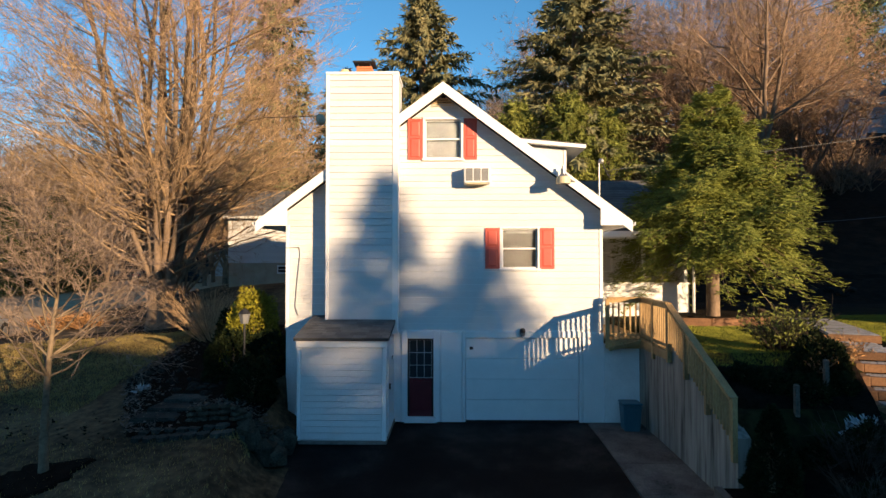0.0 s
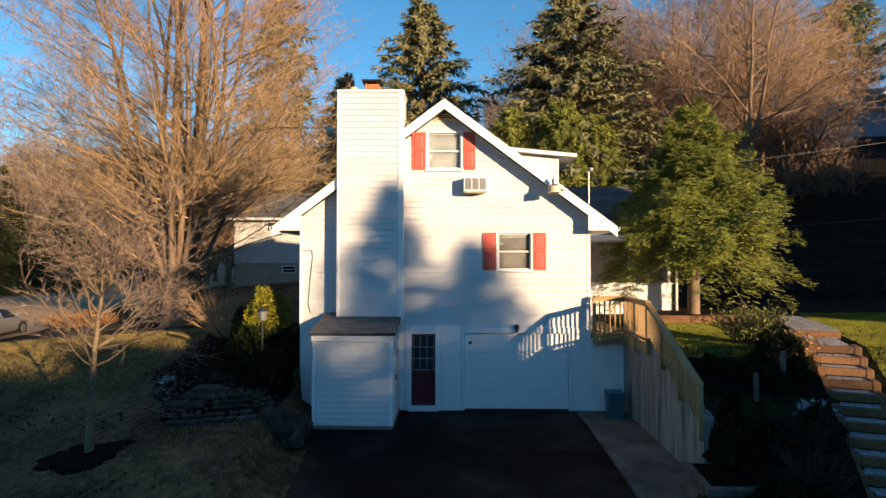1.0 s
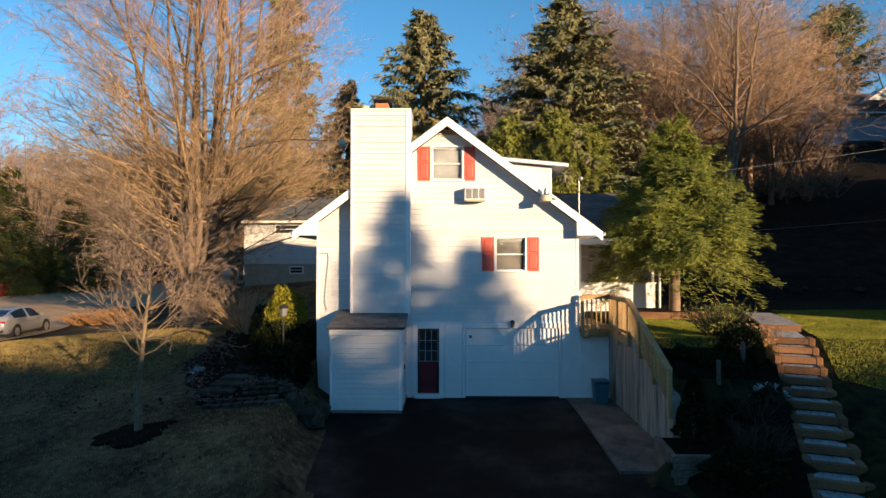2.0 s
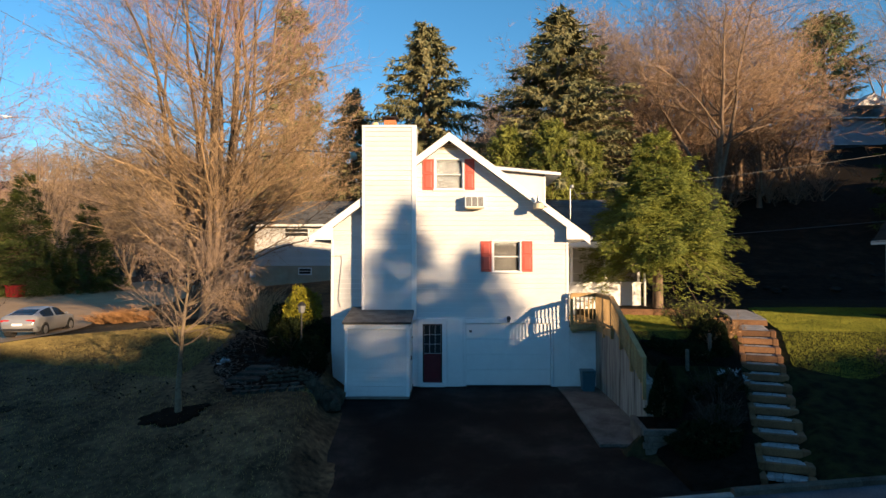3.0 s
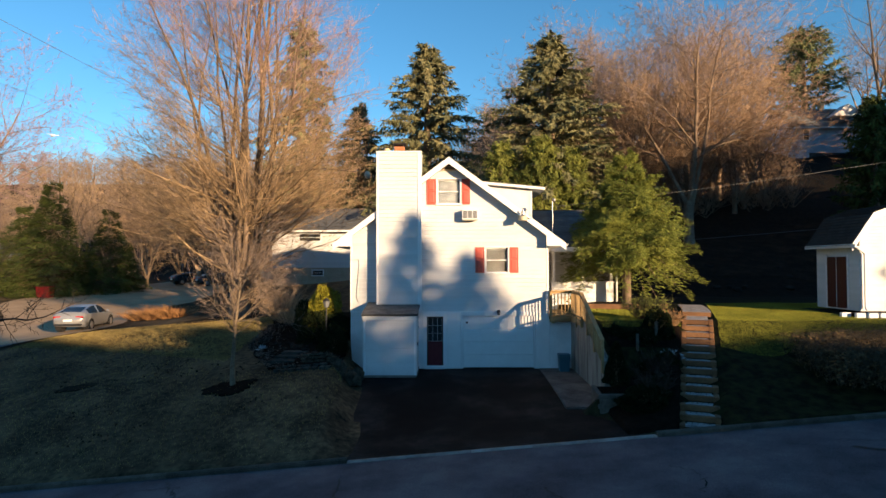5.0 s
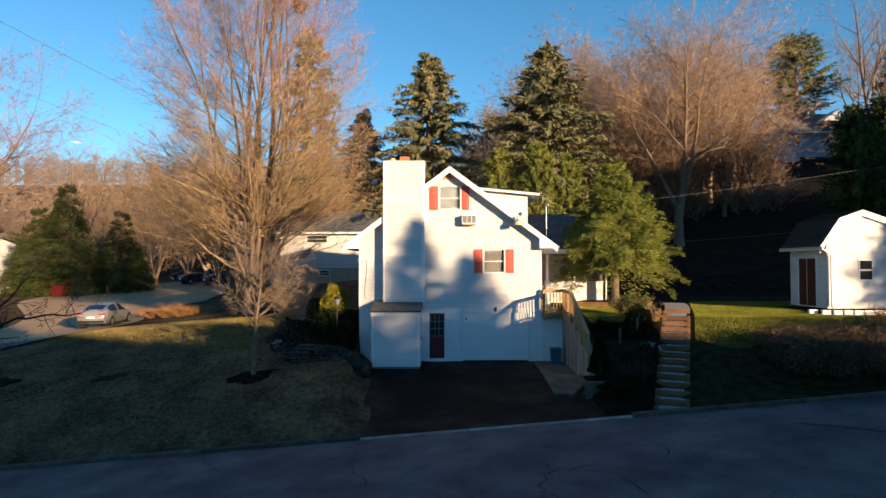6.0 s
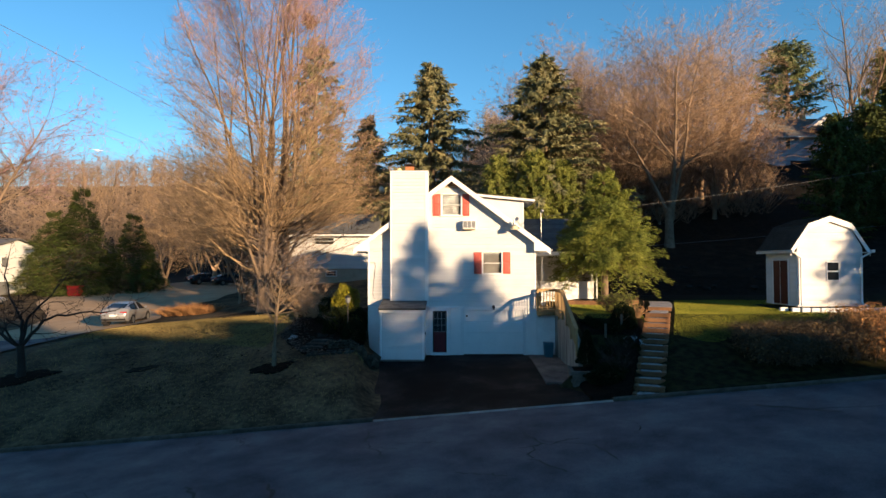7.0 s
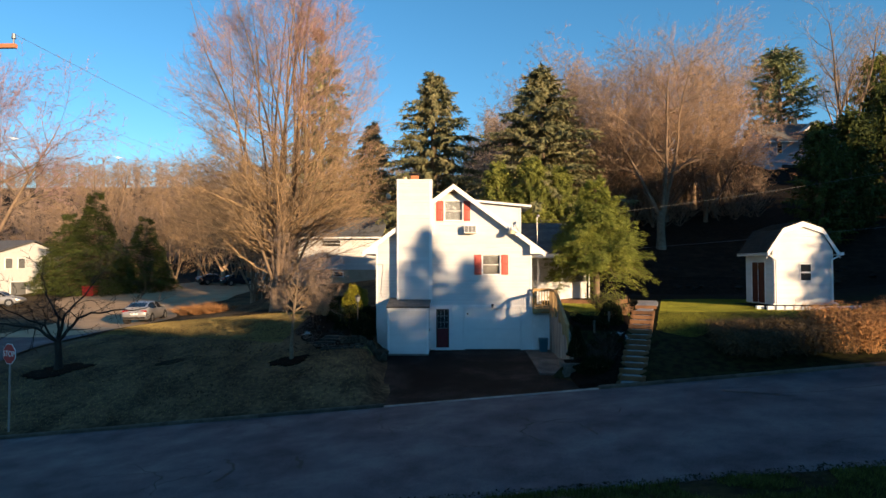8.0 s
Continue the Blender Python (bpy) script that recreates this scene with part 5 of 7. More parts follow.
for x, y, s, a in ((29, 33, 0.9, 0.5), (31, 39, 0.95, 2.2), (25, 33, 0.9, 3.1), (12, 28, 0.85, 5.0), (28, 41, 1.0, 1.0), (44.5, 36, 1.15, 0.2)):
    plant_bare(tall_tree, on(x, y), a, s, "tall bare tree on the wooded slope", M["twig"], "bare trees on the slope")
SPEC_LEFT = [(8, 13, 0.5, 0.85, 0.10, 0.0), (5, 9, 0.5, 0.7, 0.14, 0.0), (3, 8, 0.5, 0.6, 0.16, 0.0), (1, 0, 0, 0, 0.2, 0.0)]
left_tree = bare_tree(41, 5, 8.5, 0.15, SPEC_LEFT, 0.8, 1.0, twig_r=0.95, thick=0.5)
for x, y, s, a in ((-16.5, 17.5, 1.0, 0.0), (-34.5, 52.0, 1.4, 2.0), (-29.5, 49.0, 1.3, 3.0), (-17, 20, 1.0, 5.0), (-38.0, 50.0, 1.35, 1.5), (-25.5, 46.0, 1.4, 0.2), (-17.5, 23.5, 1.15, 4.4)):
    plant_bare(left_tree, on(x, y), a, s, "spreading bare tree with pale tangled twigs", M["twig_pale"], "tangled trees beside the side street")
for x, y, s, a in ((13.5, 25.0, 1.35, 0.4), (16.5, 27.5, 1.5, 1.9), (21.0, 28.0, 1.5, 3.3), (24.5, 27.0, 1.3, 4.8)):
    plant_bare(left_tree, on(x, y), a, s, "spreading bare tree with rusty twigs", M["twig_rust"], "rusty thicket trees behind the house", bark=M["brush"])
plant_bare(tall_tree, on(-50, 54), 1.0, 1.1, "tall bare tree across the side street", M["twig"], "trees across the side street")
plant_bare(mid_tree, on(-63.5, 49), 4.0, 1.95, "tall bare tree across the side street", M["twig_mauve"], "trees across the side street")


def woods(name, seed, spots, label, arr, material):
    """Far woods as one mesh."""
    rng = random.Random(seed)
    V0, F0 = arr
    Vs, Fs = [], []
    for k, (x, y) in enumerate(spots):
        a, s = rng.uniform(0, 6.28), rng.uniform(0.75, 1.15)
        c, q = math.cos(a) * s, math.sin(a) * s
        R = np.array([[c, -q, 0], [q, c, 0], [0, 0, s]])
        Vs.append(V0 @ R.T + np.array([x, y, land(x, y) - 0.1]))
        Fs.append(F0 + k * len(V0))
    return tagged(put(name, np_mesh(name, np.concatenate(Vs), np.concatenate(Fs)), material), label, "woods", "", "stuff")


SPEC_FAR = [(5, 12, 0.40, 0.7, 0.07, 0.04), (3, 9, 0.5, 0.65, 0.14, 0.04), (1, 9, 0.6, 0.65, 0.16, 0.03), (1, 0, 0, 0, 0.2, 0.03)]
w_, m_, t_ = bare_tree(53, 3, 14.0, 0.26, SPEC_FAR, 0.35, 2.5, twig_r=1.35)
far_arr = join([tris(w_), tris(m_), t_])
wr = random.Random(77)
spots = []
for k in range(26):
    x = wr.uniform(2, 80)
    spots.append((x, 32 + wr.uniform(0, 26) + 0.12 * x))
spots += [(6 + 2.1 * k + wr.uniform(-1, 1), 31 + wr.uniform(0, 9)) for k in range(10)]
spots = [p for p in spots if not 0.50 < p[0] / (p[1] + 31.0) < 0.80 or p[1] > 57]
woods("woods_on_the_hill", 1, spots, "bare brown woods covering the hillside", far_arr, M["twig_far"])
SPEC_THICKET = [(5, 12, 0.5, 0.8, 0.1, 0.02), (2, 7, 0.5, 0.7, 0.14, 0.03), (1, 6, 0.5, 0.6, 0.16, 0.03), (1, 0, 0, 0, 0.2, 0.03)]
w_, m_, t_ = bare_tree(57, 4, 7.5, 0.12, SPEC_THICKET, 0.6, 0.5, twig_r=2.0)
woods("thicket_on_the_hill", 3, [p for p in [(9 + 1.05 * k + wr.uniform(-0.8, 0.8), 24 + wr.uniform(0, 15)) for k in range(24)] if p[0] < 0.52 * (p[1] + 26)], "dense bare thicket below the hillside woods", join([tris(w_), tris(m_), t_]), M["brush"])
spots = [(wr.uniform(-95, -4), wr.uniform(46, 84)) for k in range(40)]
woods("woods_behind", 2, spots, "bare brown woods beyond the side street", far_arr, M["twig_far"])


# places towards the sun, for the trees across the street
def towards_sun(u, s):
    a, b = math.sin(radians(SUN_AZ)), -math.cos(radians(SUN_AZ))
    return (b * u + a * s, a * u - b * s)


# ---- unseen trees added to shade the street, house and hill, on the sun's side ----
RAY = math.tan(radians(SUN_EL))
shade = conifer(61, 14.0, 4.2, 0.3, 0.75, 7, 4, 1.7, 0.80, droop=0.1, up=0.2, shape=0.5, tuft=3)


def shade_tree(u, s, top):
    """An evergreen at u across and s towards the sun, whose tip's shadow line passes the origin's plane at height top."""
    x, y = towards_sun(u, s)
    g = land(x, y)
    k = (top + s * RAY - g) / 14.0
    plant_conifer(shade, (x, y, g - 0.1), u, k, "unseen dense evergreen placed to cast shade", M["yew"], "evergreens across the street")


# positions and tops are set by the shade wanted, all out of view
for u, top in ((-34, 4.5), (-30, 4.6), (-26, 4.8), (-22.5, 5.4), (-19, 6.2), (-16.9, 6.2), (-15.1, 5.2), (-13.4, 3.5), (-11.8, 2.75), (-10.4, 2.25), (-9.0, 1.9), (-7.6, 1.9), (-6.2, 2.7), (-4.9, 2.0), (1.4, 0.9), (2.1, 0.2), (3.0, -0.7), (3.8, -0.7), (4.4, -1.4), (6.6, -3.4)):
    shade_tree(u, 55, top)
for k in range(9):
    shade_tree(-31.6 + 3.4 * k, 61, 1.3 + 1.2 * (k < 5))
for u, top in ((16.2, 3.0), (17.6, 4.6), (19.0, 7.6), (21.0, 9.4), (23.5, 11.2), (26, 11.8), (28.5, 12.0), (31, 12.5), (34, 13.5), (37, 12.0), (41, 11.2), (58, 19.0), (61.5, 20.5), (64.5, 20.8), (67.5, 21.0), (71, 21.0)):
    shade_tree(u, 36, top)
# unseen spruces and bare trees added for their blotchy shadows
for u, s, top, turn in ((13.65, 38, 5.5, 3.0), (-1.35, 40, 6.5, 0.0), (0.6, 46, 4.8, 2.0)):
    x, y = towards_sun(u, s)
    plant_conifer(big_spruce, on(x, y), turn, (top + s * RAY - land(x, y)) / 18.0, "unseen tall spruce placed to cast shade", M["yew"], "spruces across the street")
for u, s, top, turn in ((-3.5, 56, 2.0, 1.4), (-2.3, 55, 2.0, 0.5), (-0.6, 54, 2.05, 2.5)):
    x, y = towards_sun(u, s)
    plant_bare(mid_tree, on(x, y), turn, (top + s * RAY - land(x, y)) / 15.5, "unseen bare tree placed to cast shade", M["brush"], "bare trees across the street", bark=M["brush"])


# ---- right of the driveway: retaining wall, deck, rail ----
WX = 4.98
bm = bmesh.new()
prism(bm, [(0.0, -0.3), (-5.35, -0.45), (-5.35, 1.16), (-2.45, 2.36), (-2.35, 2.1), (0.0, 2.1)], "x", WX, WX + 0.22)
setting("retaining_wall", bm, M["wall"], "stained grey concrete retaining wall beside the drive", "wall")
bm = bmesh.new()
box(bm, RIGHT + 0.03, WX - 0.003, -0.10, 0.12, -0.3, 2.0)
setting("retaining_wall", bm, M["stucco"], "white painted concrete wall below the deck", "wall")
deck = thing("deck", (4.6, 0.5, 2.1), "weathered wooden deck with a picket railing", "deck")
for k in range(9):
    x0 = RIGHT + 0.02 + 0.145 * k
    part("deck_board", boxed(x0, x0 + 0.135, -0.28 if x0 < WX - 0.1 else -2.4, 3.2, 2.14, 2.175), M["deckwood"], deck)
part("rim_board", boxed(RIGHT + 0.01, WX - 0.0, -0.33, -0.29, 1.93, 2.14), M["deckwood"], deck)
part("rim_board", boxed(WX - 0.05, WX - 0.012, -2.4, -0.33, 1.95, 2.14), M["deckwood"], deck)
part("skirt_bar", beam(bmesh.new(), (RIGHT + 0.05, -0.45, 1.93), (WX + 0.05, -0.33, 2.12), 0.05, 0.09), M["deckwood"], deck)


def rail_run(a, b, h, gap=0.125, posts=True, parent=None, drop=0.0, low=True):
    """A railing between two points on the floor: cap, lower rail, pickets, posts."""
    a, b = Vector(a), Vector(b)
    n = max(int((b - a).length / gap), 1)
    up = Vector((0, 0, 1))
    part("top_rail", beam(bmesh.new(), a + up * h, b + up * h, 0.14, 0.04), M["deckwood"], parent)
    part("side_rail", beam(bmesh.new(), a + up * (h - 0.07), b + up * (h - 0.07), 0.045, 0.09), M["deckwood"], parent)
    if low:
        part("bottom_rail", beam(bmesh.new(), a + up * 0.10, b + up * 0.10, 0.045, 0.07), M["deckwood"], parent)
    for i in range(1, n):
        p = a.lerp(b, i / n)
        part("picket", boxed(p.x - 0.019, p.x + 0.019, p.y - 0.019, p.y + 0.019, p.z + 0.02 - drop, p.z + h - 0.025), M["deckwood"], parent)


rail = thing("railing", (WX, -2.4, 2.1), "weathered wooden picket railing along deck and stair", "railing")
A0, A1, A2, A3 = (RIGHT + 0.06, -0.28, 2.17), (WX + 0.02, -0.22, 2.17), (WX - 0.06, -2.35, 2.17), (WX - 0.06, -5.35, 0.82)
rail_run(A0, A1, 1.02, parent=rail)
rail_run(A1, A2, 1.02, gap=0.135, parent=rail)
rail_run(A2, A3, 1.0, gap=0.135, parent=rail, drop=-0.2, low=False)
for p, d in ((A0, 0.25), (A1, 0.1), ((WX - 0.02, -1.25, 2.17), 0.35), (A2, 0.25), ((WX - 0.06, -3.3, 1.74), 0.0), ((WX - 0.06, -4.3, 1.29), 0.0), (A3, 0.05)):
    part("post", boxed(p[0] - 0.045, p[0] + 0.045, p[1] - 0.045, p[1] + 0.045, p[2] - d, p[2] + 1.0, bevel=0.006), M["deckwood"], rail)
stair = thing("deck_stair", (5.7, -4, 1.0), "wooden stair from the deck down to the garden", "stairs")
for k in range(6):
    f = k / 8
    y, z = -2.5 - 2.9 * f, 2.0 - 1.25 * f
    part("tread", boxed(WX + 0.23, WX + 1.15, y - 0.38, y, z - 0.04, z), M["deckwood"], stair)
    part("riser", boxed(WX + 0.23, WX + 1.15, y - 0.01, y + 0.01, z, z + 0.155), M["deckwood"], stair)

# concrete strip at the foot of the wall
slab = thing("concrete_strip", (4.4, -3, 0), "dirty cracked concrete strip between drive and wall", "pavement", kind="structure")
def slab_pts(y):
    a = 3.66 - 0.06 * (y / -6.2)
    b = WX - 0.006 if y > -5.3 else WX - 0.006 - 0.5 * (-5.3 - y)
    return a, b
ys = [-0.12, -1.6, -3.1, -4.6, -6.15]
for ya, yb in zip(ys, ys[1:]):
    bm = bmesh.new()
    (a0, a1), (b0, b1) = slab_pts(ya - 0.008), slab_pts(yb + 0.008)
    za, zb = road_z(4.3) * sm(-1.0, KERB, ya), road_z(4.3) * sm(-1.0, KERB, yb)
    lo = [bm.verts.new(p) for p in ((a0, ya - 0.008, za - 0.2), (a1, ya - 0.008, za - 0.2), (b1, yb + 0.008, zb - 0.2), (b0, yb + 0.008, zb - 0.2))]
    hi = [bm.verts.new((v.co.x, v.co.y, v.co.z + 0.235)) for v in lo]
    bm.faces.new(hi)
    for i in range(4):
        bm.faces.new((lo[i], lo[(i + 1) % 4], hi[(i + 1) % 4], hi[i]))
    part("slab", bm, M["slab"], slab)

bin_ = thing("recycling_bin", (4.55, -0.75, 0.03), "blue plastic recycling bin with a lid by the wall", "bin")
bm = bmesh.new()
bmesh.ops.create_cone(bm, cap_ends=True, segments=4, radius1=0.26, radius2=0.31, depth=0.62, matrix=Matrix.Translation((4.55, -0.75, 0.34)) @ Matrix.Rotation(radians(45), 4, "Z"))
bmesh.ops.bevel(bm, geom=bm.edges[:], offset=0.02, segments=2, affect="EDGES")
part("tub", bm, M["bluebin"], bin_)
part("lid", boxed(4.31, 4.79, -0.99, -0.51, 0.65, 0.71, bevel=0.025), M["bluebin"], bin_)
part("rim", boxed(4.322, 4.778, -0.978, -0.522, 0.60, 0.63, bevel=0.01), M["bluebin"], bin_)

# low bed of landscape timbers
bed = thing("timber_bed", (5.0, -6.3, 0), "low raised bed edge of stacked weathered timbers", "garden bed")
for k in range(-1, 3):
    z0 = -0.02 + 0.145 * k
    o = 0.05 * (k % 2)
    part("timber", boxed(4.42 + o, 6.45, -6.82, -6.69, z0, z0 + 0.138, bevel=0.012), M["timber_grey"], bed)
    bm = bmesh.new()
    beam(bm, (4.48, -6.68 + o, z0 + 0.069), (4.60, -5.45, z0 + 0.069), 0.13, 0.138)
    part("timber", bm, M["timber_grey"], bed)
setting("bed_soil", boxed(4.6, 6.0, -6.68, -5.4, -0.1, 0.36), M["mulch"], "dark soil behind the timbers", "garden bed")

# garden slope between the wall and the steps
def slope_sheet(name, x0, x1, y0, y1, material, label, lift=0.05, n=26):
    V, F = [], []
    for j in range(n):
        for i in range(n):
            u, v = i / (n - 1), j / (n - 1)
            x, y = x0(y0 + (y1 - y0) * v) + (x1(y0 + (y1 - y0) * v) - x0(y0 + (y1 - y0) * v)) * u, y0 + (y1 - y0) * v
            edge = min(u, v, 1 - u, 1 - v) < 1e-6
            V.append((x, y, land(x, y) + (lift + 0.05 * noise.noise((x * 1.7, y * 1.7, 3)) if not edge else -0.05)))
    F = [(j * n + i, j * n + i + 1, (j + 1) * n + i + 1, (j + 1) * n + i) for j in range(n - 1) for i in range(n - 1)]
    return tagged(put(name, np_mesh(name, V, F), material), label, "garden bed", "", "structure")


def step_x(y):
    return 6.58 + 2.32 * (y + 8.8) / 5.8


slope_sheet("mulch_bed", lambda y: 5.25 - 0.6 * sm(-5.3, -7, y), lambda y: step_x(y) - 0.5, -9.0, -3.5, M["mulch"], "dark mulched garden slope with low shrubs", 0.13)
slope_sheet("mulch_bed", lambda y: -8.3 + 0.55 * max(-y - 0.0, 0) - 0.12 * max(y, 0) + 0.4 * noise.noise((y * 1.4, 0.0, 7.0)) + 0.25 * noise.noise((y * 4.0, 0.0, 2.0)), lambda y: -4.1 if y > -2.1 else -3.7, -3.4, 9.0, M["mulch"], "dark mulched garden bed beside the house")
blob("mulch_ring", -7.4, -4.55, 0.95, 0.6, M["mulch"], "dark mulch ring under a young tree", "garden bed", 0.05, 0.2, 3)
blob("mulch_ring", -18.9, -3.2, 1.6, 0.85, M["mulch"], "dark mulch ring under a crooked tree", "garden bed", 0.05, 0.2, 5)
blob("bare_patch", -13.4, -3.3, 0.7, 0.35, M["leaf_litter"], "dark bare patch in the lawn", "ground", 0.03, 0.3, 8)
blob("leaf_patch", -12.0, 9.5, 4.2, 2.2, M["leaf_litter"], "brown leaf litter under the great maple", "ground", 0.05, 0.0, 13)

# timber steps with paver treads
steps = thing("garden_steps", (6.65, -8.8, land(6.65, -8.8)), "garden steps of timber risers and grey pavers", "stairs")
SD = Vector((2.32, 5.8, 0)).normalized()
SN = Vector((SD.y, -SD.x, 0))
S0 = Vector((6.56, -8.88, 0.01))
NS, RUN, RISE = 13, 0.478, 0.1722
for k in range(NS + 1):
    o = S0 + SD * (RUN * k)
    z = S0.z + RISE * k
    if k:
        bm = bmesh.new()
        a, b = o - SN * 0.37, o + SN * 0.37
        beam(bm, (a.x, a.y, z - 0.07), (b.x, b.y, z - 0.07), 0.13, 0.16)
        bmesh.ops.bevel(bm, geom=bm.edges[:], offset=0.012, segments=1, affect="EDGES")
        part("step_timber", bm, M["timber"], steps)
    rows = 2 if k < NS else 9
    for r in range(rows):
        for c in range(5):
            p = o + SD * (0.075 + 0.10 + 0.195 * r) + SN * (-0.284 + 0.142 * c + (0.02 if (r + k) % 2 else -0.02))
            bm = bmesh.new()
            q, w = p - SN * 0.064, p + SN * 0.064
            beam(bm, (q.x, q.y, z - 0.03), (w.x, w.y, z - 0.03), 0.175, 0.06 + random.uniform(-0.006, 0.006))
            part("paver", bm, M["paver"], steps)
for sgn in (-1, 1):
    for k in range(NS + 1):
        o = S0 + SD * (RUN * (k - 0.15)) + SN * (sgn * 0.44)
        z = S0.z + RISE * k
        bm = bmesh.new()
        e = o + SD * (RUN * 0.98)
        beam(bm, (o.x, o.y, z - 0.15), (e.x, e.y, z - 0.15), 0.15, 0.34)
        bmesh.ops.bevel(bm, geom=bm.edges[:], offset=0.02, segments=1, affect="EDGES")
        part("edge_block", bm, M["timber"], steps)
T = S0 + SD * (RUN * NS + 1.95)
zt = S0.z + RISE * NS + 0.02
path = thing("paver_path", (T.x, T.y, zt), "grey paver path above the garden steps", "path", kind="structure")
p, q = T - SN * 0.5, T + SN * 0.5
part("step_timber", beam(bmesh.new(), (p.x, p.y, zt + 0.04), (q.x, q.y, zt + 0.04), 0.14, 0.17), M["timber"], path)
for r in range(22):
    for c in range(6):
        bend = 0.004 * r * r
        p = T + SD * (0.2 + 0.2 * r) + SN * (-0.42 + 0.17 * c - bend * 0.15)
        z = max(zt + 0.10, land(p.x, p.y) + 0.03)
        bm = bmesh.new()
        q, w = p - SN * 0.08, p + SN * 0.08
        beam(bm, (q.x, q.y, z), (w.x, w.y, z), 0.19, 0.06)
        part("paver", bm, M["paver"], path)

# timber border under the hemlock
bord = thing("timber_border", (8.0, 2.2, 2.3), "low timber border round the hemlock", "garden bed")
for a, b in (((5.6, 1.6), (7.4, 1.35)), ((7.4, 1.35), (9.5, 1.75)), ((9.5, 1.75), (10.2, 4.2))):
    for k in range(2):
        part("timber", beam(bmesh.new(), (*a, land(*a) + 0.03 + 0.13 * k), (*b, land(*b) + 0.03 + 0.13 * k), 0.14, 0.125), M["timber"], bord)
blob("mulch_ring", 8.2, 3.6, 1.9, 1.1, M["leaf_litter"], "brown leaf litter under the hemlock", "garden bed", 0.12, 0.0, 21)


# ---- shrubs ----
def twig_shrub(name, seed, loc, w, h, n, label, material, leaf=None, leaves=0, r=0.008):
    """A bare or half-bare shrub: stems fanning from the base, with side twigs."""
    rng = random.Random(seed)
    segs, P, D = [], [], []
    for i in range(n):
        a, l = rng.uniform(0, 6.283), rng.random() ** 0.6
        d = Vector((math.cos(a) * l * w / h, math.sin(a) * l * w / h, rng.uniform(0.75, 1.1)))
        p = Vector((math.cos(a) * l * w * 0.25, math.sin(a) * l * w * 0.25, 0))
        L = h * rng.uniform(0.7, 1.05)
        q = p + d * L * 0.55
        e = q + (d + Vector((rng.gauss(0, 0.25), rng.gauss(0, 0.25), rng.gauss(0, 0.1)))) * L * 0.45
        segs.append((*p, *q, r * 1.6, r * 1.1))
        segs.append((*q, *e, r * 1.1, r * 0.5))
        for k in range(7):
            f = rng.uniform(0.2, 1)
            b = p.lerp(q, f * 2) if f < 0.5 else q.lerp(e, f * 2 - 1)
            t = b + (d * 0.6 + Vector((rng.gauss(0, 0.6), rng.gauss(0, 0.6), rng.gauss(0, 0.35)))) * L * rng.uniform(0.15, 0.32)
            segs.append((*b, *t, r * 0.7, r * 0.3))
            for j in range(leaves):
                g = b.lerp(t, rng.random())
                P.append(tuple(g))
                D.append((rng.gauss(0, 1), rng.gauss(0, 1), rng.gauss(0.2, 0.7)))
    t = thing(name, loc, label, "shrub")
    V, F = tubes(segs, 3)
    ob = put("stems", np_mesh("stems", V, F), material)
    ob.parent = t
    ob.name = "stem_tangle"
    if P:
        ob = put("foliage", np_mesh("foliage", *blades(np.array(P), np.array(D), 0.07, 0.035, np.random.default_rng(seed))), leaf)
        ob.parent = t
    return t


def leafy_shrub(name, seed, loc, rx, ry, h, n, label, material, size=0.08, cone=False):
    """A dense evergreen shrub: leaf clumps over an uneven mound, and a few stems."""
    rng = np.random.default_rng(seed)
    v = rng.normal(size=(n, 3))
    v /= np.linalg.norm(v, axis=1, keepdims=True)
    v[:, 2] = np.abs(v[:, 2])
    lump = np.array([1 + 0.28 * noise.noise(Vector(p * 2.3) + Vector((seed, 0, 0))) for p in v])
    dep = rng.uniform(0.72, 1.0, n) ** 0.5
    if cone:
        z = rng.random(n) ** 1.3
        ang = rng.uniform(0, 6.283, n)
        lump = np.array([1 + 0.25 * noise.noise(Vector((math.cos(a) * 1.5, math.sin(a) * 1.5, q * 4 + seed))) for a, q in zip(ang, z)])
        rad = (1 - z) ** 0.7 * lump * dep
        P = np.stack([np.cos(ang) * rad * rx, np.sin(ang) * rad * ry, z * h], axis=1)
        D = np.stack([np.cos(ang), np.sin(ang), 0.6 + 0 * ang], axis=1)
    else:
        P = v * np.array([rx, ry, h]) * (lump * dep)[:, None]
        D = v.copy()
    D = D + rng.normal(0, 0.7, D.shape)
    t = thing(name, loc, label, "shrub")
    ob = put("foliage", np_mesh("foliage", *blades(P, D, size, size * 0.6, rng)), material)
    ob.parent = t
    core = [(0, 0, -0.05, 0, 0, h * 0.7, 0.05, 0.02)] + [(0, 0, h * 0.2, rx * 0.6 * math.cos(a), ry * 0.6 * math.sin(a), h * 0.55, 0.03, 0.01) for a in (0.3, 1.6, 2.9, 4.1, 5.4)]
    ob = put("stem", np_mesh("stem", *tubes(core, 5)), M["bark"])
    ob.parent = t
    return t


twig_shrub("garden_shrub", 1, on(7.2, -2.6), 0.85, 0.9, 120, "half-bare shrub with green-brown twigs", M["twig_dark"], M["pine"], 3, 0.007)
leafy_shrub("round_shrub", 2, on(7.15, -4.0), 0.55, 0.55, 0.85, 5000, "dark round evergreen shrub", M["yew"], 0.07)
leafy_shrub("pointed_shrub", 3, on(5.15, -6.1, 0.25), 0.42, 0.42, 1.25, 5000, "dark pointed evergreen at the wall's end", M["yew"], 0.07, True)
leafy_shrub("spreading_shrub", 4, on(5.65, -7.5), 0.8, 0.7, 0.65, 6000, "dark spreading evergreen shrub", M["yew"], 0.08)
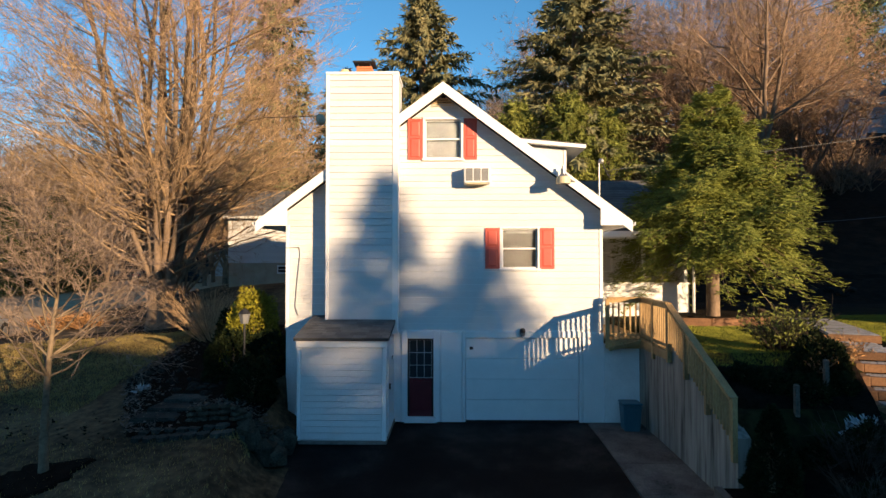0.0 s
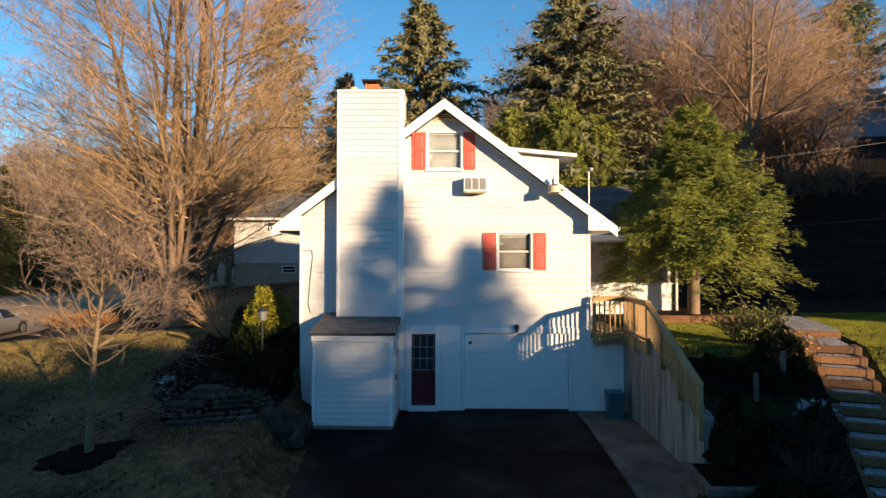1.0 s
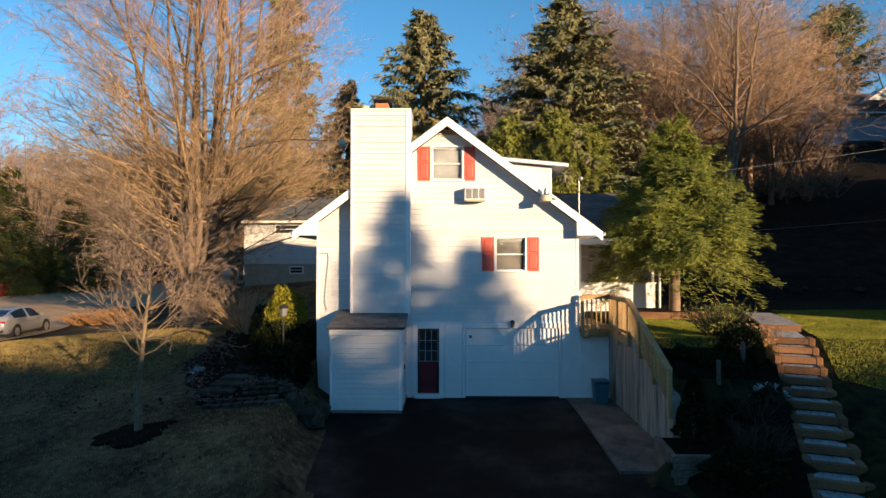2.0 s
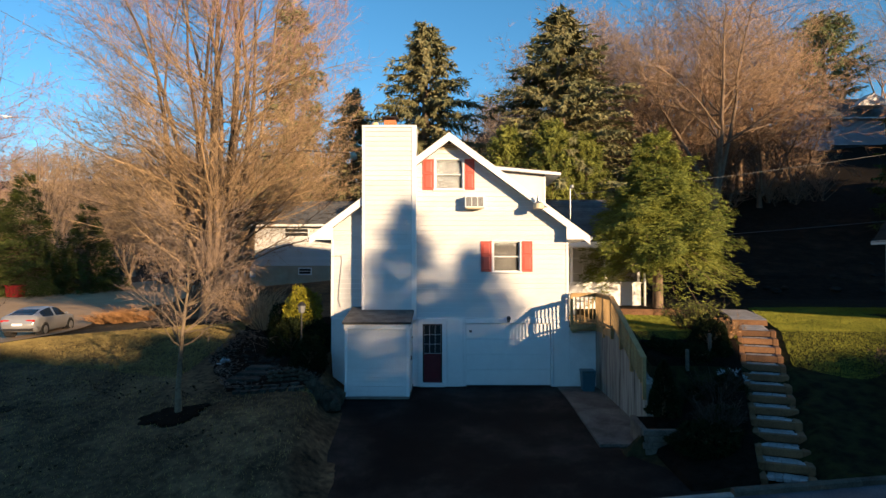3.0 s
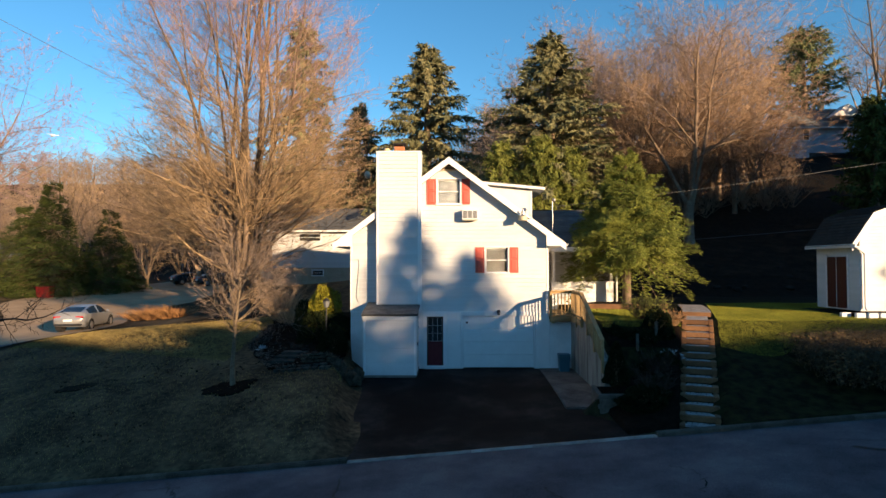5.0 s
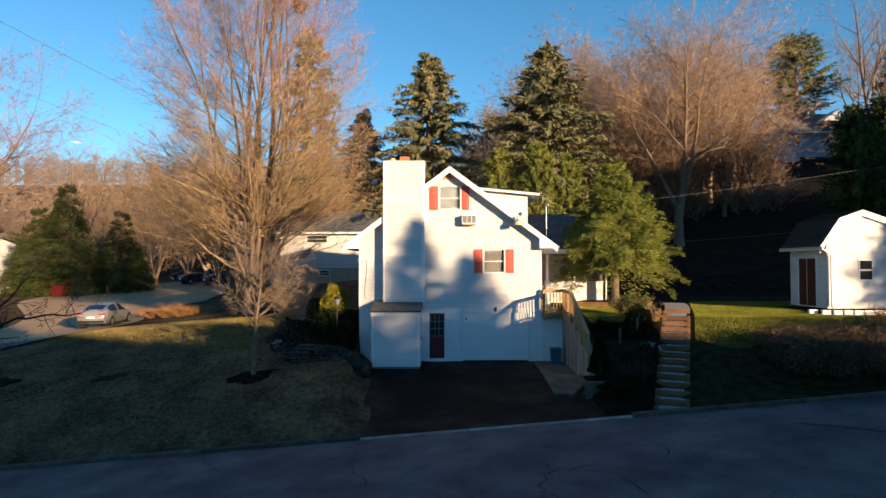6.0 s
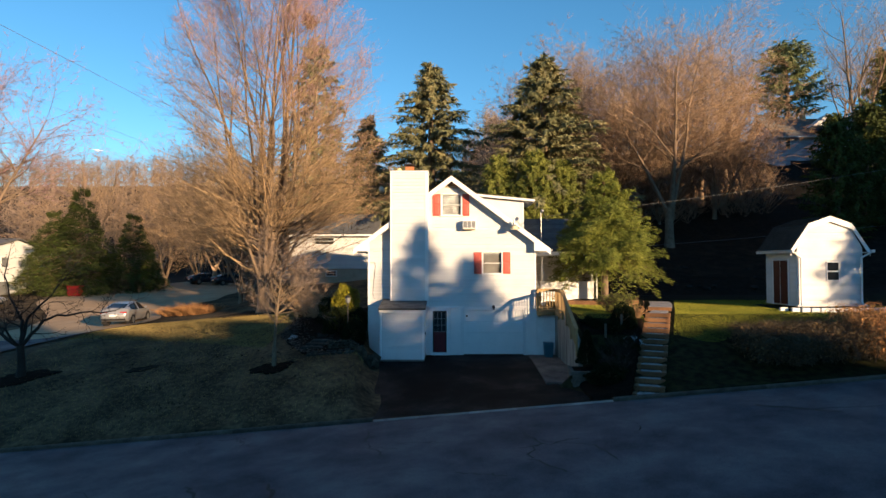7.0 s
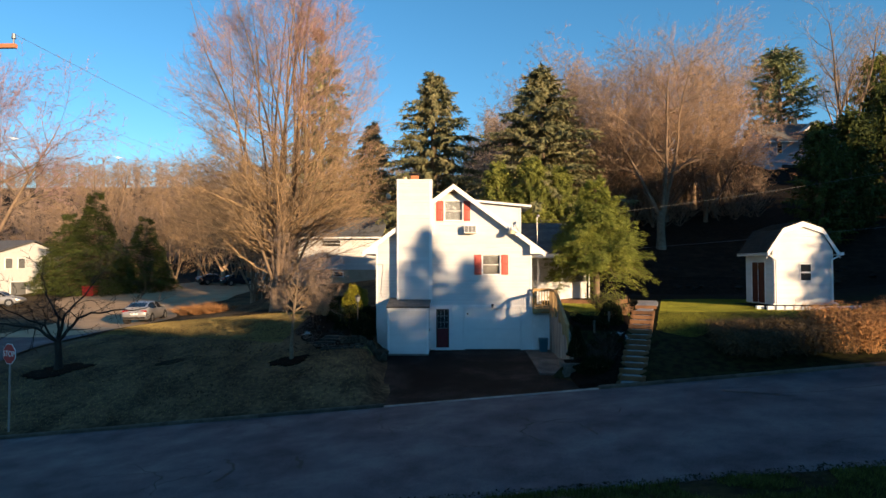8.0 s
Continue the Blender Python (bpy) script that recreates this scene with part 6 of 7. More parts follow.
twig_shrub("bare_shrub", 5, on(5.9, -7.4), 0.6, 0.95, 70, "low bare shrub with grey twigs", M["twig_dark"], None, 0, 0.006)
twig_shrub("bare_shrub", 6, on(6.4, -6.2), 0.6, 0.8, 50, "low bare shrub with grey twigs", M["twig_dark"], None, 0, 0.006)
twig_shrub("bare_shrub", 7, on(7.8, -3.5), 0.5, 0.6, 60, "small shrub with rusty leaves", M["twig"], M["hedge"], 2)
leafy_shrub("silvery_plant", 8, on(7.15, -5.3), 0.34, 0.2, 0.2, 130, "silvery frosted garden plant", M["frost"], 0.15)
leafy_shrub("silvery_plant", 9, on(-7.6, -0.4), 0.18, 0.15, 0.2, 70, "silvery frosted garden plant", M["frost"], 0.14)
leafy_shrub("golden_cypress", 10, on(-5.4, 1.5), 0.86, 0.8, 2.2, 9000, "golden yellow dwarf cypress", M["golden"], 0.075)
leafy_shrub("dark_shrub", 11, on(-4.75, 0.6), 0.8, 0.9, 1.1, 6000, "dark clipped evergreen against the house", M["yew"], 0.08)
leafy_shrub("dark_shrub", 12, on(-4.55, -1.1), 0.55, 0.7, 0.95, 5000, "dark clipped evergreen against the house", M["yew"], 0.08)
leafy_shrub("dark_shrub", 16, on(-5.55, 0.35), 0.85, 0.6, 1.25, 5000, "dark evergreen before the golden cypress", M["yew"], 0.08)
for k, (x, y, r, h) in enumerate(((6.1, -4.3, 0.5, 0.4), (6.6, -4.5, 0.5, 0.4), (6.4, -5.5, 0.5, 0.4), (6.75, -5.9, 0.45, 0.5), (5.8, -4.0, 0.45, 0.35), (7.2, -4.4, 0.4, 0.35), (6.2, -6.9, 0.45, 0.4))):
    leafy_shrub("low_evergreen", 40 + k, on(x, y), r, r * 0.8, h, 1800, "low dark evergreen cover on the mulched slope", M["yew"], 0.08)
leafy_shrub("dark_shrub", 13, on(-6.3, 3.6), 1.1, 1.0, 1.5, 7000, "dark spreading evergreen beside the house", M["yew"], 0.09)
twig_shrub("bare_shrub", 14, on(-7.9, 5.0), 1.6, 1.5, 90, "tangled bare shrub beside the garden bed", M["twig_pale"])
twig_shrub("bare_shrub", 15, on(-9.0, 7.2), 1.8, 1.7, 90, "tangled bare shrub under the maple", M["twig_pale"])
for k, (x, y) in enumerate(((-21.5, 16.6), (-20.3, 16.0), (-19.1, 15.6), (-21.9, 17.6), (-20.8, 17.0), (-19.6, 16.4), (-18.2, 15.6))):
    twig_shrub("brush_clump", 20 + k, on(x, y), 1.3, 0.62 + 0.12 * (k % 3), 90, "rusty dry brush beside the street", M["hedge"], M["hedge"], 1, 0.009)
for p in ((6.15, -5.0, 0.55), (6.9, -4.6, 0.75)):
    st = thing("garden_stake", on(p[0], p[1]), "short grey wooden garden stake", "stake")
    x, y, z = on(p[0], p[1])
    part("stake", boxed(x - 0.04, x + 0.04, y - 0.04, y + 0.04, z, z + p[2], bevel=0.01), M["stake"], st)

# hedge along the upper lawn
def hedge_clump(seed, w, h):
    rng = random.Random(seed)
    segs = []
    for i in range(115):
        p = Vector((rng.uniform(-w, w), rng.uniform(-0.75, 0.75), rng.random() * 0.15))
        for s in range(3):
            q = p + Vector((rng.gauss(0, 0.13), rng.gauss(0, 0.13), h * rng.uniform(0.22, 0.38)))
            segs.append((*p, *q, 0.010 - 0.002 * s, 0.008 - 0.002 * s))
            for k in range(5):
                b = p.lerp(q, rng.random())
                e = b + Vector((rng.gauss(0, 0.16), rng.gauss(0, 0.16), rng.gauss(0.08, 0.1)))
                segs.append((*b, *e, 0.006, 0.002))
            p = q
    return cones(segs)


def hedge_leaves(seed, w, h):
    rng = np.random.default_rng(seed)
    n = 900
    P = np.stack([rng.uniform(-w, w, n), rng.uniform(-0.75, 0.75, n), h * rng.uniform(0.15, 0.95, n)], axis=1)
    return blades(P, rng.normal(size=(n, 3)), 0.11, 0.06, rng)


hm = []
for k in range(6):
    me = np_mesh("hedge_twigs", *hedge_clump(200 + k % 3, 0.85, 1.45))
    me.materials.append(M["hedge"] if k < 3 else M["hedge_shaded"])
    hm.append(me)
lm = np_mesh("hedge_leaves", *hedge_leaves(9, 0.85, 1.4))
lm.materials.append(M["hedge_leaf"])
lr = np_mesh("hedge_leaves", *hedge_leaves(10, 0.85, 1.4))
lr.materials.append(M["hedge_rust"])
x, k = 11.4, 0
while x < 27:
    y = -6.9 + 0.02 * (x - 11)
    # the left end takes the dark set, its shade put into the colour
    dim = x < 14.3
    t = thing("hedge_shrub", on(x, y), "half-bare hedge shrub with bronze leaves, coloured dark for the shade" if dim else "dense leafless hedge shrub with rusty twigs", "hedge", "hedge along the upper lawn")
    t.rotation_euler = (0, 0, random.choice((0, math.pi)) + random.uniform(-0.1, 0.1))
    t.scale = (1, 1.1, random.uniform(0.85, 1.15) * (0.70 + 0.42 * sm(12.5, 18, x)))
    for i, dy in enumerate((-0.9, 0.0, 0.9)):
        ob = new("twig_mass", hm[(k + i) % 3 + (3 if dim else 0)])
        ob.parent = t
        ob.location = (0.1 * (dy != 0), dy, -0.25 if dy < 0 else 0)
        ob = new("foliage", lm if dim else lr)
        ob.parent = t
        ob.location = (0, dy, -0.25 if dy < 0 else 0)
        ob.rotation_euler = (0, 0, math.pi * ((k + i) % 2))
    x += 1.35
    k += 1

# lamp post, stones and stone steps left of the house
lp = thing("lamp_post", on(-4.95, -0.55), "black garden lantern on a slim post", "lamp")
x, y, z = on(-4.95, -0.55)
part("post", rod(bmesh.new(), (x, y, z), (x, y, 2.55), 0.032, 0.025, 10), M["black"], lp)
bm = bmesh.new()
bmesh.ops.create_cone(bm, cap_ends=True, segments=6, radius1=0.09, radius2=0.14, depth=0.24, matrix=Matrix.Translation((x, y, 2.68)))
part("glass_shade", bm, M["curtain"], lp, "frosted glass lantern")
bm = bmesh.new()
bmesh.ops.create_cone(bm, cap_ends=True, segments=6, radius1=0.17, radius2=0.02, depth=0.13, matrix=Matrix.Translation((x, y, 2.87)))
part("roof", bm, M["black"], lp)


def boulder(name, loc, size, seed, label, material=None, group="", rough=2):
    bm = bmesh.new()
    bmesh.ops.create_icosphere(bm, subdivisions=rough, radius=1)
    for v in bm.verts:
        d = 1 + 0.35 * noise.noise(v.co * 1.3 + Vector((seed * 3.1, 0, 0))) + 0.12 * noise.noise(v.co * 4 + Vector((0, seed, 0)))
        v.co = Vector((v.co.x * size[0], v.co.y * size[1], v.co.z * size[2])) * d
    me = bpy.data.meshes.new(name)
    bm.to_mesh(me)
    bm.free()
    me.materials.append(material or M["stone"])
    ob = new(name, me)
    ob.location = loc
    ob.rotation_euler = (0, 0, seed)
    return tagged(ob, label, "rock", group)


for k, (x, y, sx, sz) in enumerate(((-3.86, -3.25, 0.22, 0.42), (-3.60, -3.20, 0.24, 0.38), (-3.34, -3.15, 0.22, 0.30), (-3.55, -2.75, 0.30, 0.36), (-3.45, -2.3, 0.32, 0.34), (-3.5, -1.85, 0.3, 0.3))):
    boulder("boulder", (x, y, max(land(x, y), 0.0) + 0.10), (sx, 0.30, sz), k + 1, "mossy grey-brown angular rock at the drive's edge", M["rock"], rough=1, group="boulders at the drive")
flag = thing("flagstone_path", (-5.0, -3.1, land(-5.0, -3.1)), "mossy dark flagstone path from the garden steps to the drive", "path", kind="structure")
rng = random.Random(6)
for k in range(9):
    x = -6.15 + 0.27 * k
    for r in range(2):
        cx, cy = x + rng.uniform(-0.03, 0.03), -3.32 + 0.34 * r + rng.uniform(-0.03, 0.03)
        z = land(cx, cy)
        pts = [(cx + 0.145 * math.cos(a) * rng.uniform(0.85, 1.1), cy + 0.175 * math.sin(a) * rng.uniform(0.85, 1.1)) for a in (0.4, 1.2, 2.2, 3.1, 4.0, 5.2)]
        part("flagstone", prism(bmesh.new(), pts, "z", z - 0.08, z + 0.05 + rng.uniform(0, 0.015)), M["moss_stone"], flag)
lst = thing("stone_steps", on(-6.0, -1.6), "low grey stone garden steps", "stairs")
for k in range(3):
    y = -2.6 + 0.55 * k
    z = land(-6.0, y) + 0.06
    part("stone_tread", boxed(-6.72 + 0.10 * k, -5.72 + 0.08 * k, y, y + 0.6, z - 0.2, z + 0.07, bevel=0.03), M["moss_stone"], lst)
rng = random.Random(9)
for k in range(60):
    if k < 36:
        x, row = -5.35 + 0.148 * (k % 12) + rng.uniform(-0.03, 0.03), k // 12
        y, z, w = -2.62 + 0.05 * row, land(x, -2.62) + 0.05 + 0.11 * row, rng.uniform(0.09, 0.12)
        label, group = "small flat fieldstone stacked in a low garden wall", "stones of the low garden wall"
    else:
        f = rng.random()
        x, y, w = -8.1 + 3.0 * f + rng.uniform(-0.3, 0.3), 0.2 + 1.2 * rng.random() - 1.5 * f, rng.uniform(0.07, 0.14)
        z = land(x, y) + 0.06
        label, group = "small edging stone in the bed", "edging stones"
    boulder("edging_stone", (x, y, z), (w * 1.1, w, w * 0.6), k + 0.5, label, M["rock"] if k < 36 else M["stone_dark"], group=group)


# ---- gambrel shed on the upper lawn ----
gs = thing("garden_shed", (17.3, 0, 2.3), "white gambrel-roofed shed with red double doors", "shed")
GX0, GX1, GY0, GY1, GZ, GE = 15.87, 18.85, -1.35, 1.35, 2.42, 5.12
bm = bmesh.new()
gm = (GX0 + GX1) / 2
prof = [(GX0, GZ), (GX1, GZ), (GX1, GE), (gm + 0.92, 6.12), (gm, 6.46), (gm - 0.92, 6.12), (GX0, GE)]
prism(bm, prof, "y", GY0 + 0.02, GY1)
part("body", bm, M["siding"], gs)
z = GZ + 0.02
while z < 6.3:
    def half(q):
        if q < GE:
            return 1.49
        if q < 6.12:
            return 1.49 - (q - GE) * 0.57
        return max(0.92 - (q - 6.12) * 2.7, 0.02)
    h0, h1 = half(z), half(z + 0.13)
    wz = (17.19, 17.77, 3.58, 4.49)
    if wz[2] < z + 0.07 < wz[3]:
        clapboard(gm - h0, wz[0], gm - h1, wz[0], z, 0.13, GY0 + 0.02, gs)
        clapboard(wz[1], gm + h0, wz[1], gm + h1, z, 0.13, GY0 + 0.02, gs)
    else:
        clapboard(gm - h0, gm + h0, gm - h1, gm + h1, z, 0.13, GY0 + 0.02, gs)
    z += 0.13
z = GZ + 0.02
while z < GE - 0.2:
    for ya, yb in ((GY0 + 0.02, -0.72), (0.72, GY1)) if z < GZ + 2.2 else ((GY0 + 0.02, GY1),):
        bm = bmesh.new()
        vs = [bm.verts.new((x, y, h)) for y in (ya, yb) for x, h in ((GX0, z), (GX0 - 0.022, z), (GX0 - 0.004, z + 0.13), (GX0, z + 0.13))]
        for f in ((0, 1, 2, 3), (7, 6, 5, 4), (0, 4, 5, 1), (1, 5, 6, 2), (2, 6, 7, 3)):
            bm.faces.new([vs[i] for i in f])
        part("clapboard", bm, M["siding"], gs)
    z += 0.13
sw = part("window", boxed(17.19, 17.77, GY0 - 0.03, GY0 + 0.0, 3.58, 4.49, bevel=0.006), M["trim"], gs, "small white shed window")
for za, zb in ((3.64, 4.00), (4.07, 4.43)):
    part("pane", boxed(17.23, 17.73, GY0 - 0.036, GY0 - 0.031, za, zb), M["glass"], sw)
rp = [(GX0 - 0.34, 4.98), (gm - 0.98, 6.22), (gm, 6.56), (gm + 0.98, 6.22), (GX1 + 0.30, 4.98)]
for k in range(4):
    (xa, za), (xb, zb) = rp[k], rp[k + 1]
    bm = bmesh.new()
    prism(bm, [(xa, za), (xb, zb), (xb, zb - 0.06), (xa, za - 0.06)], "y", GY0 - 0.055, GY1 + 0.25)
    part("roof_panel", bm, M["shingle_dark"], gs)
    bm = bmesh.new()
    prism(bm, [(xa, za + 0.012), (xb, zb + 0.012), (xb, zb - 0.25), (xa, za - 0.25)], "y", GY0 - 0.095, GY0 - 0.06)
    part("rake_board", bm, M["trim"], gs)
    d = math.hypot(xb - xa, zb - za)
    n = int(d / 0.15)
    for j in range(n):
        p = Vector((xa + (xb - xa) * j / n, 0, za + (zb - za) * j / n))
        nx, nz = -(zb - za) / d, (xb - xa) / d
        part("shingle_course", boxed(p.x + nx * 0.012 - 0.07, p.x + nx * 0.012 + 0.07, GY0 - 0.05, GY1 + 0.24, p.z + nz * 0.010 - 0.012, p.z + nz * 0.016), M["shingle_dark"], gs)
for x0, x1 in ((GX0 - 0.34, GX0), (GX1, GX1 + 0.34)):
    part("soffit", boxed(x0, x1, GY0 - 0.28, GY1 + 0.25, 4.89, 4.92), M["trim"], gs)
    part("fascia", boxed(x0 - (0.03 if x0 < gm else -0.34), (x0 if x0 < gm else x1 + 0.03), GY0 - 0.3, GY1 + 0.25, 4.88, 5.02), M["trim"], gs)
for sx, x0 in ((-1, GX0 - 0.30), (1, GX1 + 0.30)):
    bm = rod(bmesh.new(), (x0, GY0 - 0.2, 4.92), (x0 - sx * 0.42, GY0 - 0.10, 4.66), 0.04)
    rod(bm, (x0 - sx * 0.42, GY0 - 0.10, 4.68), (x0 - sx * 0.42, GY0 - 0.10, 2.55), 0.04)
    rod(bm, (x0 - sx * 0.42, GY0 - 0.10, 2.56), (x0 - sx * 0.30, GY0 - 0.35, 2.46), 0.04)
    part("downspout", bm, M["trim"], gs)
for k, ya in enumerate((-0.32, 0.30)):
    dr = part("door", boxed(GX0 - 0.05, GX0 - 0.0, ya - 0.28, ya + 0.30, GZ + 0.06, GZ + 2.12, bevel=0.008), M["sheddoor"], gs, "dark red plank door")
    for j in range(3):
        part("batten", boxed(GX0 - 0.065, GX0 - 0.05, ya - 0.27, ya + 0.29, GZ + 0.2 + 0.8 * j, GZ + 0.3 + 0.8 * j), M["sheddoor"], dr)
part("door_trim", boxed(GX0 - 0.04, GX0, -0.72, -0.62, GZ, GZ + 2.2), M["trim"], gs)
part("door_trim", boxed(GX0 - 0.04, GX0, 0.62, 0.72, GZ, GZ + 2.2), M["trim"], gs)
part("door_gap", boxed(GX0 - 0.06, GX0 - 0.045, -0.008, 0.008, GZ + 0.06, GZ + 2.12), M["trim"], gs)
edge = thing("shed_border", (17.3, -2.2, 2.2), "white painted block border in front of the shed", "garden bed")
for k in range(13):
    a = -1.0 + 2.0 * k / 12
    x, y = 17.3 + 2.35 * a, -2.15 - 0.45 * math.sqrt(max(1 - a * a, 0)) + 0.3
    part("block", boxed(x - 0.18, x + 0.18, y - 0.07, y + 0.07, land(x, y) - 0.1, 2.42, bevel=0.015), M["trim"], edge)
setting("bed_soil", boxed(15.2, 19.4, -2.1, -1.36, 2.0, 2.38), M["leaf_litter"], "soil bed before the shed", "garden bed")

# stones on the dark bank behind
rng = random.Random(4)
for k in range(26):
    x = rng.uniform(11, 30)
    row = rng.choice((10.2, 12.0, 13.6))
    y = row + rng.uniform(-0.3, 0.3)
    s = rng.uniform(0.12, 0.26)
    boulder("bank_stone", (x, y, land(x, y) + 0.05), (s * 1.5, s, s * 0.7), k + 0.3, "grey stone in the terraced bank", M["stone_dark"], group="stones in the bank")
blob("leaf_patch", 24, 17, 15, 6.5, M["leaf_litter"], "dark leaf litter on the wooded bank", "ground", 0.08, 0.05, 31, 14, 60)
segs = []
for k in range(650):
    x = rng.uniform(5, 62)
    y = rng.uniform(25.5, 37) + 0.15 * max(x - 20, 0)
    if 0.56 < x / (y + 26) < 0.74:
        continue
    p0 = Vector(on(x, y))
    for j in range(5):
        d = Vector((rng.gauss(0, 0.65), rng.gauss(0, 0.65), 1)).normalized()
        q = p0 + d * rng.uniform(1.0, 3.4)
        segs.append((*p0, *q, 0.03, 0.012))
        for i in range(5):
            b = p0.lerp(q, rng.uniform(0.3, 1))
            e = b + Vector((rng.gauss(0, 0.5), rng.gauss(0, 0.5), rng.uniform(0.2, 0.9)))
            segs.append((*b, *e, 0.018, 0.005))
tagged(put("undergrowth", np_mesh("undergrowth", *cones(segs)), M["brush"]), "bare brown undergrowth below the hillside woods", "undergrowth", "", "stuff")
# ---- service mast and wires ----
mast = thing("service_mast", (4.85, 3.6, 5.0), "grey service mast at the eave with drip loops", "mast")
bm = rod(bmesh.new(), (4.88, 3.6, 5.0), (4.88, 3.6, 7.25), 0.026, n=10)
part("pipe", bm, M["metal"], mast)
bm = bmesh.new()
bmesh.ops.create_uvsphere(bm, u_segments=12, v_segments=8, radius=0.09, matrix=Matrix.Translation((4.95, 3.6, 7.3)))
part("weather_head", bm, M["metal"], mast)


def cable(name, a, b, sag, r, label, material=None, n=18):
    a, b = Vector(a), Vector(b)
    pts = [a.lerp(b, i / n) - Vector((0, 0, 4 * sag * (i / n) * (1 - i / n))) for i in range(n + 1)]
    ob = put(name, np_mesh(name, *tubes([(*p, *q, r, r) for p, q in zip(pts, pts[1:])], 4)), material or M["metal"])
    return tagged(ob, label, "cable")


for k in range(3):
    cable("drip_loop", (4.98, 3.6, 7.25), (5.35 + 0.1 * k, 3.55, 7.1 - 0.12 * k), 0.22 + 0.06 * k, 0.012, "short black drip loop at the mast", M["black"], 8)
cable("service_wire", (5.1, 3.6, 7.0), (40, 2, 12.6), 0.5, 0.008, "grey service wire running to the street", M["wire"])
cable("service_wire", (6.0, 14.0, 5.2), (40, 4, 8.2), 0.3, 0.008, "thin wire crossing the upper lawn", M["wire"])
pole = thing("utility_pole", (-10.4, -19.3, land(-10.4, -19.3)), "brown utility pole with a crossarm", "utility pole")
part("shaft", rod(bmesh.new(), (-10.4, -19.3, land(-10.4, -19.3)), (-10.4, -19.3, 10.4), 0.15, 0.11, 12), M["bark"], pole)
part("crossarm", boxed(-11.8, -9.0, -19.42, -19.34, 8.88, 8.97, bevel=0.008), M["orangewood"], pole, "reddish wooden crossarm")
for x in (-9.06, -11.7):
    bm = rod(bmesh.new(), (x, -19.38, 8.97), (x, -19.38, 9.10), 0.018)
    rod(bm, (x, -19.38, 9.08), (x, -19.38, 9.18), 0.045, 0.03, 12)
    part("insulator", bm, M["metal"], pole)
cable("power_line", (-9.06, -19.38, 9.18), (-7.0, 34, 9.6), 0.25, 0.0055, "dark overhead power line", M["wire"], 30)
cable("power_line", (-11.7, -19.38, 9.0), (-9.2, 34, 9.0), 0.25, 0.004, "dark overhead power line", M["wire"], 30)
cable("phone_line", (-48, 2, 16.2), (-25.0, 12.6, 12.53), 0.1, 0.009, "pale overhead phone line")
cable("phone_line", (-25.0, 12.6, 12.53), (4, 36, 10.0), 0.3, 0.009, "pale overhead phone line")
for p in ((-25.0, 12.6, 12.49), (-30.9, 9.9, 13.38)):
    bm = bmesh.new()
    bmesh.ops.create_uvsphere(bm, u_segments=12, v_segments=8, radius=0.085, matrix=Matrix.Translation(p) @ Matrix.Diagonal((1.6, 1, 0.9, 1)))
    rod(bm, (p[0] - 0.3, p[1] - 0.13, p[2] + 0.07), (p[0] + 0.3, p[1] + 0.13, p[2] + 0.01), 0.02, n=6)
    tagged(part("line_splice", bm, M["trim"], smooth=True), "white splice case on the phone line", "cable")


# ---- neighbouring houses ----
def plain_house(name, x0, x1, y0, y1, zb, ze, zr, label, wall, roof, windows, ridge="x", found=0.0):
    """A gabled house: walls, roof slopes, foundation and the windows of its front."""
    t = thing(name, ((x0 + x1) / 2, (y0 + y1) / 2, zb), label, "house")
    bm = bmesh.new()
    if ridge == "x":
        ym = (y0 + y1) / 2
        prism(bm, [(y0, zb + found), (y1, zb + found), (y1, ze), (ym, zr - 0.1), (y0, ze)], "x", x0, x1)
    else:
        xm = (x0 + x1) / 2
        prism(bm, [(x0, zb + found), (x1, zb + found), (x1, ze), (xm, zr - 0.1), (x0, ze)], "y", y0, y1)
    part("wall", bm, wall, t)
    if found:
        part("foundation", boxed(x0 + 0.04, x1 - 0.04, y0 + 0.04, y1 - 0.04, zb - 0.8, zb + found), M["tan"], t)
    for s in (0, 1):
        bm = bmesh.new()
        if ridge == "x":
            e = (y0 - 0.45) if s == 0 else (y1 + 0.45)
            k = ze - 0.45 * (zr - ze) / (ym - y0)
            prism(bm, [(e, k), (ym, zr), (ym, zr + 0.12), (e, k + 0.12)], "x", x0 - 0.35, x1 + 0.35)
        else:
            e = (x0 - 0.45) if s == 0 else (x1 + 0.45)
            k = ze - 0.45 * (zr - ze) / (xm - x0)
            prism(bm, [(e, k), (xm, zr), (xm, zr + 0.12), (e, k + 0.12)], "y", y0 - 0.35, y1 + 0.35)
        part("roof", bm, roof, t)
    if ridge == "x":
        part("gutter", boxed(x0 - 0.35, x1 + 0.35, y0 - 0.52, y0 - 0.45, ze - 0.45 * (zr - ze) / (ym - y0) - 0.03, ze - 0.45 * (zr - ze) / (ym - y0) + 0.12), M["trim"], t)
    for xa, xb, za, zb2 in windows:
        w = part("window", boxed(xa - 0.08, xb + 0.08, y0 - 0.05, y0 - 0.002, za - 0.08, zb2 + 0.08, bevel=0.01), M["trim"], t)
        zm = (za + zb2) / 2
        part("pane", boxed(xa, xb, y0 - 0.06, y0 - 0.051, za, zm - 0.02), M["glass"], w)
        part("pane", boxed(xa, xb, y0 - 0.06, y0 - 0.051, zm + 0.02, zb2), M["glass"], w)
    return t


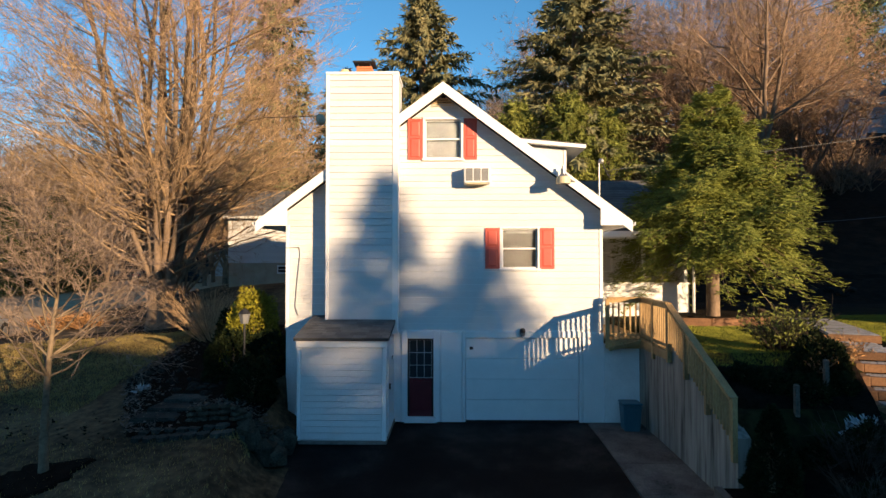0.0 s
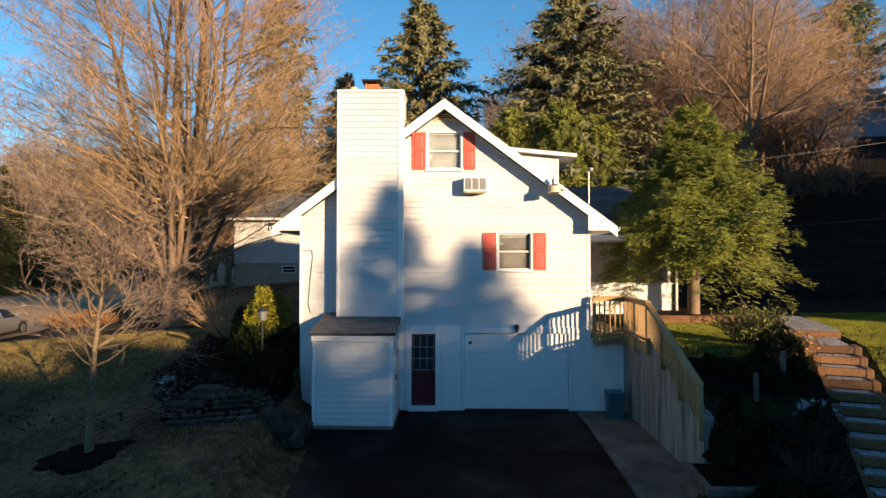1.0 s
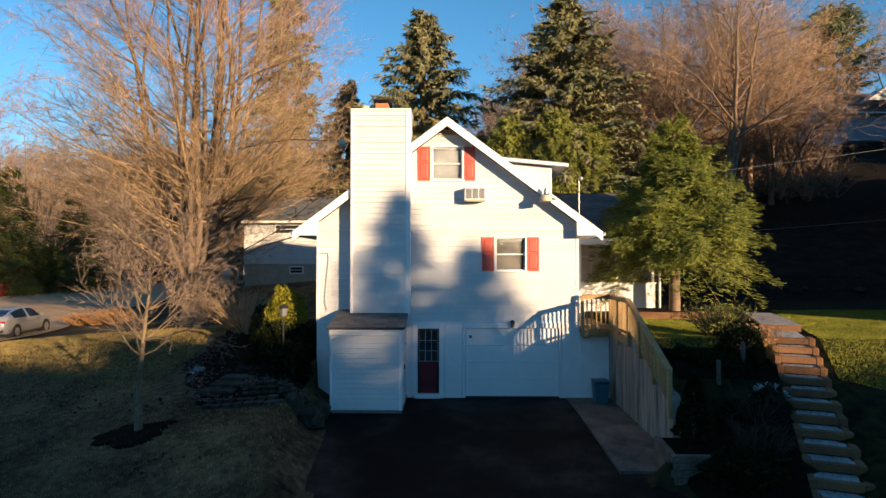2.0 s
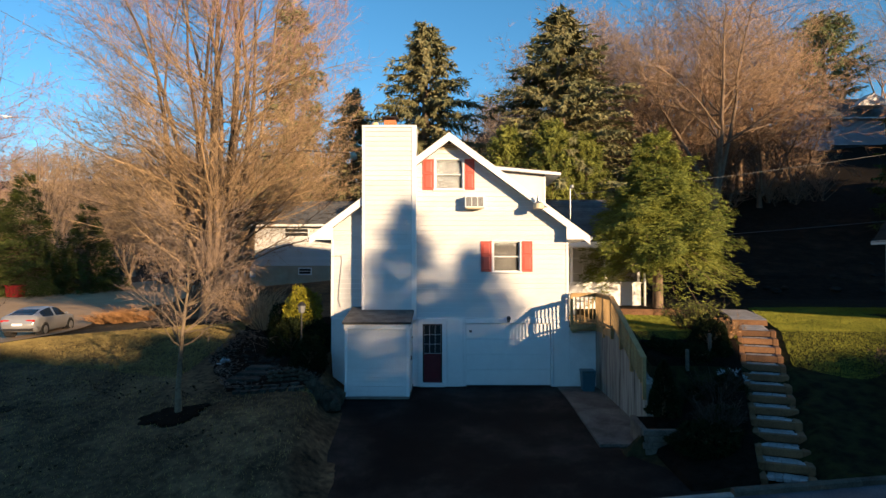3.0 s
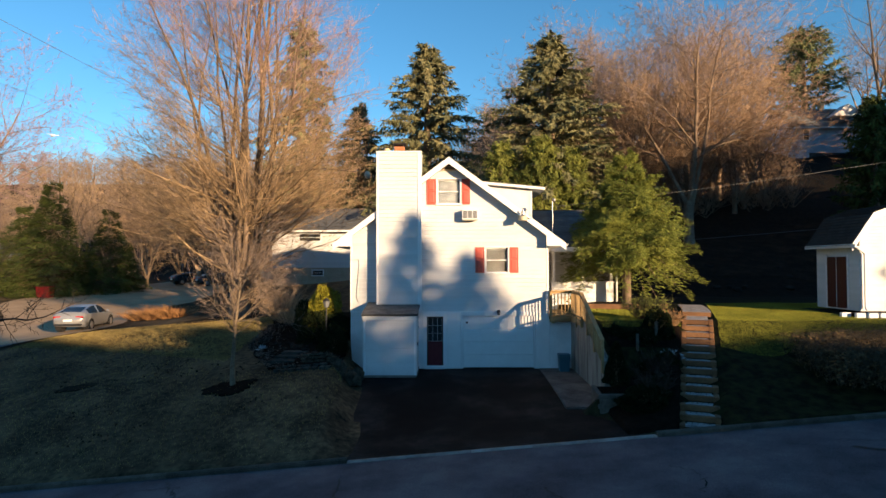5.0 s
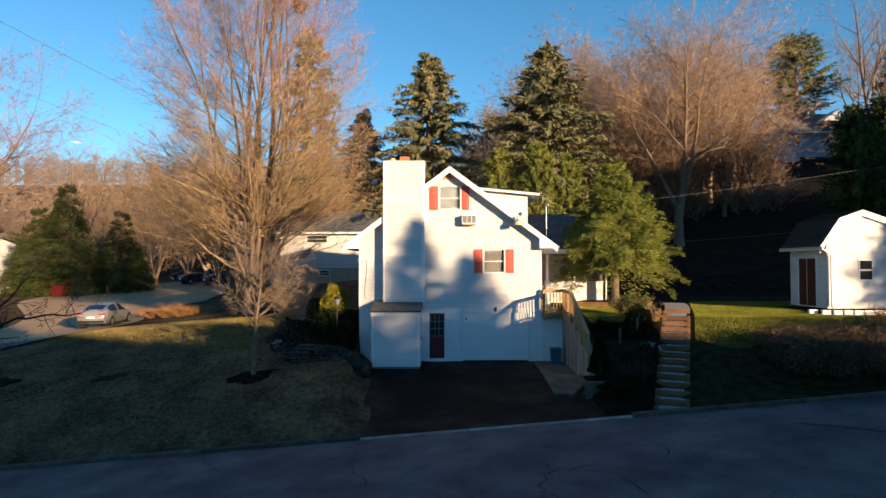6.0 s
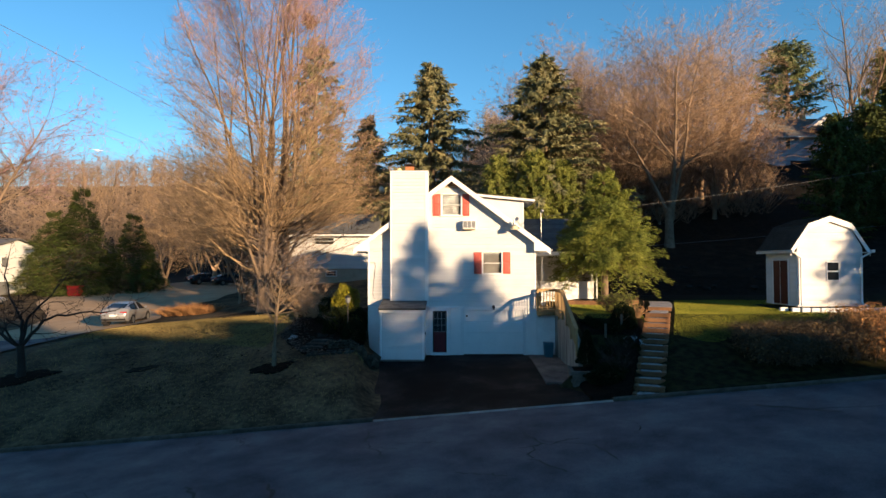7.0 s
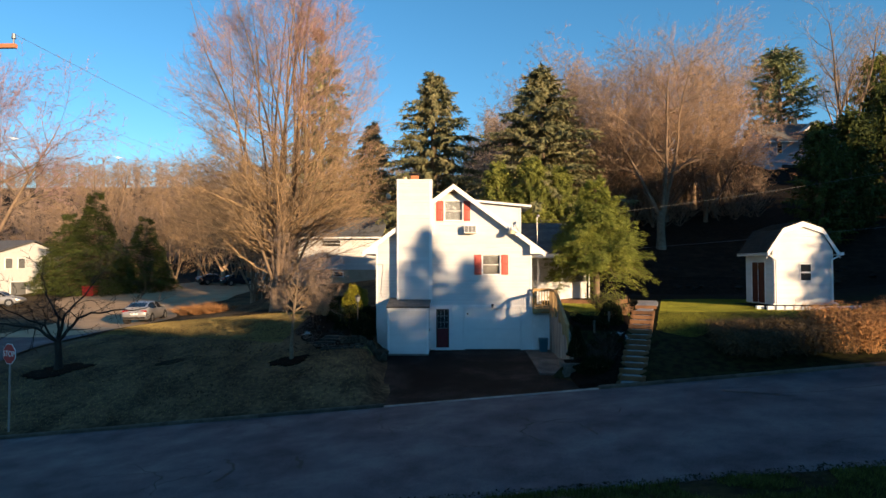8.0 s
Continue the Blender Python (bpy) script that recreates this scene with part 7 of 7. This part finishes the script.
NBY = 21.5
h2 = plain_house("neighbour_house", -13.75, -6.6, NBY, 29.5, 3.2, 7.04, 8.9, "white ranch house with a tan foundation", M["siding"], M["shingle"], [(-11.6, -10.0, 6.14, 6.66), (-10.6, -9.8, 3.48, 3.84)], found=0.85)
z = 4.08
while z < 6.95:
    cuts = [(-11.7, -9.9)] if 6.0 < z + 0.1 < 6.76 else []
    side_course(z, 0.2, NBY, lambda q: -13.75, lambda q: -6.6, [(a, b, z - 1, z + 1) for a, b in cuts], h2)
    z += 0.2
bh = plain_house("hill_house", 41.0, 54.5, 46.5, 55, 15.2, 20.6, 23.6, "pale blue two-storey house high on the hill", M["bluesiding"], M["shingle"], [(42.0, 42.6, 18.9, 20.2), (48.6, 49.6, 18.4, 19.9), (43.4, 44.4, 16.0, 17.4)])
part("lower_storey", boxed(42.6, 54.5, 46.42, 46.5, 14.6, 17.4), M["shingle_dark"], bh)
part("gable", prism(bmesh.new(), [(45.2, 21.7), (48.4, 21.7), (48.4, 22.3), (46.9, 23.1)], "y", 45.9, 47.5), M["siding"], bh, "sunlit cream gable")
part("chimney", boxed(46.4, 46.9, 50.4, 51.0, 22.8, 24.4), M["clay"], bh)
wh = plain_house("white_house", -60, -50, 33, 45, 0.8, 5.9, 7.4, "white two-storey house across the side street", M["siding"], M["shingle"], [])
for ya, yb, za, zb2 in ((34.6, 35.6, 4.2, 5.3), (36.6, 37.6, 4.2, 5.3), (40.5, 41.7, 4.2, 5.3), (40.5, 41.7, 1.9, 3.0), (35.5, 37.8, 0.9, 2.6)):
    w = part("window", boxed(-50.0, -49.95, ya - 0.1, yb + 0.1, za - 0.1, zb2 + 0.1), M["trim"], wh)
    part("pane", boxed(-49.95, -49.93, ya, yb, za, zb2), M["curtain"], w)
plain_house("far_house", -31, -21, 62, 70, 2.0, 5.2, 7.4, "white house far down the side street", M["siding"], M["shingle"], [(-29, -27.8, 3.4, 4.6), (-25, -23.8, 3.4, 4.6)])


# ---- cars ----
def glide(rows, n):
    """Rows of numbers, led smoothly through by their first column."""
    R = np.array(rows)
    y = np.linspace(R[0, 0], R[-1, 0], n)
    out = [y]
    slope = np.gradient(R, R[:, 0], axis=0)
    k = np.clip(np.searchsorted(R[:, 0], y, side="right") - 1, 0, len(R) - 2)
    h = R[k + 1, 0] - R[k, 0]
    t = (y - R[k, 0]) / h
    for c in range(1, R.shape[1]):
        out.append((2 * t ** 3 - 3 * t ** 2 + 1) * R[k, c] + (t ** 3 - 2 * t ** 2 + t) * h * slope[k, c] + (3 * t ** 2 - 2 * t ** 3) * R[k + 1, c] + (t ** 3 - t ** 2) * h * slope[k + 1, c])
    return np.stack(out, axis=1)


def car(loc, turn, paint, label):
    """A parked hatchback that heads along +y: one smooth shell, its windows, wheels and lamps."""
    t = thing("parked_car", (0, 0, 0), label, "car")
    # y, sill, belt, roof, half width at the belt, half width at the roof
    rows = glide([(-2.36, 0.52, 0.80, 0.82, 0.74, 0.60), (-2.20, 0.34, 0.98, 1.04, 0.86, 0.66), (-1.75, 0.26, 1.02, 1.22, 0.91, 0.64), (-1.1, 0.22, 1.00, 1.40, 0.92, 0.60), (-0.2, 0.22, 0.98, 1.48, 0.92, 0.60), (0.5, 0.22, 0.96, 1.38, 0.92, 0.60), (1.25, 0.24, 0.93, 0.97, 0.90, 0.66), (1.9, 0.30, 0.82, 0.85, 0.86, 0.62), (2.38, 0.46, 0.62, 0.64, 0.66, 0.45)], 49)
    V = []
    for y, lo, be, ro, wb, wr in rows:
        half = [(wb * 0.86, lo), (wb * 0.97, lo + 0.10), (wb, lo + 0.5 * (be - lo)), (wb * 0.985, be - 0.07), (wb * 0.94, be), (wb * 0.94 + (wr - wb * 0.94) * 0.92, be + (ro - be) * 0.90), (wr * 0.86, ro - 0.008), (wr * 0.4, ro + 0.012)]
        V += [(-x, y, z) for x, z in half] + [(x, y, z) for x, z in half[::-1]]
    n = 16
    skin, panes = [], {}
    for i in range(len(rows) - 1):
        y = (rows[i][0] + rows[i + 1][0]) / 2
        for j in range(n - 1):
            f = (i * n + j, i * n + j + 1, (i + 1) * n + j + 1, (i + 1) * n + j)
            side = j in (4, 10) and -1.55 < y < 1.05 and not -0.35 < y < -0.20
            rear = 6 <= j <= 8 and -2.05 < y < -1.2
            wind = 6 <= j <= 8 and 0.5 < y < 1.2
            pane = ("side_window", j, y > -0.3) if side else ("rear_window",) if rear else ("windscreen",) if wind else None
            (panes.setdefault(pane, []) if pane else skin).append(f)
        skin.append((i * n, (i + 1) * n, (i + 1) * n + n - 1, i * n + n - 1))
    for nm, F, m, lb in [("body", skin, paint, "")] + [(k[0], F, M["tinted"], "dark tinted glass") for k, F in panes.items()]:
        me = np_mesh(nm, V, F)
        me.polygons.foreach_set("use_smooth", [True] * len(F))
        bm = bmesh.new()
        bm.from_mesh(me)
        bmesh.ops.delete(bm, geom=[v for v in bm.verts if not v.link_faces], context="VERTS")
        if nm == "body":
            for e in ([v for v in bm.verts if v.co.y < -2.359], [v for v in bm.verts if v.co.y > 2.379]):
                bmesh.ops.contextual_create(bm, geom=e)
        part(nm, bm, m, t, lb, smooth=True)
    for s in (-1, 1):
        for y in (-1.42, 1.42):
            part("wheel_arch", rod(bmesh.new(), (s * 0.60, y, 0.34), (s * 0.925, y, 0.34), 0.39, n=24), M["black"], t)
            w = part("wheel", rod(bmesh.new(), (s * 0.68, y, 0.33), (s * 0.935, y, 0.33), 0.335, n=20), M["tyre"], t)
            part("rim", rod(bmesh.new(), (s * 0.93, y, 0.33), (s * 0.95, y, 0.33), 0.225, 0.2, 14), M["metal"], w)
        part("tail_lamp", boxed(s * 0.40, s * 0.80, -2.33, -2.20, 0.80, 0.92, bevel=0.02), M["redlamp"], t)
        part("mirror", boxed(s * 0.88, s * 1.04, 0.75, 0.88, 0.98, 1.10, bevel=0.02), paint, t)
    part("number_plate", boxed(-0.24, 0.24, -2.385, -2.34, 0.62, 0.74), M["trim"], t)
    part("bumper", boxed(-0.74, 0.74, -2.38, -2.26, 0.36, 0.48, bevel=0.03), M["black"], t)
    t.matrix_basis = Matrix.LocRotScale(loc, Euler((0, 0, turn)), (1, 1, 1))
    return t


def on_road(x, y):
    return (x, y, land(x, y) + 0.07)


car(on_road(-22.6, 12.3), radians(9), M["silver"], "silver hatchback parked on the side street")
car(on_road(-29.5, 50), radians(-40), M["darkcar"], "dark car parked under the trees")
car(on_road(-33.5, 52), radians(-40), M["darkcar"], "dark car parked under the trees")
car((-44.0, 25.6, land(-44.0, 25.6) + 0.02), radians(-75), M["silver"], "silver car parked before the white house")

DUX, DUY = -40.5, 34.8
zb = land(DUX, DUY)
skip = thing("dumpster", (DUX, DUY, zb), "small red steel dumpster on the verge", "dumpster")
part("tub", prism(bmesh.new(), [(DUX - 0.58, zb + 0.10), (DUX + 0.58, zb + 0.10), (DUX + 0.70, zb + 1.15), (DUX - 0.70, zb + 1.15)], "y", DUY - 0.4, DUY + 0.4), M["redbox"], skip)
for k in range(5):
    x = DUX - 0.52 + 0.26 * k
    part("rib", boxed(x - 0.03, x + 0.03, DUY - 0.46, DUY - 0.40, zb + 0.13, zb + 1.10), M["redbox"], skip)
part("top_rim", boxed(DUX - 0.74, DUX + 0.74, DUY - 0.47, DUY + 0.45, zb + 1.11, zb + 1.19, bevel=0.02), M["redbox"], skip)
for x in (DUX - 0.4, DUX + 0.4):
    part("foot", boxed(x - 0.08, x + 0.08, DUY - 0.35, DUY + 0.35, zb, zb + 0.10), M["black"], skip)

# ---- stop sign ----
sx, sy = -16.75, -9.0
zb = land(sx, sy)
ss = thing("stop_sign", (sx, sy, zb), "red octagonal stop sign on a steel post", "sign")
part("post", boxed(sx - 0.03, sx + 0.03, sy - 0.02, sy + 0.02, zb - 0.2, zb + 3.18), M["metal"], ss)
rt = radians(-24)
mm = Matrix.Translation((sx, sy - 0.04, zb + 2.91)) @ Matrix.Rotation(rt, 4, "Z") @ Matrix.Rotation(radians(90), 4, "X")
for nm, r, d, o, m in (("border", 0.41, 0.012, 0.0, M["signwhite"]), ("plate", 0.385, 0.012, 0.008, M["signred"])):
    bm = bmesh.new()
    bmesh.ops.create_cone(bm, cap_ends=True, segments=8, radius1=r, radius2=r, depth=d, matrix=mm @ Matrix.Translation((0, 0, o)) @ Matrix.Rotation(radians(22.5), 4, "Z"))
    part(nm, bm, m, ss)
cu = bpy.data.curves.new("word", "FONT")
cu.body, cu.size, cu.align_x, cu.align_y, cu.extrude = "STOP", 0.30, "CENTER", "CENTER", 0.003
tmp = bpy.data.objects.new("word", cu)
scene.collection.objects.link(tmp)
bpy.context.view_layer.update()
me = bpy.data.meshes.new_from_object(tmp.evaluated_get(bpy.context.evaluated_depsgraph_get()))
bpy.data.objects.remove(tmp)
me.transform(mm @ Matrix.Translation((0, 0, 0.02)))
put("lettering", me, M["signwhite"], ss, "white letters reading STOP")

# ---- cracks and fallen leaves ----
def crack(pts, w, seed):
    rng = random.Random(seed)
    line = []
    for a, b in zip(pts, pts[1:]):
        for i in range(7):
            f = i / 7
            line.append((a[0] + (b[0] - a[0]) * f + rng.gauss(0, 0.05), a[1] + (b[1] - a[1]) * f + rng.gauss(0, 0.05)))
    line.append(pts[-1])
    V, F = [], []
    for i, (x, y) in enumerate(line):
        k = w * rng.uniform(0.9, 2.4) / 2
        z = road_z(x) + 0.03 * (1 - abs((y - (KERB + VERGE) / 2) / 4.75) ** 2) + 0.005
        j = min(i + 1, len(line) - 1)
        dx, dy = line[j][0] - line[max(i - 1, 0)][0], line[j][1] - line[max(i - 1, 0)][1]
        n = math.hypot(dx, dy) or 1
        V += [(x - dy / n * k, y + dx / n * k, z), (x + dy / n * k, y - dx / n * k, z)]
    F = [(2 * i, 2 * i + 1, 2 * i + 3, 2 * i + 2) for i in range(len(line) - 1)]
    return np_mesh("crack", V, F)


for k, (pts, w) in enumerate((
    ([(2.0, -12.0), (2.3, -12.9), (1.9, -14.2), (2.6, -15.4)], 0.035), ([(2.3, -12.9), (3.6, -13.6), (3.9, -14.9)], 0.03), ([(1.6, -13.4), (2.6, -13.2), (3.4, -13.0)], 0.03),
    ([(9.0, -11.2), (10.2, -12.2), (10.6, -12.6)], 0.09), ([(11.0, -13.4), (12.6, -14.6), (13.2, -15.6)], 0.05), ([(9.6, -11.9), (11.6, -12.3), (14.5, -12.0)], 0.03),
    ([(-6.6, -14.2), (-5.9, -15.2), (-6.1, -16.2)], 0.05), ([(-4.4, -14.6), (-4.0, -15.7)], 0.06), ([(-2.6, -10.6), (-2.4, -12.0), (-1.8, -13.2)], 0.025), ([(-9.5, -14.0), (-7.8, -15.4), (-7.4, -16.8)], 0.025))):
    put("crack", crack(pts, w, k), M["crack"], road, "dark tar-filled crack")
rng = random.Random(33)
for k in range(16):
    x, y, a = rng.uniform(-15, 20), rng.uniform(-17.8, -10.2), rng.uniform(0, 3.14)
    pts = [(x, y)]
    for j in range(rng.randint(2, 4)):
        a += rng.gauss(0, 0.6)
        x, y = x + math.cos(a) * rng.uniform(0.5, 1.1), y + math.sin(a) * rng.uniform(0.3, 0.7)
        if VERGE + 0.3 < y < KERB - 0.3:
            pts.append((x, y))
    if len(pts) > 1:
        put("crack", crack(pts, rng.uniform(0.012, 0.03), 50 + k), M["crack"], road, "dark tar-filled crack")


# ---- grass blades where the low sun rakes the lawns ----
def grass_stuff(name, seed, n, spot, label, material, tall=0.06, wide=0.018):
    rng = np.random.default_rng(seed)
    P = []
    while len(P) < n:
        q = spot(rng)
        if q:
            P.append((q[0], q[1], land(*q) - 0.01))
    P = np.array(P)
    D = np.stack([rng.normal(0, 0.35, n), rng.normal(0, 0.35, n), np.ones(n)], axis=1)
    V, F = blades(P, D, tall, wide, rng)
    return tagged(put(name, np_mesh(name, V, F), material), label, "grass", "", "stuff")


def right_spot(rng):
    x, y = rng.uniform(5.4, 21.0), rng.uniform(-8.6, 4.2)
    # no blades in the shaded front part, so the dark ground reads as shade
    if y < -5.3 + 0.5 * math.sin(1.7 * x):
        return None
    if x < min(8.2, step_x(min(y, -2.5)) - 0.55) and -3.5 < y < 1.4:
        return x, y
    if x < step_x(min(y, -2.5)) + 0.75 + 0.36 * max(y + 2.5, 0):
        return None
    if 15.1 < x < 19.5 and -2.4 < y < 1.6:
        return None
    return x, y


def left_spot(rng):
    x, y = rng.uniform(-21.5, -3.6), rng.uniform(-8.9, 8.5)
    if x > drive_left(y) - 0.5 or (x > -8.6 and y > -3.2):
        return None
    if y < -0.5 - 0.45 * (x + 11) and rng.random() < 0.85:
        return None
    return x, y


M["blade_green"] = mat("green_grass_blades", (0.125, 0.14, 0.018), (0.30, 0.30, 0.045), 0.8, 0.6, 5, 0, spec=0.15, per=0.2, island=True)
M["blade_dry"] = mat("dry_grass_blades", (0.13, 0.096, 0.042), (0.33, 0.255, 0.095), 0.85, 0.5, 5, 0, spec=0.1, per=0.3, island=True)
grass_stuff("grass", 71, 170000, right_spot, "short green grass of the upper lawn", M["blade_green"], 0.055, 0.010)
grass_stuff("grass", 72, 95000, left_spot, "short dormant grass of the lower lawn", M["blade_dry"], 0.075)


def verge_spot(rng):
    x, y = rng.uniform(-2.0, 17.0), VERGE + 0.25 - 3.4 * rng.random() ** 1.4
    if noise.noise((x * 0.9, y * 0.9, 5.0)) < -0.15 or y > VERGE + 0.25 * noise.noise((x * 1.3, 0.0, 8.0)):
        return None
    return x, y


M["blade_verge"] = mat("rough_verge_grass", (0.018, 0.028, 0.006), (0.10, 0.115, 0.028), 0.85, 1.5, 8, 0, spec=0.1, per=0.5, island=True)
grass_stuff("grass", 73, 42000, verge_spot, "rough tufted grass of the near verge", M["blade_verge"], 0.11)
gr_ = np.random.default_rng(88)
P = np.stack([gr_.uniform(-6, 17, 2600), VERGE + 0.45 - np.abs(gr_.normal(0, 0.42, 2600)), np.zeros(2600)], axis=1)
P[:, 2] = [max(road_z(x) + 0.012, land(x, y) + 0.01) for x, y, _ in P]
D = np.stack([gr_.normal(size=2600), gr_.normal(size=2600), gr_.normal(0.2, 0.25, 2600)], axis=1)
tagged(put("gravel", np_mesh("gravel", *blades(P, D, 0.07, 0.06, gr_, 0.0, np.array([[0, 0, 1.5]]))), M["rock"]), "loose grit along the near edge of the street", "gravel", "", "stuff")


# fallen leaves on the lower lawn
rng = np.random.default_rng(15)
P = []
while len(P) < 450:
    c = rng.integers(0, 9)
    x, y = rng.normal((-11.2, -13.4, -9.6, -14.5, -12, -6.2, -16, -10, -7.5)[c], 0.8), rng.normal((-1.6, -3.2, -2.6, -0.8, -5.5, -6.0, -5.0, -7.2, -2.8)[c], 0.35)
    if x < drive_left(y) - 0.6 and y > KERB + 0.3:
        P.append((x, y, land(x, y) + 0.03))
P = np.array(P)
D = np.stack([rng.normal(size=len(P)), rng.normal(size=len(P)), rng.normal(0.15, 0.15, len(P))], axis=1)
tagged(put("fallen_leaves", np_mesh("fallen_leaves", *blades(P, D, 0.08, 0.06, rng)), M["leaf_litter"]), "dark brown fallen leaves strewn on the lawn", "leaves", "", "stuff")


# pale dry leaves gathered along the edges of the beds
P = []
while len(P) < 1500:
    f = rng.random()
    if rng.random() < 0.62:
        y = -3.2 + 7.5 * f
        x = -8.3 + 0.55 * max(-y, 0) - 0.12 * max(y, 0) + abs(rng.normal(0, 0.5))
    else:
        x, y = -5.7 + 2.0 * f, -1.9 - 0.25 * f + rng.normal(0, 0.22)
    P.append((x, y, land(x, y) + 0.10))
P = np.array(P)
D = np.stack([rng.normal(size=len(P)), rng.normal(size=len(P)), rng.normal(0.2, 0.2, len(P))], axis=1)
M["leaf_pale"] = mat("pale_dry_leaves", (0.022, 0.018, 0.015), (0.13, 0.11, 0.09), 0.9, 5, 40, 0, per=0.5, island=True)
tagged(put("dry_leaves", np_mesh("dry_leaves", *blades(P, D, 0.10, 0.075, rng, 0.0, np.array([[0, 0, 2.0]]))), M["leaf_pale"]), "pale dry leaves gathered along the garden bed", "leaves", "", "stuff")


# ---- far wooded ridge ----
rng = random.Random(91)
segs = []
for k in range(2000):
    x, y = rng.uniform(-230, 45), rng.uniform(88, 225)
    p0 = Vector((x, y, land(x, y) - 0.3))
    h = rng.uniform(8, 14)
    segs.append((*p0, *(p0 + Vector((rng.gauss(0, 0.6), 0, h))), 0.10, 0.03))
    for j in range(26):
        b = p0 + Vector((0, 0, h * rng.uniform(0.12, 0.95)))
        e = b + Vector((rng.gauss(0, 2.3), rng.gauss(0, 2.0), rng.uniform(0.2, 2.6)))
        segs.append((*b, *e, 0.08, 0.02))
tagged(put("far_ridge_woods", np_mesh("far_ridge_woods", *cones(segs)), M["twig_ridge"]), "hazy brown bare woods on the far ridge", "woods", "", "stuff")
